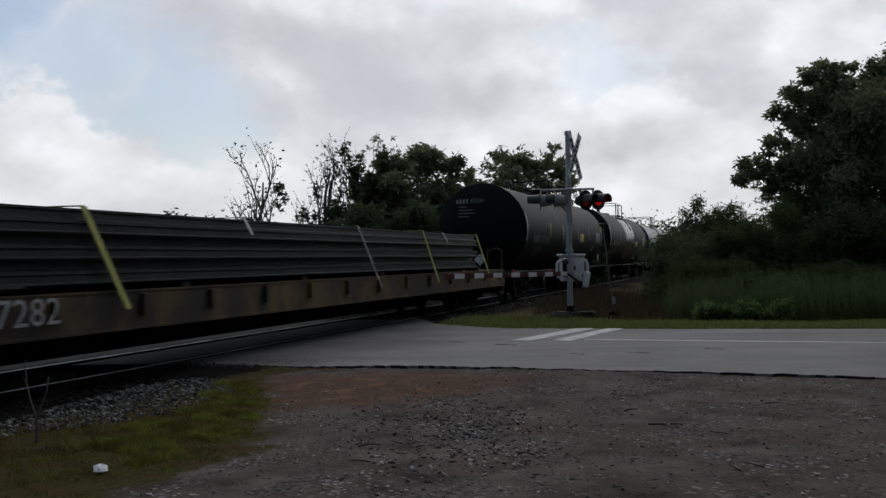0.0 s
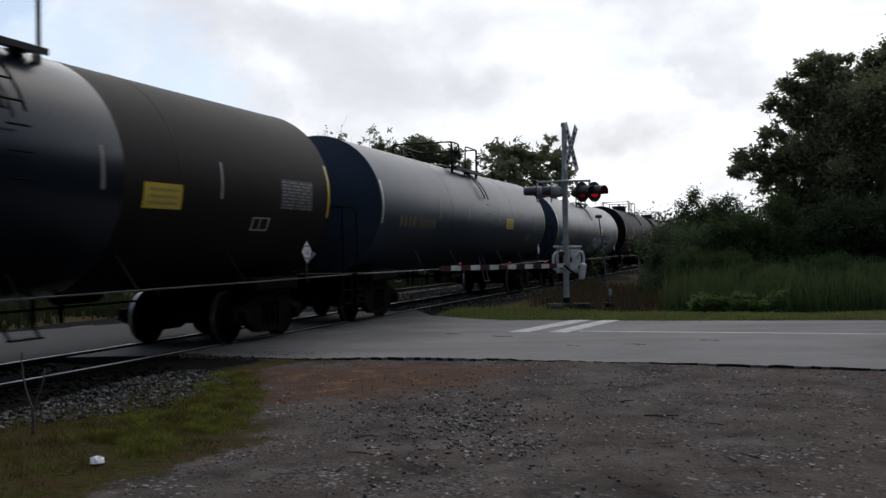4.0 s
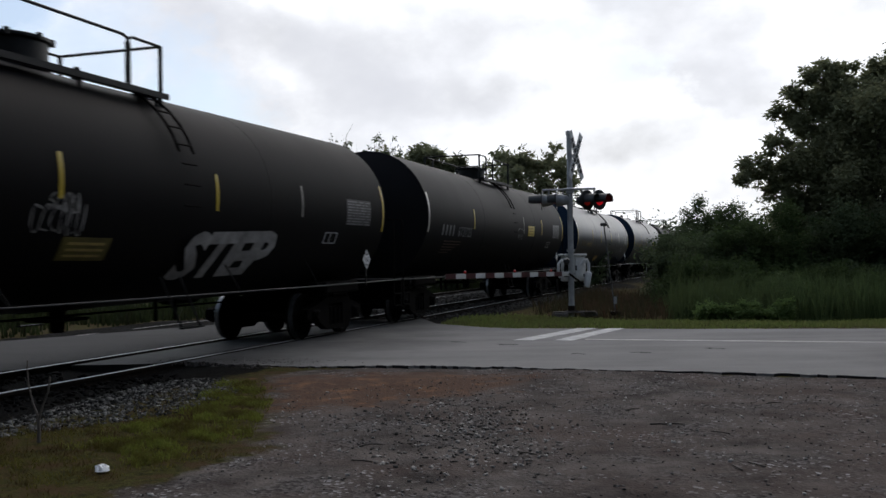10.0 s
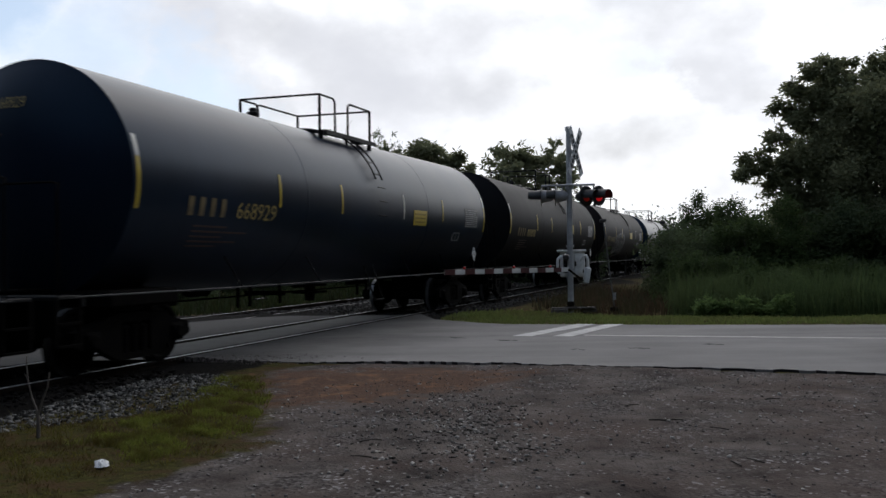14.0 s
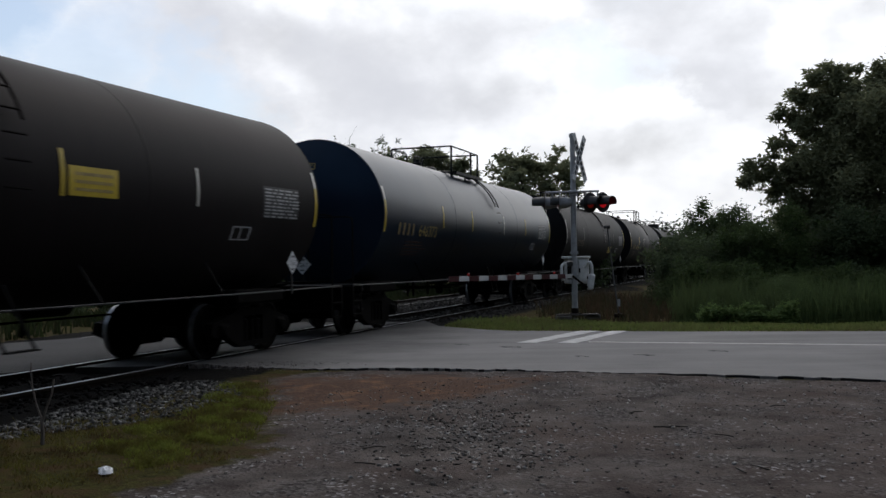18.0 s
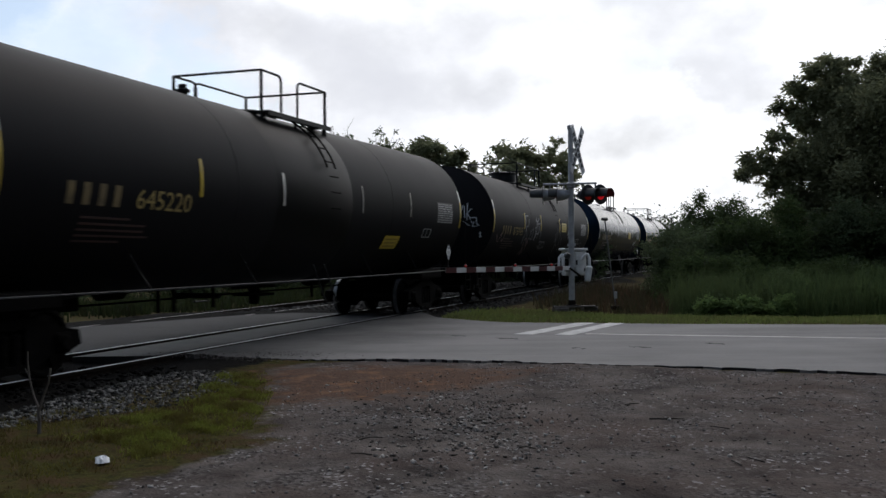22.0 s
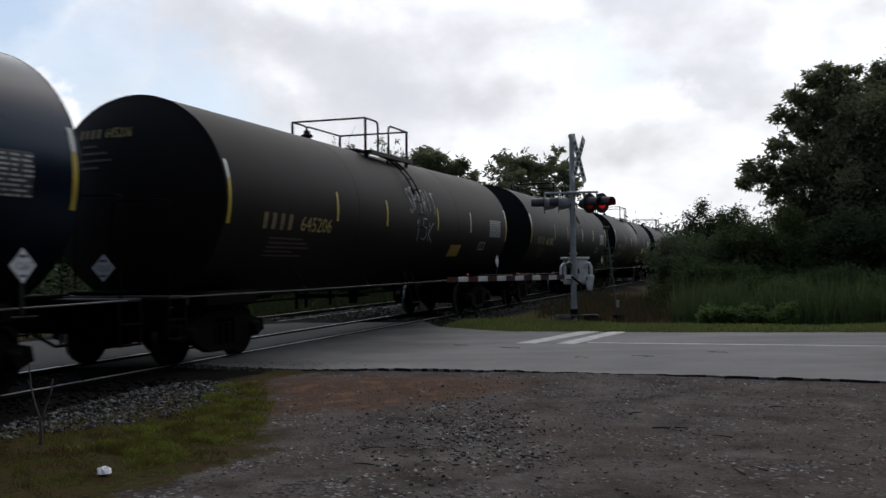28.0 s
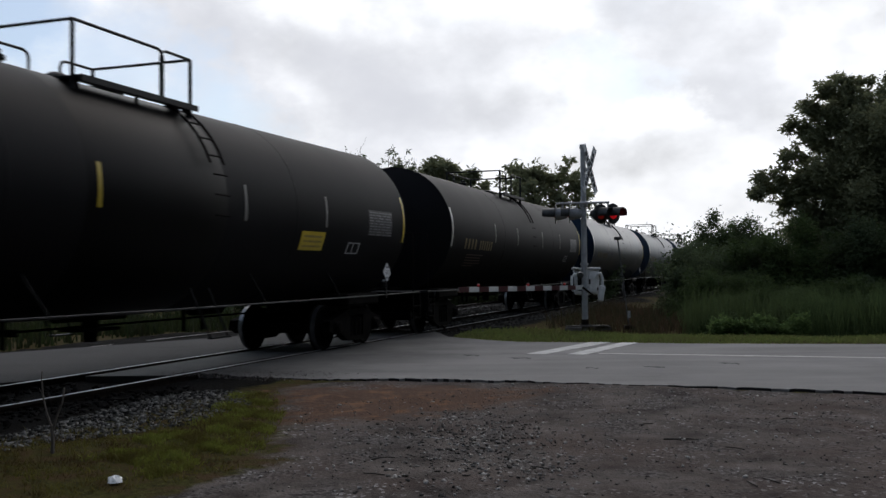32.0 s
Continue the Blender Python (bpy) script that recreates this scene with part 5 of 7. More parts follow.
        forms = {"S": [[(.9, .85), (.45, 1), (.1, .75), (.5, .5), (.9, .25), (.45, 0), (.0, .12)]], "P": P_, "I": [[(.5, 1), (.45, 0)]], "R": P_ + [[(.35, .5), (.95, 0)]],
                 "T": [[(.0, .97), (1, 1)], [(.5, 1), (.45, 0)]], "1": [[(.2, .8), (.5, 1), (.5, 0)]], "5": [[(.9, 1), (.2, 1), (.15, .6), (.7, .6), (.9, .25), (.5, 0), (.05, .08)]], "K": [[(.15, 1), (.15, 0)], [(.9, 1), (.2, .45), (.95, 0)]]}
        for text, x, phi, w, h in (("SPIRIT", 8.95, 0.0, 0.31, 0.66), ("15K", 9.3, -24.0, 0.42, 0.50)):
            for k, ch in enumerate(text):
                for path in forms[ch]:
                    g = Geo()
                    stroke(g, [(x + (k + 0.82 * px) * w, phi + math.degrees((py + 0.08 * math.sin(k * 2.1)) * h / RT)) for px, py in path], 0.024)
                    spray(g, SPRAY_W, car, "thin white hand-drawn graffiti stroke")


def build_train():
    proto = {(k, t): tank_car(k, t) for k in ("dome", "flat") for t in (False, True)}
    used = set()
    out = []
    for i, c in enumerate(CARS):
        s0 = PITCH * (i + 1) + SLACK[i]
        key = c["kind"], i + 1 in TURNED
        if key in used:
            car = copy_thing(proto[key], track_pose(s0))
        else:
            car = proto[key]
            car.matrix_basis = track_pose(s0)
            used.add(key)
        out.append((car, s0, c))
    for i, (car, s0, c) in enumerate(out):
        tagged(car, c["note"])
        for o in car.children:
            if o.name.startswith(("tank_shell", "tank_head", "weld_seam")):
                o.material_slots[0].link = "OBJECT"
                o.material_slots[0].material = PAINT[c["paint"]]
        # bare steel rails and steps on the newer cars, a dull rail on the others
        for o in car.children:
            if o.name.startswith(("side_handrail", "ladder_step", "rail_bracket")):
                o.material_slots[0].link = "OBJECT"
                o.material_slots[0].material = WORN_RAIL if c["paint"] == "grey" or c["paint"] == "gloss" and not o.name.startswith("rail") else DULL_RAIL if o.name.startswith("side") else STEEL_BLACK
            elif o.name.startswith("ladder") and c["paint"] in ("dark", "brown", "matt"):
                o.material_slots[0].link = "OBJECT"
                o.material_slots[0].material = STEEL_DARK
        ink = STENCIL_W if c.get("ink") == "W" else STENCIL_Y
        dx = c.get("dx", -0.2)
        if i + 1 in DIM:
            ink = SPRAY_G if c.get("ink") == "W" else STENCIL_D
            for k, o in enumerate([o for o in car.children if o.name.startswith("reflector")]):
                o.material_slots[0].link = "OBJECT"
                o.material_slots[0].material = FILM_DIM if k > 3 else (WHITE_FILM if k < 2 else YELLOW)
        for o, kind in zip([o for o in car.children if o.name.startswith("reflector")][4:], c.get("strips", "")):
            o.material_slots[0].link = "OBJECT"
            o.material_slots[0].material = {"Y": YELLOW, "W": WHITE_FILM, "w": FILM_DIM}[kind]
        blocks(car, "mark_block", 2.74 + dx, -22.5, 4, 0.12, 0.28, 0.155, SPRAY_G if ink in (STENCIL_W, SPRAY_G) else STENCIL_D)
        if c["no"]:
            part("car_number", wrap_text(c["no"], 3.98 + dx, -22.5, 0.27, 1.20), ink, car, "stencilled number")
        else:
            blocks(car, "number_block", 4.0 + dx, -22.5, 6, 0.10, 0.26, 0.10, ink)
        head_print(car, c.get("head") or c["no"] or "6", STENCIL_Y if ink is STENCIL_D else ink) if (c["no"] or c.get("head")) else None
        lower_print(car, i, SPRAY_G if i + 1 in DIM else STENCIL_W)
        if c.get("sticker"):
            x, p = c["sticker"]
            g = Geo()
            patch(g, x, x + 0.85, p - 13, p, 0.005, 1, 4)
            st = part("warning_label", g, LABEL_DULL if c.get("dull") else ORANGE if c.get("orange") else YELLOW, car, "yellow rectangular warning label")
            g = Geo()
            for k in range(3):
                patch(g, x + 0.1, x + 0.75, p - 4 - k * 3.4, p - 2.6 - k * 3.4, 0.008, 1, 2)
            part("label_print", g, STENCIL_Y, st)
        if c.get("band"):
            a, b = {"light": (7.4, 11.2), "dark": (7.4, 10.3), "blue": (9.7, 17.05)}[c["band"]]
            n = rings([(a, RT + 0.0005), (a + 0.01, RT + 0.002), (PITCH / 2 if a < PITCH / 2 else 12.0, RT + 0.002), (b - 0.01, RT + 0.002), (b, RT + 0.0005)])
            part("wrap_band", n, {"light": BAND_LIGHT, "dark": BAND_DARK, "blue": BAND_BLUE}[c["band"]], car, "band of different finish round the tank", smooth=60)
        if c.get("tag"):
            graffiti(car, c["tag"])
        if i + 1 in BARE_SIDE:
            for o in [o for o in car.children if o.name.startswith("reflector")][5:6]:
                bpy.data.objects.remove(o)
        if i + 1 in SHIFT:
            for o in car.children:
                if o.name.startswith(PLATFORM):
                    o.matrix_basis = Matrix.Translation((SHIFT[i + 1], 0, 0))
        if i == 12:
            # a narrower dome on this one
            dome = [o for o in car.children if o.name.startswith("manway_dome")][0]
            at = sum((Vector(q) for q in dome.bound_box), Vector()) / 8
            for o in car.children:
                if o.name.startswith(("manway_dome", "dome_bolt")):
                    o.matrix_basis = o.matrix_basis @ Matrix.Translation(at) @ Matrix.Diagonal((0.64, 0.64, 1.04, 1)) @ Matrix.Translation(-at)
        if i + 1 in BUILD:
            long_, girth, drop = BUILD[i + 1]
            for o in car.children:
                if o.name.startswith(ON_TANK) and not o.name.startswith("ladder_step"):
                    o.matrix_basis = Matrix.Translation((PITCH / 2 * (1 - long_) + (-0.42 if i == 3 and o.name.startswith("ladder") else 0), 0, ZC * (1 - girth) + drop)) @ Matrix.Diagonal((long_, girth, girth, 1))
                elif o.name.startswith(PLATFORM):
                    o.matrix_basis = Matrix.Translation((SHIFT.get(i + 1, 0), 0, drop - RT * (1 - girth)))
    return out


def flat_paint():
    k = Mat("rust_streaked_yellow_paint", 0.75)
    rust = k.ramp(k.noise(1.5, 6, 0.65, stretch=(1, 1, 0.5)), 0.42, 0.60)
    c = k.mix(rust, (0.1040, 0.0640, 0.0136), (0.0256, 0.0136, 0.0080))
    dirt = k.ramp(k.noise(0.6, 5, 0.6), 0.48, 0.62)
    return k.color(k.mix(k.math("MULTIPLY", dirt, 0.8), c, (0.018, 0.014, 0.011))).bump(k.noise(25, 4), 0.3, 0.01).m


def build_flat():
    """The flat car ahead of the tanks, its origin at its rear coupling; it reaches to x = -27."""
    car = thing("flat_car", "rusty yellow flat car carrying stacked steel rails", "flat car", track_pose(PITCH))
    yel = flat_paint()
    part("deck", Geo().box((-13.6, 0, 1.24), (25.4, 2.9, 0.08), cut=0.01), plain("dark_deck_planks", (0.02, 0.017, 0.014), (0.05, 0.04, 0.03), 4, 0.9), car)
    for s in (-1, 1):
        part("side_sill", Geo().box((-13.6, s * 1.46, 1.0), (25.4, 0.05, 0.55), cut=0.008).box((-13.6, s * 1.44, 0.73), (25.4, 0.14, 0.04)).box((-13.6, s * 1.44, 1.27), (25.4, 0.12, 0.03)), yel, car, "rust-streaked yellow side sill")
        for i in range(16):
            part("stake_pocket", Geo().box((-25.2 + i * 1.58, s * 1.52, 1.08), (0.13, 0.08, 0.3), cut=0.01), yel, car)
    part("centre_sill", Geo().box((-13.6, 0, 0.82), (26.0, 0.5, 0.6), cut=0.03).box((-13.6, 0, 0.70), (15.5, 0.9, 0.84), cut=0.06), STEEL_DARK, car)
    vs, fs = letters("7282", 0.30)
    part("car_number", Geo().add([(-21.45 + v.x * 1.15, -1.492, 0.78 + v.y) for v in vs], fs), STENCIL_W, car, "white stencilled number")
    end = Geo().box((-0.72, 0, 1.02), (0.08, 2.9, 0.5), cut=0.01)
    part("end_sill", end, yel, car)
    g = Geo()
    for s in (-1, 1):
        g.tube([(-0.75, s * 1.38, 1.2), (-0.75, s * 1.38, 1.95), (-0.75, s * 1.2, 2.05), (-0.75, s * 0.9, 1.95), (-0.75, s * 0.9, 1.2)], 0.02, 6)
        for z in (0.45, 0.72):
            g.box((-0.95, s * 1.4, z), (0.4, 0.08, 0.03))
        for w in (-0.18, 0.18):
            g.box((-0.95 + w, s * 1.42, 0.7), (0.035, 0.03, 0.6))
    part("end_grab_rail", g, yel, car)
    part("coupler", Geo().box((-0.28, 0, 0.88), (0.6, 0.13, 0.15), cut=0.02).box((-0.02, -0.05, 0.88), (0.28, 0.28, 0.24), cut=0.06), STEEL_DARK, car)
    settle(car)
    for x in (-3.4, -23.6):
        truck(car, x)
    load = thing("rail_stack", "stacked dark steel rails strapped on a flat car", "steel rails", track_pose(PITCH))
    steel = plain("dark_new_rail_steel", (0.016, 0.017, 0.019), (0.045, 0.045, 0.048), 3, 0.5, 0.4)
    for x in np.arange(-25, -3.2, 3.6):
        for z in (1.33,):
            part("timber_bearer", Geo().box((x, 0, z), (0.2, 2.7, 0.10), cut=0.01), TIE_WOOD, load)
    prof = [(-0.07, 0), (0.07, 0), (0.07, 0.014), (0.01, 0.03), (0.01, 0.125), (0.036, 0.135), (0.036, 0.168), (-0.036, 0.168), (-0.036, 0.135), (-0.01, 0.125), (-0.01, 0.03), (-0.07, 0.014)]
    n = len(prof)
    g = Geo().add([(0, y, z) for y, z in prof] + [(22.5, y, z) for y, z in prof], [(i, (i + 1) % n, n + (i + 1) % n, n + i) for i in range(n)] + [tuple(range(n))[::-1], tuple(range(n, 2 * n))])
    bar = g.mesh("steel_rail", steel, 0)
    r = random.Random(9)
    for layer in range(6):
        m = 17 - layer % 2
        for k in range(m):
            y = -1.32 + (layer % 2) * 0.075 + k * 2.62 / 16
            part("steel_rail", bar, None, load, at=pose(-26.1 + r.uniform(-0.12, 0.12), y, 1.40 + layer * 0.172))
    strap = plain("yellow_web_strap", (0.42, 0.43, 0.09), (0.30, 0.31, 0.08), 6, 0.6)
    grey = plain("grey_steel_band", (0.22, 0.22, 0.23), (0.32, 0.32, 0.33), 6, 0.5, 0.4)
    for x, w, mt, slope in ((-19.95, 0.055, strap, 0.65), (-16.3, 0.03, grey, 0.02), (-11.95, 0.035, grey, 0.9), (-8.15, 0.045, strap, 0.75), (-6.7, 0.025, grey, 0.02), (-3.75, 0.045, strap, 0.95)):
        g = Geo()
        low = 1.02 if slope > 0.1 else 2.15
        for s in (-1, 1):
            a, b = Vector((x, s * 1.37, 2.46)), Vector((x + slope * (1 if slope < 0.1 else 1), s * 1.51, low))
            vs = [a + Vector((-w, 0, 0)), a + Vector((w, 0, 0)), b + Vector((w, 0, 0)), b + Vector((-w, 0, 0))]
            o = Vector((0, s * 0.012, 0))
            g.add(vs + [v + o for v in vs], [(0, 1, 2, 3), (4, 7, 6, 5), (0, 4, 5, 1), (2, 6, 7, 3), (1, 5, 6, 2), (0, 3, 7, 4)])
        g.box((x, 0, 2.462), (2 * w, 2.74, 0.012))
        part("strap", g, mt, load, "yellow webbing strap" if mt is strap else "thin grey steel band")
    for me in {o.data for o in load.children}:
        for v in me.vertices:
            v.co.z *= 0.864
    for o in load.children:
        o.matrix_basis.translation.z *= 0.864
    return car, load


TRAIN = build_train()
FLAT, LOAD = build_flat()

# ---- trees, bushes and grass ----
def leaf_mat(name, a, b, c, patch_=0.5):
    k = Mat(name, 0.75, 0, 0.12)
    rnd = k.random(True)
    col = k.mix(rnd, a, b)
    col = k.mix(k.ramp(k.noise(patch_, 4), 0.42, 0.62), col, c)
    k.color(col)
    # thin leaves let some of the light through
    thin = k.n.new("ShaderNodeBsdfTranslucent")
    k.l.new(col, thin.inputs["Color"])
    both_ = k.n.new("ShaderNodeMixShader")
    both_.inputs[0].default_value = 0.48
    k.l.new(k.s.outputs[0], both_.inputs[1])
    k.l.new(thin.outputs[0], both_.inputs[2])
    k.l.new(both_.outputs[0], k.n["Material Output"].inputs["Surface"])
    return k.m


LEAF_DARK = leaf_mat("dark_tree_leaves", (0.0475, 0.0648, 0.0330), (0.0842, 0.1102, 0.0550), (0.0605, 0.0821, 0.0429))
LEAF_MID = leaf_mat("green_bush_leaves", (0.0345, 0.0573, 0.0203), (0.0650, 0.0956, 0.0345), (0.0440, 0.0650, 0.0244))
LEAF_WEED = leaf_mat("fresh_weed_leaves", (0.0479, 0.0757, 0.0285), (0.0866, 0.1252, 0.0490), (0.0603, 0.0834, 0.0332))
LEAF_BROWN = leaf_mat("dry_brown_weeds", (0.034, 0.023, 0.015), (0.078, 0.050, 0.032), (0.034, 0.040, 0.020), 1.2)
GRASS_M = leaf_mat("verge_grass", (0.105, 0.145, 0.038), (0.180, 0.215, 0.070), (0.135, 0.145, 0.055))
GRASS_D = leaf_mat("dry_grass", (0.0841, 0.0864, 0.0175), (0.1606, 0.1427, 0.0399), (0.0650, 0.0401, 0.0200), 3.0)
GRASS_L = leaf_mat("lot_green_grass", (0.1085, 0.1309, 0.0197), (0.2083, 0.2290, 0.0478), (0.0737, 0.0598, 0.0156), 3.2)
LEAF_PALE = leaf_mat("pale_shrub_leaves", (0.080, 0.130, 0.042), (0.130, 0.190, 0.066), (0.100, 0.150, 0.050))
# paled: haze and light through the crowns are in the colour
LEAF_MAPLE = leaf_mat("maple_leaves", (0.1328, 0.1443, 0.0794), (0.2214, 0.2321, 0.1296), (0.1581, 0.1655, 0.0926))
# the shade beyond the train is put into this grass colour
ROUGH = leaf_mat("rough_far_grass", (0.014, 0.022, 0.008), (0.034, 0.046, 0.017), (0.022, 0.024, 0.011), 1.5)
BARK = plain("dark_bark", (0.020, 0.017, 0.014), (0.055, 0.046, 0.038), 7, 0.95, 0, 0.6)
BARE_WOOD = plain("bare_grey_twigs", (0.04, 0.036, 0.033), (0.10, 0.09, 0.08), 7, 0.9)


def leaf_cards(centres, size, flat=0.5):
    """Leaf-shaped four-cornered blades at the given points, turned at random."""
    n = len(centres)
    d = rng.normal(size=(n, 3))
    d[:, 2] *= flat
    d /= np.linalg.norm(d, axis=1, keepdims=True) + 1e-9
    e = np.cross(d, rng.normal(size=(n, 3)))
    e /= np.linalg.norm(e, axis=1, keepdims=True) + 1e-9
    L_ = (rng.uniform(size[0], size[1], (n, 1)))
    W = L_ * rng.uniform(0.35, 0.6, (n, 1))
    v = np.stack([centres - d * L_ * 0.5, centres + e * W * 0.5 - d * L_ * 0.05, centres + d * L_ * 0.5, centres - e * W * 0.5 - d * L_ * 0.05], 1)
    return v.reshape(-1, 3)


def rosettes(centres, size, per=11, droop=-0.35):
    """Sprays of long leaves that stand out from each point and hang a little."""
    n = len(centres) * per
    d = rng.normal(size=(n, 3)) * np.array([1, 1, 0.55])
    d[:, 2] += droop * 0.6
    d /= np.linalg.norm(d, axis=1, keepdims=True) + 1e-9
    e = np.cross(d, rng.normal(size=(n, 3)))
    e /= np.linalg.norm(e, axis=1, keepdims=True) + 1e-9
    L_ = rng.uniform(size[0], size[1], (n, 1))
    W = L_ * rng.uniform(0.24, 0.42, (n, 1))
    c = np.repeat(centres, per, 0) + rng.normal(size=(n, 3)) * size[0] * 0.25
    return np.stack([c, c + e * W * 0.5 + d * L_ * 0.55, c + d * L_, c - e * W * 0.5 + d * L_ * 0.55], 1).reshape(-1, 3)


def branches(base, height, spread, levels, seed, lean=(0, 0), start=0.25, up=0.55, reach=1.0, taper=0.42):
    """A trunk with limbs: tapered tubes, and the tips that bear leaves."""
    r = random.Random(seed)
    g, tips = Geo(), []

    def grow(p, d, length, rad, level):
        pts, q, dd = [p], p.copy(), d.copy()
        n = 5
        for i in range(n):
            dd = (dd + Vector((r.uniform(-1, 1), r.uniform(-1, 1), r.uniform(-0.4, 0.7))) * 0.16).normalized()
            q = q + dd * length / n
            pts.append(q.copy())
        g.tube(pts, rad, 7 if level == 0 else 5 if level < 2 else 4, rad * 0.35, caps=False)
        if level >= levels:
            tips.append(pts[-1])
            tips.append(pts[-3])
            return
        for k in range(r.randint(3, 5) + (4 if level == 0 else 0)):
            t = r.uniform(start if level == 0 else 0.3, 1.0)
            i = min(int(t * n), n - 1)
            at = pts[i].lerp(pts[i + 1], t * n - i)
            a = r.uniform(0, 6.283)
            side = Vector((math.cos(a), math.sin(a), r.uniform(0.1, up * 2))).normalized()
            grow(at, (side * spread + dd * 0.5).normalized(), length * reach * r.uniform(0.42, 0.62) * (1.15 - 0.4 * t if level == 0 else 1), rad * taper, level + 1)

    grow(Vector(base), Vector((lean[0], lean[1], 1)).normalized(), height, height * 0.022, 0)
    return g, tips


def tree(name, label, base, height, seed, lumps, leaves, size, mat, spread=0.9, levels=2, bark=None, lean=(0, 0), start=0.25, group="", reach=1.0, spray_=0, taper=0.42, up=0.55):
    """lumps: (dx, dy, z, radius) clusters that make the crown's outline."""
    base = on_plan(*base)
    base = Vector((base[0], base[1], float(ground_height(np.array([base[0]]), np.array([base[1]]))[0]) - 0.1))
    height, lumps, size = height * SX, [tuple(k * SX for k in q) for q in lumps], [k * SX for k in size]
    ob = thing(name, label, "tree", Matrix.Translation(base), group)
    g, tips = branches((0, 0, 0), height, spread, levels, seed, lean, start, up, reach, taper)
    part("trunk", g, bark or BARK, ob)
    r = np.random.default_rng(seed)
    total = sum(l[3] ** 2 for l in lumps) or 1
    cs = []
    for dx, dy, z, rad in lumps:
        n = int(leaves * rad ** 2 / total)
        sub = max(6, int(9 * rad ** 1.4))
        # clumps on and in the lump, then leaves round the clumps
        dirs = r.normal(size=(sub, 3))
        dirs /= np.linalg.norm(dirs, axis=1, keepdims=True)
        cl = np.array([dx, dy, z]) + dirs * rad * r.uniform(0.45, 1.08, (sub, 1)) * np.array([1, 1, 0.9])
        pick = r.integers(0, sub, n)
        cs.append(cl[pick] + r.normal(size=(n, 3)) * rad * 0.20 * r.uniform(0.5, 1.5, (n, 1)))
    if tips:
        t = np.array([tuple(p) for p in tips])
        pick = r.integers(0, len(t), int(leaves * 0.15))
        cs.append(t[pick] + r.normal(size=(len(pick), 3)) * 0.28)
    c = np.concatenate(cs)
    c = c[c[:, 2] > 0.15]
    if spray_:
        c = c[r.permutation(len(c))[:len(c) // spray_]]
    crown = new("crown", quads("crown", rosettes(c, size) if spray_ else leaf_cards(c, size), mat))
    crown.parent = ob
    return ob


def bush(name, label, base, lumps, leaves, size, mat, seed, category="bush", group=""):
    base = on_plan(*base)
    base = Vector((base[0], base[1], float(ground_height(np.array([base[0]]), np.array([base[1]]))[0]) - 0.05))
    lumps, size = [tuple(k * SX for k in q) for q in lumps], [k * SX for k in size]
    ob = thing(name, label, category, Matrix.Translation(base), group)
    r = np.random.default_rng(seed)
    g = Geo()
    cs = []
    total = sum(l[3] ** 2 for l in lumps)
    for dx, dy, z, rad in lumps:
        part("stem", Geo().tube([(dx * 0.3, dy * 0.3, 0), (dx * 0.8, dy * 0.8, z * 0.5), (dx, dy, z + rad * 0.3)], 0.05, 5, 0.012, caps=False), BARK, ob)
        n, sub = int(leaves * rad ** 2 / total), max(8, int(12 * rad ** 1.4))
        dirs = r.normal(size=(sub, 3))
        dirs /= np.linalg.norm(dirs, axis=1, keepdims=True)
        cl = np.array([dx, dy, z]) + dirs * rad * r.uniform(0.4, 1.05, (sub, 1))
        pick = r.integers(0, sub, n)
        cs.append(cl[pick] + r.normal(size=(n, 3)) * rad * 0.22)
    c = np.concatenate(cs)
    c = c[c[:, 2] > 0.02]
    f = new("foliage", quads("foliage", leaf_cards(c, size), mat))
    f.parent = ob
    return ob


def blades(name, label, category, poly, count, height, width, mat, bend=0.4, clump=None, ragged_=0.0):
    """Upright grass blades over an outline, as one scatter."""
    poly = outline(poly)
    p = np.array(poly)
    q = rng.uniform(p.min(0), p.max(0), (count * 3, 2))
    q = q[inside(q[:, 0], q[:, 1], list(poly))][:count]
    if clump:
        w = np.sin(q[:, 0] * clump) * np.cos(q[:, 1] * clump * 1.3) + np.sin(q[:, 0] * clump * 2.7 + q[:, 1] * clump * 1.9) * 0.6
        q = q[w + rng.normal(0, 0.5, len(w)) > -0.08]
    if ragged_ > 0:
        wave = 0.5 * np.sin(q[:, 0] * 5.1 + q[:, 1] * 2.2) + 0.5 * np.sin(q[:, 0] * 2.3 - q[:, 1] * 6.7) + rng.normal(0, 0.6, len(q))
        q = q[edge_distance(q[:, 0], q[:, 1], list(poly)) > ragged_ * (0.35 + 0.5 * wave)]
    n = len(q)
    h = rng.uniform(height[0], height[1], n) * rng.uniform(0.5, 1.0, n) * SX
    a = rng.uniform(0, 6.283, n)
    dx, dy = np.cos(a), np.sin(a)
    b = rng.uniform(0, bend, n) * h
    ca = rng.uniform(0, 6.283, n)
    lx, ly = np.cos(ca) * b, np.sin(ca) * b
    z = ground_height(q[:, 0], q[:, 1])
    w = rng.uniform(width[0], width[1], n)
    base = np.stack([q[:, 0], q[:, 1], z - 0.01], 1)
    side = np.stack([dx * w / 2, dy * w / 2, 0 * w], 1)
    mid = base + np.stack([lx * 0.35, ly * 0.35, h * 0.6], 1)
    tip = base + np.stack([lx, ly, h], 1)
    v = np.stack([base - side, base + side, mid + side * 0.8, mid - side * 0.8, mid - side * 0.8, mid + side * 0.8, tip + side * 0.12, tip - side * 0.12], 1)
    return tagged(new(name, quads(name, v.reshape(-1, 3), mat)), label, category, kind="stuff")


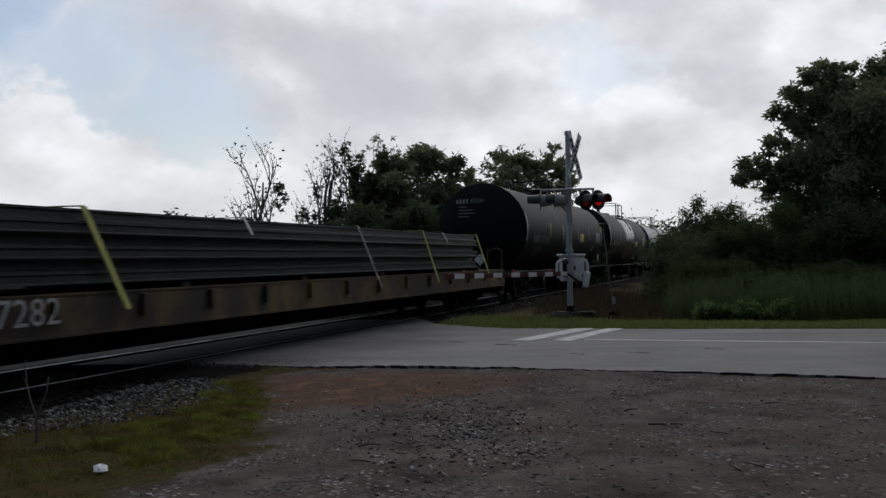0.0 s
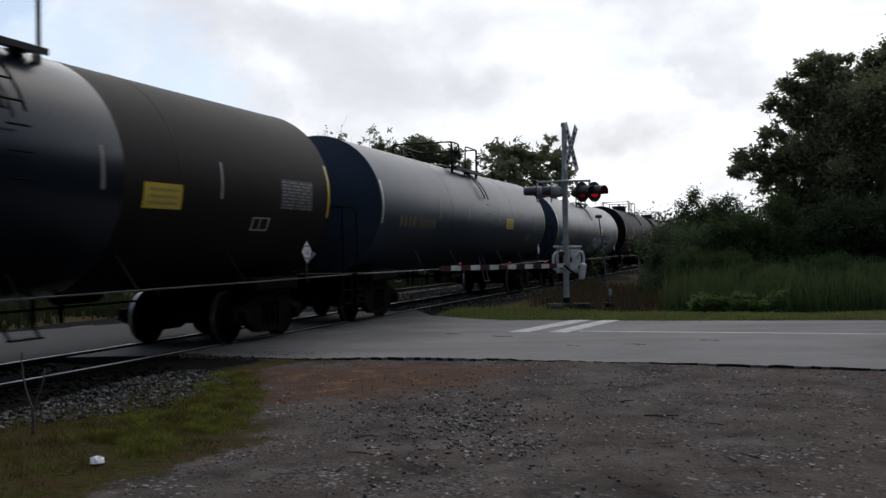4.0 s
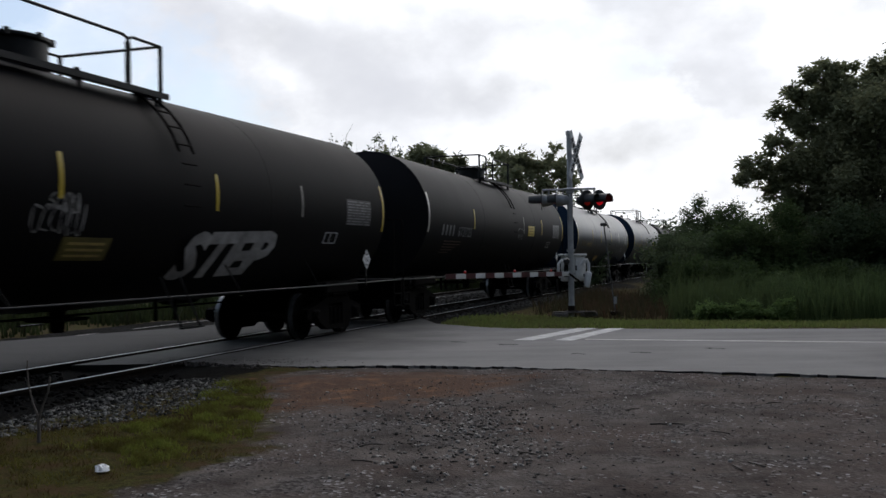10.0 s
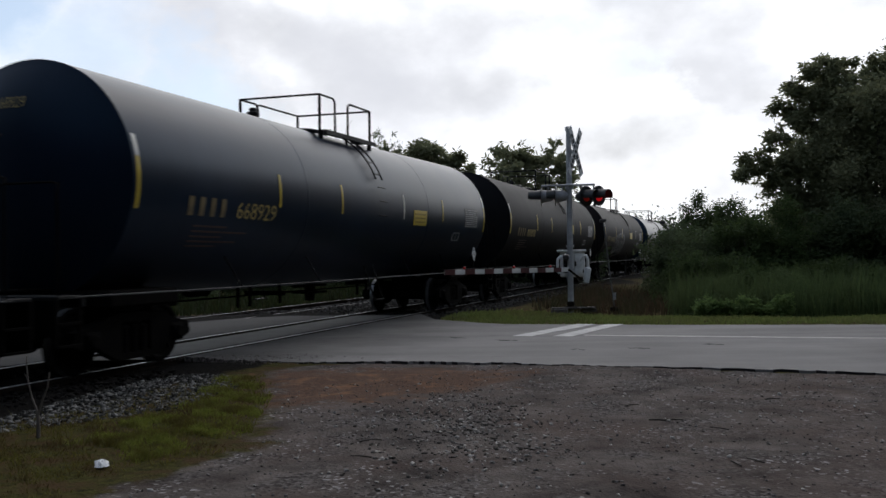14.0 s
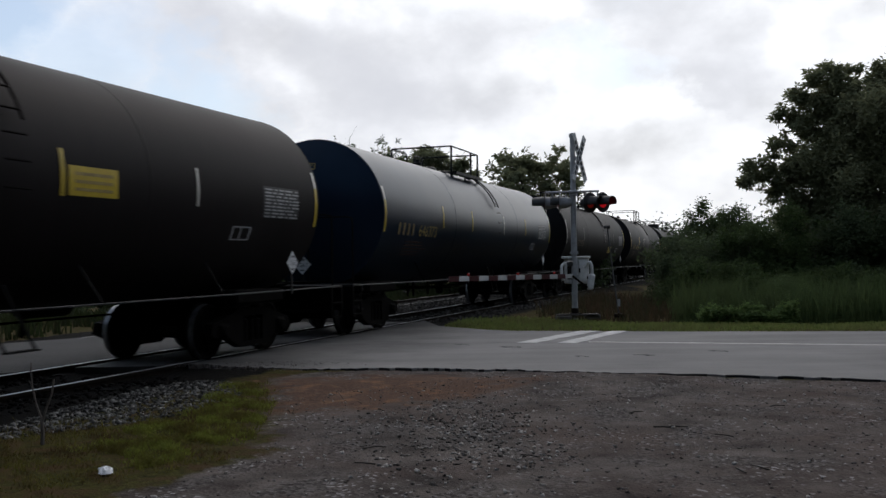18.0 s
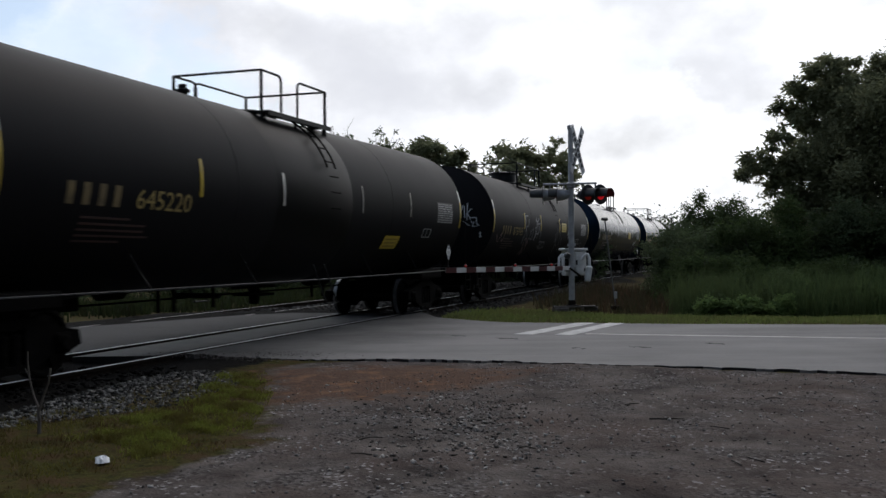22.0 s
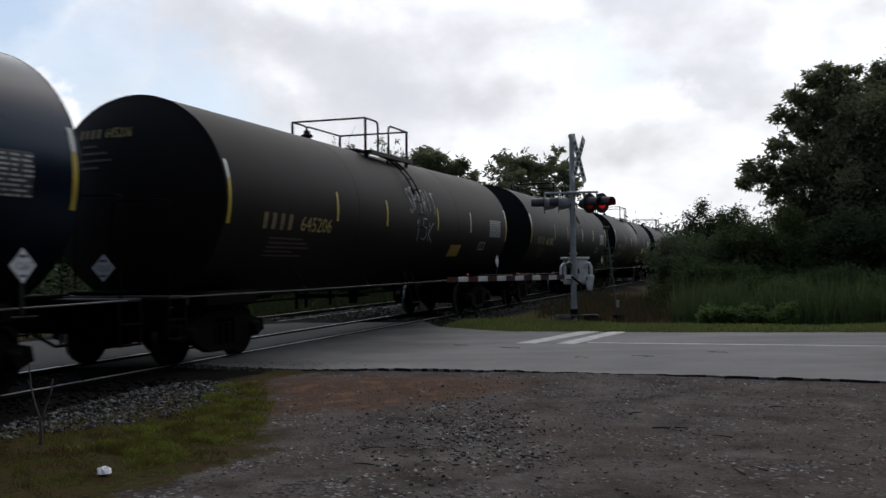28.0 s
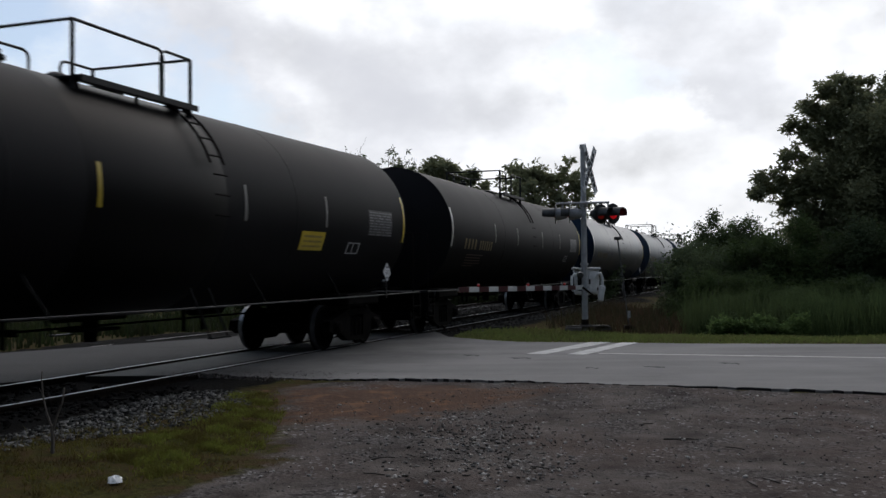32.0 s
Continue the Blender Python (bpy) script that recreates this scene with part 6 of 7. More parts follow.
def leafy(name, label, category, poly, count, top, size, mat, scale=0.8):
    """Leaves of weeds filling low uneven mounds over an outline, as one scatter."""
    poly = outline(poly)
    p = np.array(poly)
    q = rng.uniform(p.min(0), p.max(0), (count * 3, 2))
    q = q[inside(q[:, 0], q[:, 1], list(poly))][:count]
    x, y = q[:, 0] * scale, q[:, 1] * scale
    mound = 0.55 + 0.22 * np.sin(x * 1.9 + 0.6 * y) + 0.16 * np.sin(3.7 * x - 1.3 * y + 1) + 0.12 * np.sin(7.9 * x + 2.1 * y)
    mound *= np.clip(edge_distance(q[:, 0], q[:, 1], list(poly)) / 0.9, 0.12, 1)
    z = ground_height(q[:, 0], q[:, 1]) + top * SX * mound * rng.uniform(0, 1, len(q)) ** 0.45
    c = np.stack([q[:, 0], q[:, 1], z], 1)
    return tagged(new(name, quads(name, leaf_cards(c, size), mat)), label, category, kind="stuff")


def lumps_in(r, n, x, y, z, rad):
    return [(r.uniform(*x), r.uniform(*y), r.uniform(*z), r.uniform(*rad)) for _ in range(n)]


# tall tree mass on the far side of the road, thinning out towards the track
R_ = random.Random(21)
tree("maple_tree", "tall dark green leafy tree beside the road", (20.1, 35), 8.4, 31,
     [(-1.3, 0, 9.4, 0.6), (-0.5, 0, 10.2, 0.7), (0.2, 0, 11.0, 0.7), (1.6, 0, 11.0, 1.1), (-1.2, 0, 8.4, 1.1), (-0.2, 0, 9.2, 1.0), (1.0, 0, 9.7, 1.2), (2.6, 1, 10.4, 1.7), (3.4, 0, 9.4, 1.6), (3.8, 0, 11.0, 1.0), (0.4, 0, 8.8, 1.4), (1.8, 0, 8.8, 1.6), (-1.8, 0, 6.8, 1.9), (0.2, -1, 7.6, 2.3), (2.6, 0, 7.6, 2.6), (-1.2, -1, 4.6, 2.0), (1.6, -1, 4.6, 2.6), (3.8, -1, 3.6, 2.4)], 110000, (0.12, 0.25), LEAF_MAPLE, spread=0.7, reach=0.55)
tree("walnut_tree", "open-crowned dark leafy tree beside the road", (17.6, 36), 7.4, 33,
     [(-0.65, 0, 10.14, 0.5), (-1.35, 0, 9.40, 0.5), (0.35, 0, 10.55, 0.6), (1.05, 0, 10.45, 0.6), (-0.55, 0, 9.20, 0.7), (-2.05, 0, 8.67, 0.4), (-1.35, 0, 8.15, 0.7), (0.75, 0, 9.40, 1.0), (0.05, 0, 8.15, 1.0), (-2.05, 0, 7.31, 0.5), (-2.75, 0, 6.50, 0.4), (-3.45, 0, 6.10, 0.4), (-2.65, -0.3, 5.90, 0.5), (-3.85, -0.5, 5.60, 0.35), (-2.45, 0, 5.10, 0.6), (-1.35, 0, 6.20, 0.9), (0.25, 0, 6.40, 1.2), (-0.75, 0, 5.00, 1.1), (1.05, 0, 5.60, 1.5), (-1.95, 0, 4.20, 1.0), (0.45, 0, 3.60, 1.6)], 26000, (0.20, 0.38), LEAF_MAPLE, spread=0.7, reach=0.5, spray_=9)
tree("maple_tree", "large dark green leafy tree beside the road", (26, 35), 9, 35, lumps_in(R_, 34, (-3.6, 4), (-2, 2), (2.5, 9.8), (1.6, 2.3)), 90000, (0.14, 0.30), LEAF_MAPLE, spread=0.7, reach=0.55)
tree("maple_tree", "large dark green leafy tree beside the road", (33, 33), 9, 37, lumps_in(R_, 14, (-4, 4), (-2, 2), (3, 12), (1.8, 2.8)), 14000, (0.3, 0.5), LEAF_DARK)
# thicket between the track and the trees
for i, (x, y, w, h, n, seed) in enumerate(((11.6, 33, 2.2, 3.2, 9000, 41), (14.6, 32, 2.6, 3.7, 11000, 42), (18.0, 31.5, 2.6, 3.9, 11000, 43), (21.5, 31, 2.6, 4.2, 9000, 44), (15.6, 41, 3.4, 3.4, 9000, 45), (17.5, 43, 4.2, 5.3, 10000, 46), (14.4, 43, 2.0, 3.5, 7000, 40), (14.6, 38, 3.0, 3.4, 9000, 50), (24, 40, 5, 6.0, 6000, 47), (21.5, 55, 4.0, 5.2, 5000, 48))):
    rr = random.Random(seed)
    bush("thicket", "dense dark green thicket of shrubs", (x, y), [(rr.uniform(-w, w), rr.uniform(-1.2, 1.2), rr.uniform(0.4, h * 0.85), rr.uniform(0.6, 1.15)) for _ in range(26)], n * 4, (0.09, 0.19), LEAF_MID if i % 2 else LEAF_DARK, seed, group="thicket beyond the road")
for x, y, w, h, n, seed in ((9.6, 29.5, 1.2, 2.1, 6000, 51), (12.0, 27.0, 1.7, 1.9, 8000, 52), (15.2, 26.2, 1.7, 1.6, 8000, 53), (18.6, 26.0, 1.8, 1.9, 7000, 54), (11.9, 36.0, 1.5, 3.0, 4000, 55)):
    rr = random.Random(seed)
    bush("shrub", "leafy green roadside shrub", (x, y), [(rr.uniform(-w, w), rr.uniform(-0.8, 0.8), rr.uniform(0.2, h * 0.7), rr.uniform(0.35, 0.7)) for _ in range(20)], n * 3, (0.06, 0.125), LEAF_MID, seed, group="roadside shrubs")
bush("low_shrub", "low pale green leafy shrub in the verge", (8.6, 22.45), [(rx * 0.33 - 1.1, 0, 0.30 + 0.08 * math.sin(rx * 2.0), 0.34) for rx in range(8)], 9000, (0.06, 0.13), LEAF_PALE, 61)
leafy("leafy_weeds", "soft green leafy weeds beyond the verge", "weeds", [(6.9, 23.3), (13, 22.3), (24, 20.7), (26, 25), (14, 27.5), (8.4, 28.0)], 150000, 1.35, (0.045, 0.10), LEAF_WEED)
blades("tall_weeds", "tall green weeds beyond the verge", "weeds", [(6.6, 23.0), (13, 22.0), (24, 20.5), (26, 25), (14, 27.5), (8.0, 28.0)], 34000, (0.5, 1.75), (0.012, 0.028), LEAF_WEED, 0.55, 1.1, 0.6)
blades("dry_weeds", "dry brown weeds beside the track", "weeds", [(2.4, 23.6), (6.8, 22.6), (8.4, 27), (9.4, 34), (6.5, 36), (3.4, 27)], 6500, (0.2, 0.75), (0.015, 0.035), LEAF_BROWN, 0.7, 1.9, 0.9)
blades("verge_grass", "mown green grass along the road", "grass", [(-0.1, 20.4), (1.2, 18.95), (3, 18.65), (16, 16.55), (30, 13.6), (30, 18), (20, 20.6), (6, 23.2), (0.6, 23.4)], 40000, (0.05, 0.15), (0.015, 0.035), GRASS_M, 0.7)
blades("lot_grass", "short worn grass beside the gravel lot", "grass", GRASS_LEFT, 80000, (0.016, 0.07), (0.005, 0.012), GRASS_D, 1.3, 4.3, 0.4)
blades("lot_grass_green", "greener tufts of short grass", "grass", [(-3.2, 11.3), (-2.6, 11.1), (-2.1, 9.6), (-1.85, 7.5), (-2.6, 6.6), (-3.6, 7.3), (-3.1, 9.2)], 60000, (0.016, 0.085), (0.005, 0.012), GRASS_L, 1.3, 5.3, 0.45)
blades("trackside_weeds", "sparse dry weeds among the ballast", "weeds", beside((1, 2.6), (5.2, 2.7), (8.4, 3.8), (6.5, 4.6), (1, 4.2)), 1300, (0.04, 0.18), (0.005, 0.012), GRASS_D, 0.8, 2.0)
blades("far_grass", "rough grass beyond the siding", "grass", beside((-10, -9.2), (12.6, -6.2), (20, -6.2), (60, -6.4), (60, -12), (-10, -14)), 52000, (0.15, 0.75), (0.03, 0.07), ROUGH, 0.6, 0.9)

def open_crown(seed, n, half, low, top, rad):
    """Separate leaf clusters under a rounded outline, most of them near its edge."""
    r = random.Random(seed)
    out = []
    for k in range(n):
        a = math.pi * (k + r.uniform(0.1, 0.9)) / n
        t = 1 - 0.75 * r.random() ** 2
        out.append((half * math.cos(a) * t, r.uniform(-1, 1), low + (top - low) * math.sin(a) ** 0.7 * t * r.uniform(0.85, 1.03), r.uniform(*rad)))
    return out


# trees beyond the tracks
tree("walnut_tree", "leafy tree with an open ragged crown beyond the tracks", (5.6, 52), 7.0, 71, open_crown(5, 40, 3.2, 5.4, 9.6, (0.35, 0.6)) + [(-1.2, 0, 7.6, 0.5), (0.4, 0, 7.4, 0.5), (1.4, 0, 7.0, 0.5), (0.2, 0, 6.2, 0.8), (-1.2, 0, 5.6, 0.9), (1.6, 0, 5.4, 0.9), (0.2, 0, 4.4, 1.5), (-1.4, 0, 3.6, 1.6), (1.6, 0, 3.6, 1.6)], 9000, (0.28, 0.55), LEAF_MAPLE, spray_=10)
tree("walnut_tree", "leafy tree with a ragged crown beyond the tracks", (-1.4, 53), 7.0, 73, open_crown(8, 44, 4.4, 5.0, 9.4, (0.4, 0.7)) + [(-0.4, 0, 5.4, 1.9), (3.4, 0, 6.4, 0.7), (4.0, 0, 5.6, 0.9), (-3.9, 0, 7.0, 0.8), (-2.2, 0, 6.4, 1.3), (1.6, 0, 6.6, 1.2), (1.8, 0, 4.2, 1.6), (-2.6, 0, 4.2, 1.9), (0.0, 0, 2.8, 2.0)], 24000, (0.26, 0.5), LEAF_MAPLE, spray_=9)
tree("ash_tree", "thin-leaved young tree beyond the tracks", (-5.9, 52), 7.6, 75, [(-0.5, 0, 9.3, 0.3), (0.3, 0, 8.8, 0.3), (0.0, 0, 7.9, 0.5), (2.2, 0, 9.0, 0.35), (2.4, 0, 8.0, 0.6), (1.2, 0, 7.4, 0.6), (0.7, 0, 6.4, 0.9), (-0.8, 0, 5.4, 1.1), (0.3, 0, 4.0, 1.5)], 6000, (0.2, 0.4), LEAF_DARK, spread=0.5, levels=3, spray_=9)
tree("half_bare_tree", "half-bare tree with thin grey branches beyond the tracks", (-8.3, 51), 7.0, 77, [(0.3, 0, 6.5, 0.4), (-0.6, 0, 5.2, 0.6), (0.6, 0, 4.6, 0.9), (-1.0, 0, 3.8, 1.2)], 1900, (0.14, 0.32), LEAF_DARK, spread=0.5, levels=3, bark=BARE_WOOD, start=0.12, taper=0.52, up=1.0)
tree("half_bare_tree", "half-bare spreading tree with few leaves beyond the tracks", (-11.7, 50), 7.2, 80, [(1.4, 0, 6.6, 0.6), (1.7, 0, 5.8, 0.5), (-0.9, 0, 4.6, 0.5), (0.3, 0, 4.2, 0.7), (0, 0, 3.2, 1.2)], 1700, (0.14, 0.32), LEAF_DARK, spread=0.62, levels=3, bark=BARE_WOOD, start=0.10, taper=0.54, up=0.9)
for x, y, w, h, n, seed in ((-8.5, 48, 4.0, 3.0, 6000, 81), (-1, 47, 4.0, 4.8, 8000, 82), (5.5, 47, 3.2, 4.6, 7000, 83), (-11.5, 47, 2.2, 2.2, 2500, 84), (6.0, 58, 3, 5.0, 5000, 85), (-15.8, 49, 2.4, 4.6, 5500, 86), (-19.5, 50, 2.6, 4.6, 5500, 87), (-23.6, 50, 2.2, 4.2, 4500, 88), (-27.5, 49, 2.4, 3.2, 4500, 89)):
    rr = random.Random(seed)
    bush("thicket", "dark overgrown thicket beyond the tracks", (x, y), [(rr.uniform(-w, w), rr.uniform(-1.5, 1.5), rr.uniform(0.5, h * 0.85), rr.uniform(0.8, 1.4)) for _ in range(24)], n * 3, (0.18, 0.40), LEAF_DARK, seed, group="thicket beyond the tracks")


for i in range(7):
    rr = random.Random(90 + i)
    q = beside((2 + i * 6.5, -13 - rr.uniform(0, 2)))[0]
    bush("hedge_shrub", "dark low shrub beyond the tracks", q, [(rr.uniform(-2.6, 2.6), rr.uniform(-0.8, 0.8), rr.uniform(0.3, 1.5), rr.uniform(0.6, 1.0)) for _ in range(16)], 6000, (0.14, 0.30), LEAF_DARK, 90 + i, group="shrubs beyond the tracks")


def far_woods():
    """Woods on the horizon all round, joined as one scatter."""
    v = []
    g = Geo()
    r = np.random.default_rng(5)
    for k in range(190):
        a = 2 * math.pi * k / 190 + r.uniform(-0.01, 0.01)
        ahead = math.cos(a) > 0.25
        d, h = (r.uniform(160, 200), r.uniform(4.4, 6.8)) if ahead else (r.uniform(24, 34), r.uniform(15, 21))
        n = 420 if ahead else 900
        if ahead and math.sin(a) > 0.57:
            d, h, n = r.uniform(42, 52), r.uniform(11, 15), 900
        if ahead and 0.14 < math.sin(a) < 0.42:
            d, h, n = r.uniform(150, 175), r.uniform(6.5, 8.5), 1500
        if ahead and -0.75 < math.sin(a) < -0.16:
            h *= 0.35
        x, y = d * math.sin(a), d * math.cos(a)
        c = r.normal(size=(n, 3)) * np.array([2.6, 2.6, h * 0.24]) + np.array([x, y, h * 0.52])
        v.append(leaf_cards(c[c[:, 2] > 0], (0.6, 1.3) if n < 1500 else (0.35, 0.8)))
    tagged(new("far_woods", quads("far_woods", np.concatenate(v), LEAF_DARK)), "dark woods along the horizon", "woods", kind="stuff")


far_woods()


# ---- the crossing signal and gate ----
GALV = plain("weathered_galvanised_steel", (0.26, 0.26, 0.26), (0.40, 0.40, 0.40), 6, 0.6, 0.1)
SIGN_WHITE = plain("weathered_white_sign", (0.66, 0.66, 0.65), (0.48, 0.48, 0.47), 6, 0.5)
SIGN_BLACK = plain("black_sign_print", (0.02, 0.02, 0.02), (0.05, 0.05, 0.05), 8, 0.6)
BOX_GREY = plain("pale_grey_gate_housing", (0.62, 0.62, 0.61), (0.44, 0.44, 0.43), 5, 0.5)
GATE_RED = plain("gate_arm_red", (0.075, 0.012, 0.014), (0.040, 0.009, 0.010), 5, 0.5)
GATE_WHITE = plain("gate_arm_white", (0.62, 0.61, 0.58), (0.48, 0.47, 0.45), 5, 0.5)
LAMP_BLACK = plain("black_lamp_housing", (0.012, 0.012, 0.012), (0.03, 0.03, 0.03), 8, 0.5)
LAMP_GREY = plain("weathered_grey_lamp_back", (0.30, 0.30, 0.31), (0.16, 0.16, 0.165), 5, 0.5)
RED_LIT = Mat("lit_red_lens", 0.3).color((0.4, 0.01, 0.01)).emit((1.0, 0.015, 0.03), 0.24).m
RED_SOFT = Mat("dim_red_lens", 0.3).color((0.3, 0.01, 0.01)).emit((1.0, 0.05, 0.03), 0.04).m
POST = Matrix.Translation((3.74 * SX, 22.75 * SY, -0.05)) @ Matrix.Scale(SX, 4)


def crossing_signal():
    ob = thing("crossing_signal", "grey crossing signal mast with crossbuck and red lamps", "crossing signal", POST)
    part("mast", Geo().lathe([(0.0, 0.088), (5.36, 0.078)], 16, "z"), GALV, ob)
    part("mast_cap", Geo().lathe([(5.30, 0.078), (5.30, 0.10), (5.40, 0.10), (5.42, 0.07), (5.42, 0.0)], 16, "z"), GALV, ob)
    part("base", Geo().box((0, 0, 0.16), (0.34, 0.34, 0.06), cut=0.015).lathe([(0.19, 0.11), (0.30, 0.11), (0.34, 0.08)], 14, "z"), RAIL_SIDE, ob, "dark rusty base flange")
    # crossbuck boards facing along the road, seen slantwise, with a dark printed band along each
    m = Euler((0, 0, radians(58))).to_matrix()
    for k, a in enumerate((58, -58)):
        turn = m @ Euler((0, radians(a), 0)).to_matrix()
        b = part("crossbuck_board", Geo().box((0, 0, 0), (1.56, 0.02, 0.22), turn, 0.004), SIGN_WHITE, ob, "white crossbuck board", Matrix.Translation(Vector((0.19 - 0.02 * k, -0.06 - 0.02 * k, 4.68))))
        g = Geo()
        for i in range(7):
            g.box(turn @ Vector((-0.51 + i * 0.17, -0.013, 0)), (0.12, 0.006, 0.12), turn)
        part("sign_print", g, SIGN_BLACK, b, "dark lettering blocks")
        g = Geo()
        for e in (-0.11, 0.11):
            g.box(turn @ Vector((0, -0.0115, e)), (1.56, 0.005, 0.012), turn)
        part("board_edge", g, SIGN_BLACK, b, "dark edge line")
    part("board_bracket", Geo().box((0.09, -0.03, 4.68), (0.24, 0.06, 0.12), m, 0.01), GALV, ob)
    # lamp arms, with a junction box in the middle
    part("lamp_bar", Geo().rod((-0.80, 0.05, 3.70), (0.70, -0.30, 3.70), 0.032, 8), GALV, ob)
    part("junction_box", Geo().lathe([(3.58, 0.09), (3.60, 0.125), (3.74, 0.125), (3.76, 0.09)], 14, "z"), GALV, ob)
    for x, y, z, yaw, lit, facing in ((0.36, -0.24, 3.37, 38, RED_SOFT, True), (0.70, -0.32, 3.37, 38, RED_LIT, True), (-0.26, 0.02, 3.40, 258, None, False), (-0.66, 0.10, 3.40, 258, None, False)):
        at = Matrix.Translation(Vector((x, y, z))) @ Euler((0, 0, radians(yaw))).to_matrix().to_4x4() @ Matrix.Scale(1.14, 4)
        lamp = part("lamp", Geo().lathe([(0.20, 0.0), (0.20, 0.07), (0.14, 0.12), (-0.02, 0.155), (-0.12, 0.16)], 26, "y"), LAMP_BLACK if facing else LAMP_GREY, ob, "black round lamp housing" if facing else "pale grey conical lamp housing", at)
        part("backing_disc", Geo().lathe([(-0.11, 0.15), (-0.11, 0.255), (-0.125, 0.255), (-0.125, 0.14)], 28, "y"), LAMP_BLACK, lamp, "black round backing disc")
        part("visor", Geo().lathe([(-0.125, 0.165), (-0.46, 0.145), (-0.46, 0.138), (-0.125, 0.155)], 20, "y", (0, 0, 0), -25, 205), LAMP_BLACK, lamp)
        part("lens", Geo().lathe([(-0.128, 0.14), (-0.155, 0.09), (-0.165, 0.0)], 20, "y"), lit or RED_SOFT, lamp, "red lens")
        part("lamp_bracket", Geo().rod((0, 0.05, 0.1), (0, 0.05, 0.30), 0.022), GALV, lamp)
    return ob


def crossing_gate():
    ob = thing("crossing_gate", "lowered red and white crossing gate on a grey drive box", "crossing gate", POST)
    turn = Euler((0, 0, radians(20)))
    part("drive_box", Geo().box((0.10, 0.26, 1.40), (0.68, 0.32, 0.74), turn, 0.03), BOX_GREY, ob, "pale grey gate drive housing")
    part("box_lid", Geo().box((0.08, 0.25, 1.80), (0.76, 0.40, 0.07), turn, 0.015), BOX_GREY, ob, "overhanging pale lid")
    part("box_door", Geo().box((0.26, 0.135, 1.40), (0.26, 0.03, 0.60), turn, 0.008), BOX_GREY, ob)
    # the recess's dark is a black plate; the housing behind it is solid
    part("box_recess", Geo().box((-0.11, 0.015, 1.42), (0.20, 0.025, 0.52), turn, 0.006), STEEL_BLACK, ob, "black plate painting the dark of the housing's recess")
    part("box_latch", Geo().box((0.16, 0.08, 1.42), (0.04, 0.03, 0.14), turn), STEEL_BLACK, ob)
    part("hinge", Geo().box((0.40, 0.17, 1.60), (0.03, 0.04, 0.09), turn).box((0.40, 0.17, 1.20), (0.03, 0.04, 0.09), turn), STEEL_BLACK, ob)
    part("crank_hub", Geo().lathe([(-0.46, 0.0), (-0.46, 0.06), (-0.38, 0.10), (-0.36, 0.10)], 14, "y", (-0.17, 0, 1.62)), LAMP_BLACK, ob)
    part("clamp", Geo().lathe([(1.22, 0.1), (1.22, 0.12), (1.29, 0.12), (1.29, 0.1)], 14, "z").lathe([(1.90, 0.09), (1.90, 0.12), (1.97, 0.12), (1.97, 0.09)], 14, "z"), GALV, ob)
    part("counterweight_arm", Geo().tube([(0.30, -0.02, 1.50), (0.38, -0.06, 1.64), (0.45, -0.06, 1.66), (0.50, -0.05, 1.54), (0.51, -0.05, 1.20)], 0.045, 8), BOX_GREY, ob)
    part("counterweight", Geo().box((0.47, -0.05, 1.08), (0.17, 0.26, 0.48), Euler((0, radians(10), 0)), 0.04), BOX_GREY, ob)
    part("arm_link", Geo().box((0.1, -0.40, 1.10), (0.55, 0.05, 0.06), Euler((0, radians(38), 0)), 0.01), RAIL_SIDE, ob, "dark rusty link below the box")
    part("arm_pivot", Geo().tube([(-0.36, -0.30, 1.14), (-0.41, -0.30, 1.30), (-0.40, -0.28, 1.55), (-0.33, -0.24, 1.63), (-0.18, -0.10, 1.62)], 0.04, 8), BOX_GREY, ob)
    root, tip = Vector((-0.10, -0.34, 1.26)), Vector((-3.68, -3.65 * SY / SX, 1.30))
    d = (tip - root)
    n = 13
    q = d.to_track_quat("X", "Z").to_matrix()
    arm = part("gate_arm", Geo().box(root + d * 0.5, (d.length, 0.03, 0.125), q, 0.004), GATE_WHITE, ob, "white gate arm with red bands")
    for i in range(n):
        if i % 2 == 0:
            part("red_band", Geo().box(tip - d * ((i + 0.5) / (n + 1)), (d.length / (n + 1), 0.036, 0.13), q), GATE_RED, arm)
    for t in (0.14, 0.52, 0.83):
        p = tip - d * t
        l = part("gate_lamp", Geo().box(p + Vector((0, 0, 0.10)), (0.07, 0.07, 0.09), q, 0.02), LAMP_BLACK, arm, "small red gate lamp")
        part("gate_lens", Geo().lathe([(-0.04, 0.035), (-0.055, 0.02), (-0.06, 0)], 10, "y", tuple(p + Vector((0.0, 0, 0.10)))), RED_SOFT, l)
    return ob


crossing_signal()
crossing_gate()
g = Geo()
for x, y in ((-0.36, -0.15), (0.52, 0.10)):
    g.box((x, y, 0.06), (0.42, 0.3, 0.12), Euler((0, 0, 0.2)), 0.02)
g.box((0.06, -0.1, 0.14), (1.25, 0.16, 0.05), Euler((0, 0, 0.1)), 0.01)
thing("footing", "low weathered footing at the signal's base", "footing", POST, geo=g, mat=plain("weathered_footing", (0.055, 0.047, 0.041), (0.12, 0.105, 0.092), 7, 0.9))
mk = thing("marker_post", "thin leaning grey marker post", "post", Matrix.Translation((5.3 * SX, 24.0 * SY, -0.1)) @ Matrix.Scale(SX, 4))
part("pole", Geo().tube([(0.0, 0, 0), (-0.08, 0, 0.6), (-0.32, 0.02, 2.75)], 0.022, 7), WORN_RAIL, mk)
part("cap", Geo().box((-0.33, 0.02, 2.78), (0.2, 0.12, 0.1), cut=0.02), LAMP_BLACK, mk)
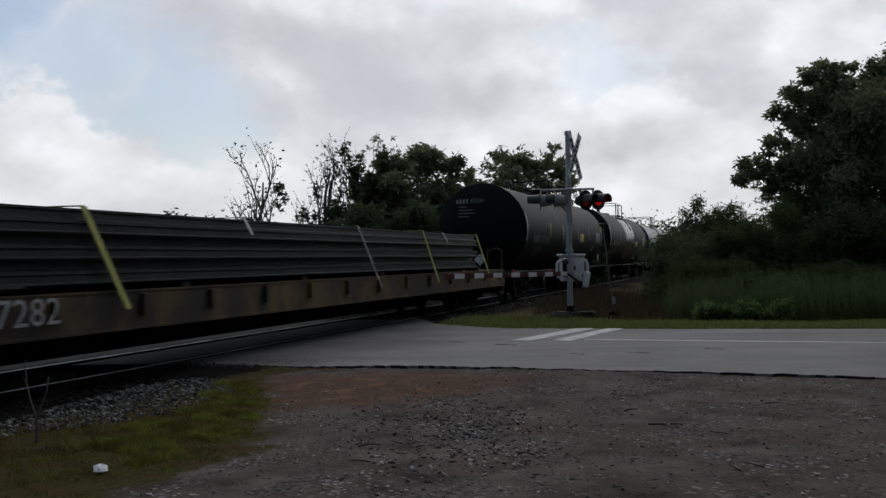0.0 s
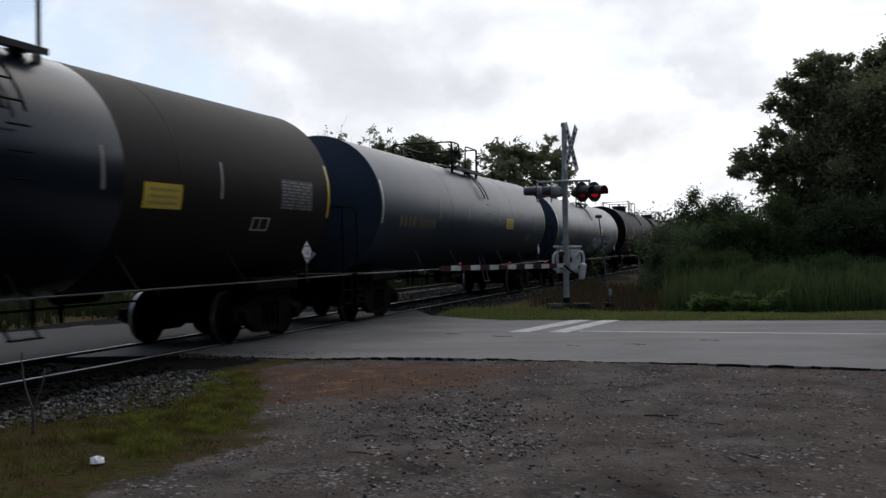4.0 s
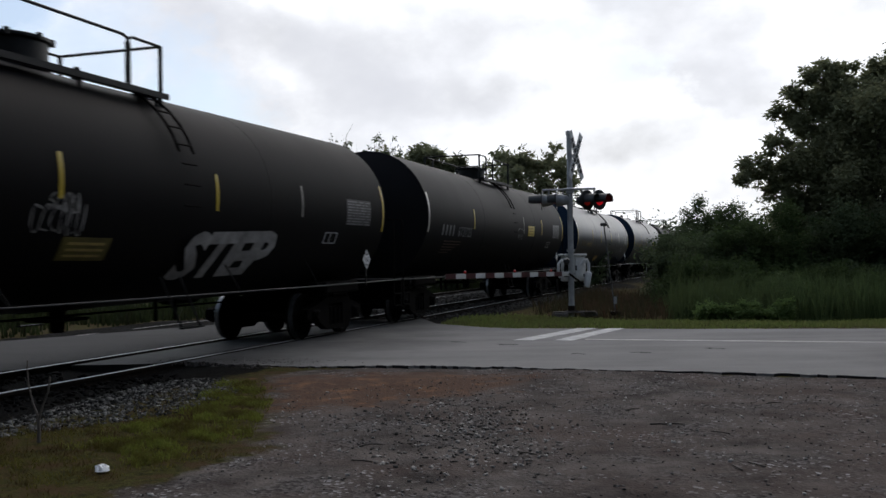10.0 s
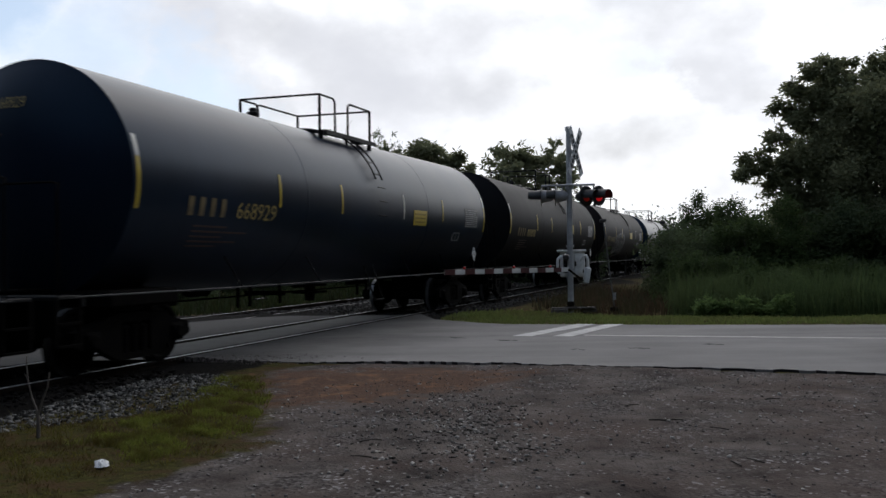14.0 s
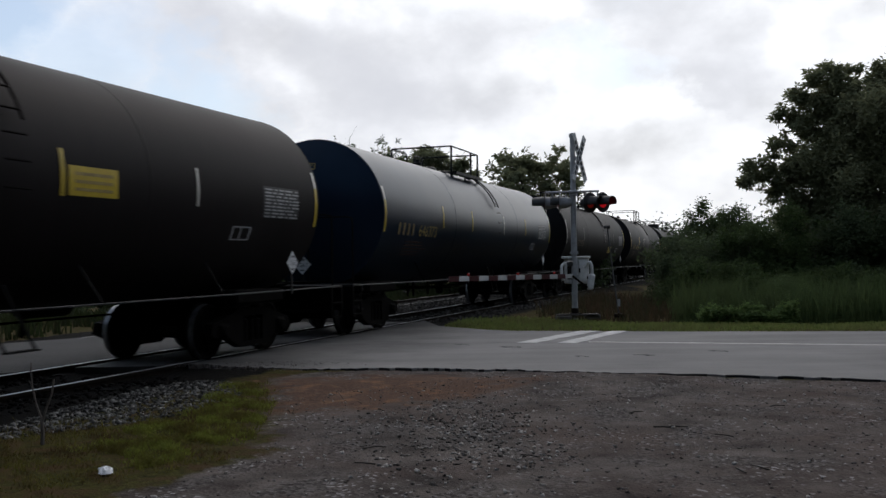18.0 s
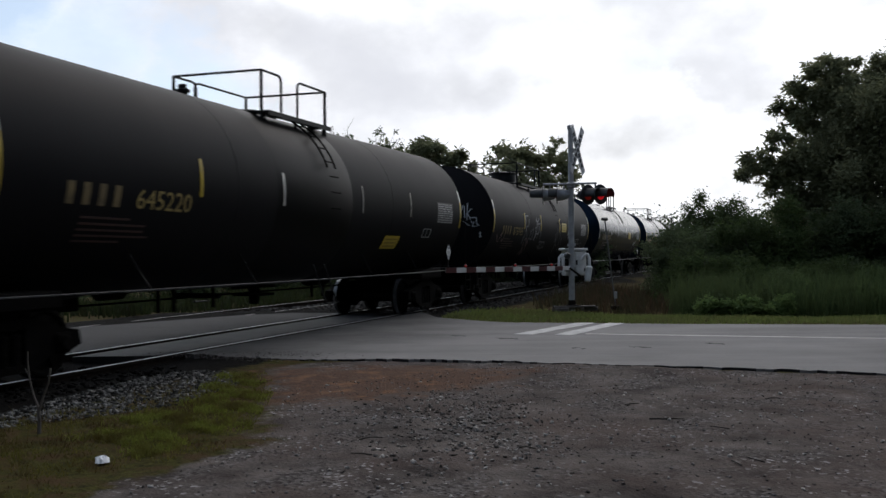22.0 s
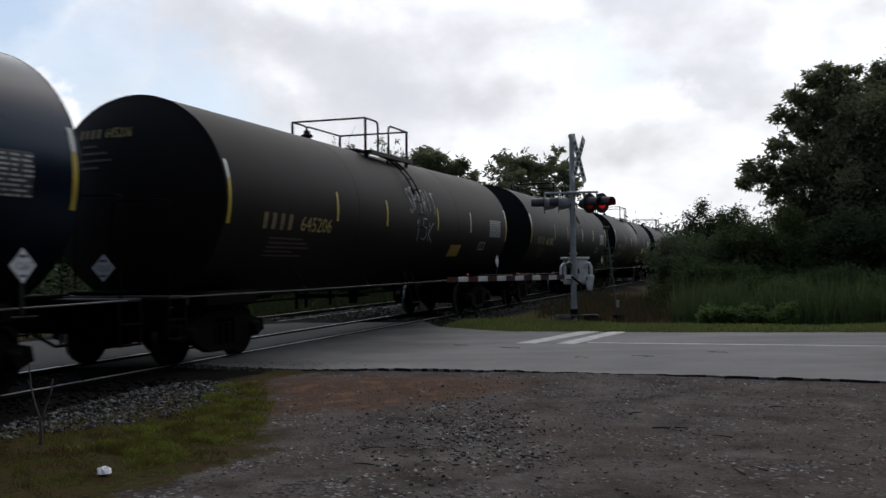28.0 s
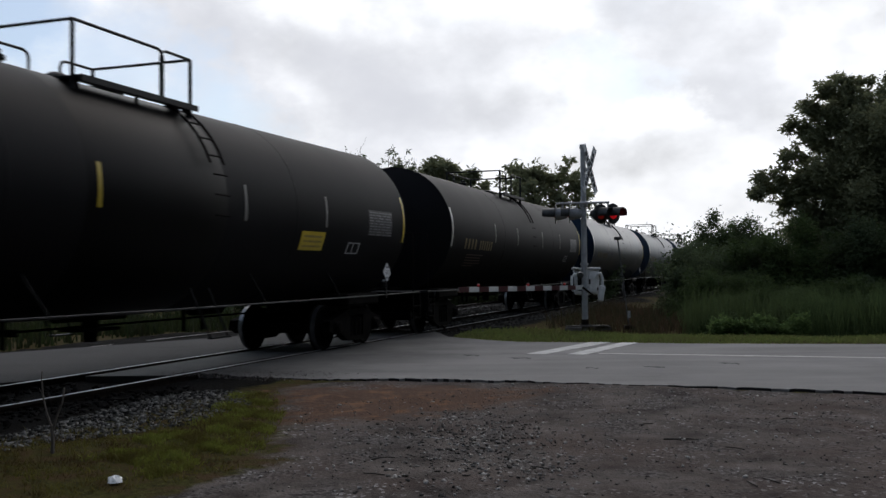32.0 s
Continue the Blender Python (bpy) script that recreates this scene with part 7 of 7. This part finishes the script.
part("foot_plate", Geo().box((0, 0, 0.06), (0.3, 0.2, 0.12), cut=0.02), RAIL_SIDE, mk)
part("reflector", Geo().box((-0.02, -0.05, 0.45), (0.09, 0.02, 0.22), cut=0.004), GALV, mk)

# ---- small things on the lot ----
PALE_WOOD = plain("pale_dead_wood", (0.0806, 0.0660, 0.0551), (0.1488, 0.1260, 0.1073), 9, 0.9)


def twig():
    base = Vector((-3.90 * SX, 7.52 * SY, -0.06))
    ob = thing("dead_sapling", "bare forked dead sapling stem", "sapling", Matrix.Translation(base) @ Matrix.Scale(SX, 4))
    part("stem", Geo().tube([(0, 0, 0), (0.005, 0, 0.14), (-0.005, 0, 0.30)], 0.021, 7, 0.016), PALE_WOOD, ob)
    part("branch", Geo().tube([(-0.005, 0, 0.28), (-0.06, 0.01, 0.42), (-0.10, 0.02, 0.58), (-0.115, 0.02, 0.74), (-0.11, 0.02, 0.82)], 0.011, 6, 0.006), PALE_WOOD, ob)
    part("branch", Geo().tube([(0.0, 0, 0.24), (0.05, -0.01, 0.40), (0.10, -0.01, 0.52), (0.12, -0.01, 0.66)], 0.012, 6, 0.009), PALE_WOOD, ob)
    part("twig", Geo().tube([(-0.10, 0.02, 0.58), (-0.14, 0.02, 0.66)], 0.006, 5, 0.003), BARE_WOOD, ob)


def litter():
    g = Geo()
    r = random.Random(6)
    n = 14
    vs = [(0, 0, 0.055)]
    for ring, (rad, z) in enumerate(((0.04, 0.05), (0.07, 0.035), (0.085, 0.0))):
        for k in range(n):
            a = 2 * math.pi * k / n
            q = rad * r.uniform(0.75, 1.2)
            vs.append((q * math.cos(a) * 1.25, q * math.sin(a), z * r.uniform(0.6, 1.3)))
    fs = [(0, 1 + k, 1 + (k + 1) % n) for k in range(n)]
    for ring in range(2):
        fs += [(1 + ring * n + k, 1 + (ring + 1) * n + k, 1 + (ring + 1) * n + (k + 1) % n, 1 + ring * n + (k + 1) % n) for k in range(n)]
    g.add(vs, fs)
    thing("crumpled_paper", "crumpled white paper on the grass", "litter", Matrix.Translation((-2.83 * SX, 6.46 * SY, -0.03)) @ Matrix.Diagonal((0.56, 0.56, 0.78, 1)), geo=g, mat=plain("white_paper", (0.90, 0.90, 0.90), (0.80, 0.80, 0.80), 20, 0.7), smooth=0)


twig()
litter()
g = Geo().tube([(-0.14, 0.02, 0.012), (-0.05, 0, 0.018), (0.06, 0.012, 0.016), (0.16, -0.01, 0.01)], 0.014, 6, 0.008).tube([(-0.05, 0, 0.016), (0.03, -0.05, 0.012)], 0.008, 5)
thing("dead_branch", "short dark dead branch lying on the gravel", "branch", Matrix.Translation((2.25 * SX, 7.95 * SY, -0.038)) @ Matrix.Diagonal((1, 1, 0.6, 1)), geo=g, mat=BARK)
r_ = random.Random(14)
stick = Geo().tube([(-0.08, 0, 0.008), (0, 0.01, 0.014), (0.09, -0.01, 0.008)], 0.006, 5, 0.004).mesh("twig_on_ground", BARK)
for i in range(14):
    ob = new("fallen_twig", stick)
    x, y = r_.uniform(-1.4, 4.5), r_.uniform(5.5, 10.5)
    ob.matrix_basis = pose(*on_plan(x, y), -0.03, 0, 0, r_.uniform(0, 180))
    tagged(ob, "thin dark fallen twig on the gravel", "twig", "fallen twigs")


def waiting_car():
    """A dark car stopped in the near lane, its nose towards the track."""
    a = math.degrees(math.atan2(-0.21 * SY, SX))
    ob = thing("car", "black car stopped on the road, facing the crossing", "car", pose(*on_plan(7.60, 12.22), -0.012, 0, 0, a))
    body = plain("black_car_paint", (0.006, 0.006, 0.007), (0.012, 0.012, 0.013), 3, 0.15, 0, 0.02)
    prof = [(0.0, 0.32), (-0.04, 0.5), (0.0, 0.68), (0.25, 0.80), (1.2, 0.93), (1.9, 1.38), (3.0, 1.44), (3.9, 1.02), (4.4, 0.95), (4.5, 0.6), (4.45, 0.3), (3.95, 0.25), (0.55, 0.22)]
    n = len(prof)
    g = Geo()
    ys = [(0.0, 0.90), (0.06, 1.0), (1.64, 1.0), (1.70, 0.90)]
    for y, k in ys:
        g.v += [(2.2 + (x - 2.2) * (0.96 if k < 1 else 1), y + (0.14 if z > 1.0 and y < 0.8 else -0.14 if z > 1.0 else 0), z) for x, z in prof]
    for j in range(3):
        g.f += [(j * n + i, j * n + (i + 1) % n, (j + 1) * n + (i + 1) % n, (j + 1) * n + i) for i in range(n)]
    g.f += [tuple(range(n))[::-1], tuple(range(3 * n, 4 * n))]
    part("body", g, body, ob, smooth=40)
    glass = plain("tinted_glass", (0.01, 0.012, 0.012), (0.015, 0.016, 0.016), 3, 0.08, 0, 0.0)
    part("windscreen", Geo().add([(1.25, 0.22, 0.975), (1.25, 1.48, 0.975), (1.88, 1.38, 1.385), (1.88, 0.32, 1.385)], [(0, 1, 2, 3)]), glass, ob)
    part("side_window", Geo().add([(1.45, 0.075, 1.0), (3.5, 0.075, 1.03), (3.0, 0.125, 1.36), (1.95, 0.125, 1.34)], [(0, 1, 2, 3)]), glass, ob)
    lens = plain("headlamp_lens", (0.45, 0.46, 0.47), (0.6, 0.6, 0.6), 9, 0.1, 0.5, 0.0)
    for y in (0.12, 1.42):
        part("headlight", Geo().box((0.06, y + 0.08, 0.64), (0.26, 0.30, 0.13), Euler((0, -0.2, 0)), 0.04), lens, ob, "clear headlight")
    part("bumper", Geo().box((0.0, 0.85, 0.42), (0.14, 1.66, 0.16), cut=0.05), body, ob)
    part("grille", Geo().box((-0.045, 0.85, 0.57), (0.03, 0.8, 0.12), cut=0.01), STEEL_BLACK, ob)
    for x in (0.85, 3.6):
        for y in (0.10, 1.60):
            w = part("wheel", Geo().lathe([(-0.1, 0.2), (-0.1, 0.29), (-0.07, 0.315), (0.07, 0.315), (0.1, 0.29), (0.1, 0.2)], 22, "y"), LAMP_BLACK, ob, "black tyre", pose(x, y, 0.315))
            part("rim", Geo().lathe([(-0.085, 0.0), (-0.09, 0.08), (-0.06, 0.18), (-0.1, 0.2), (0.1, 0.2), (0.06, 0.1), (0.06, 0.0)], 18, "y"), GALV, w)


waiting_car()


# ---- the train rolling by ----
def gone(t):
    """How far the train has come at t, along the track towards the camera's left."""
    return 10.75 - 12.362 * t + 0.01088 * t * t


def motions():
    times = [0.5 * k for k in range(65)]
    for car, s0, c in TRAIN:
        walk(car, [(t, track_pose(s0 + gone(t))) for t in times])
    for ob in (FLAT, LOAD):
        walk(ob, [(t, track_pose(PITCH - 0.3 + gone(t))) for t in times])
    # the axles turn as they roll; all those at one end of a truck share one turning
    sets = {}
    for ob in scene.objects:
        if ob.name.startswith("wheelset"):
            sets.setdefault(ob.matrix_basis.translation.x > 0, []).append(ob)
    for same in sets.values():
        first = same[0]
        p = first.matrix_basis.translation.copy()
        walk(first, [(k / FPS, pose(p.x, p.y, p.z, 0, math.degrees(gone(k / FPS) / WHEEL_R), 0)) for k in range(32 * FPS + 1)])
        keys = first.animation_data
        for ob in same[1:]:
            ob.rotation_mode = "QUATERNION"
            ob.animation_data_create()
            ob.animation_data.action = keys.action
            ob.animation_data.action_slot = keys.action_slot


motions()
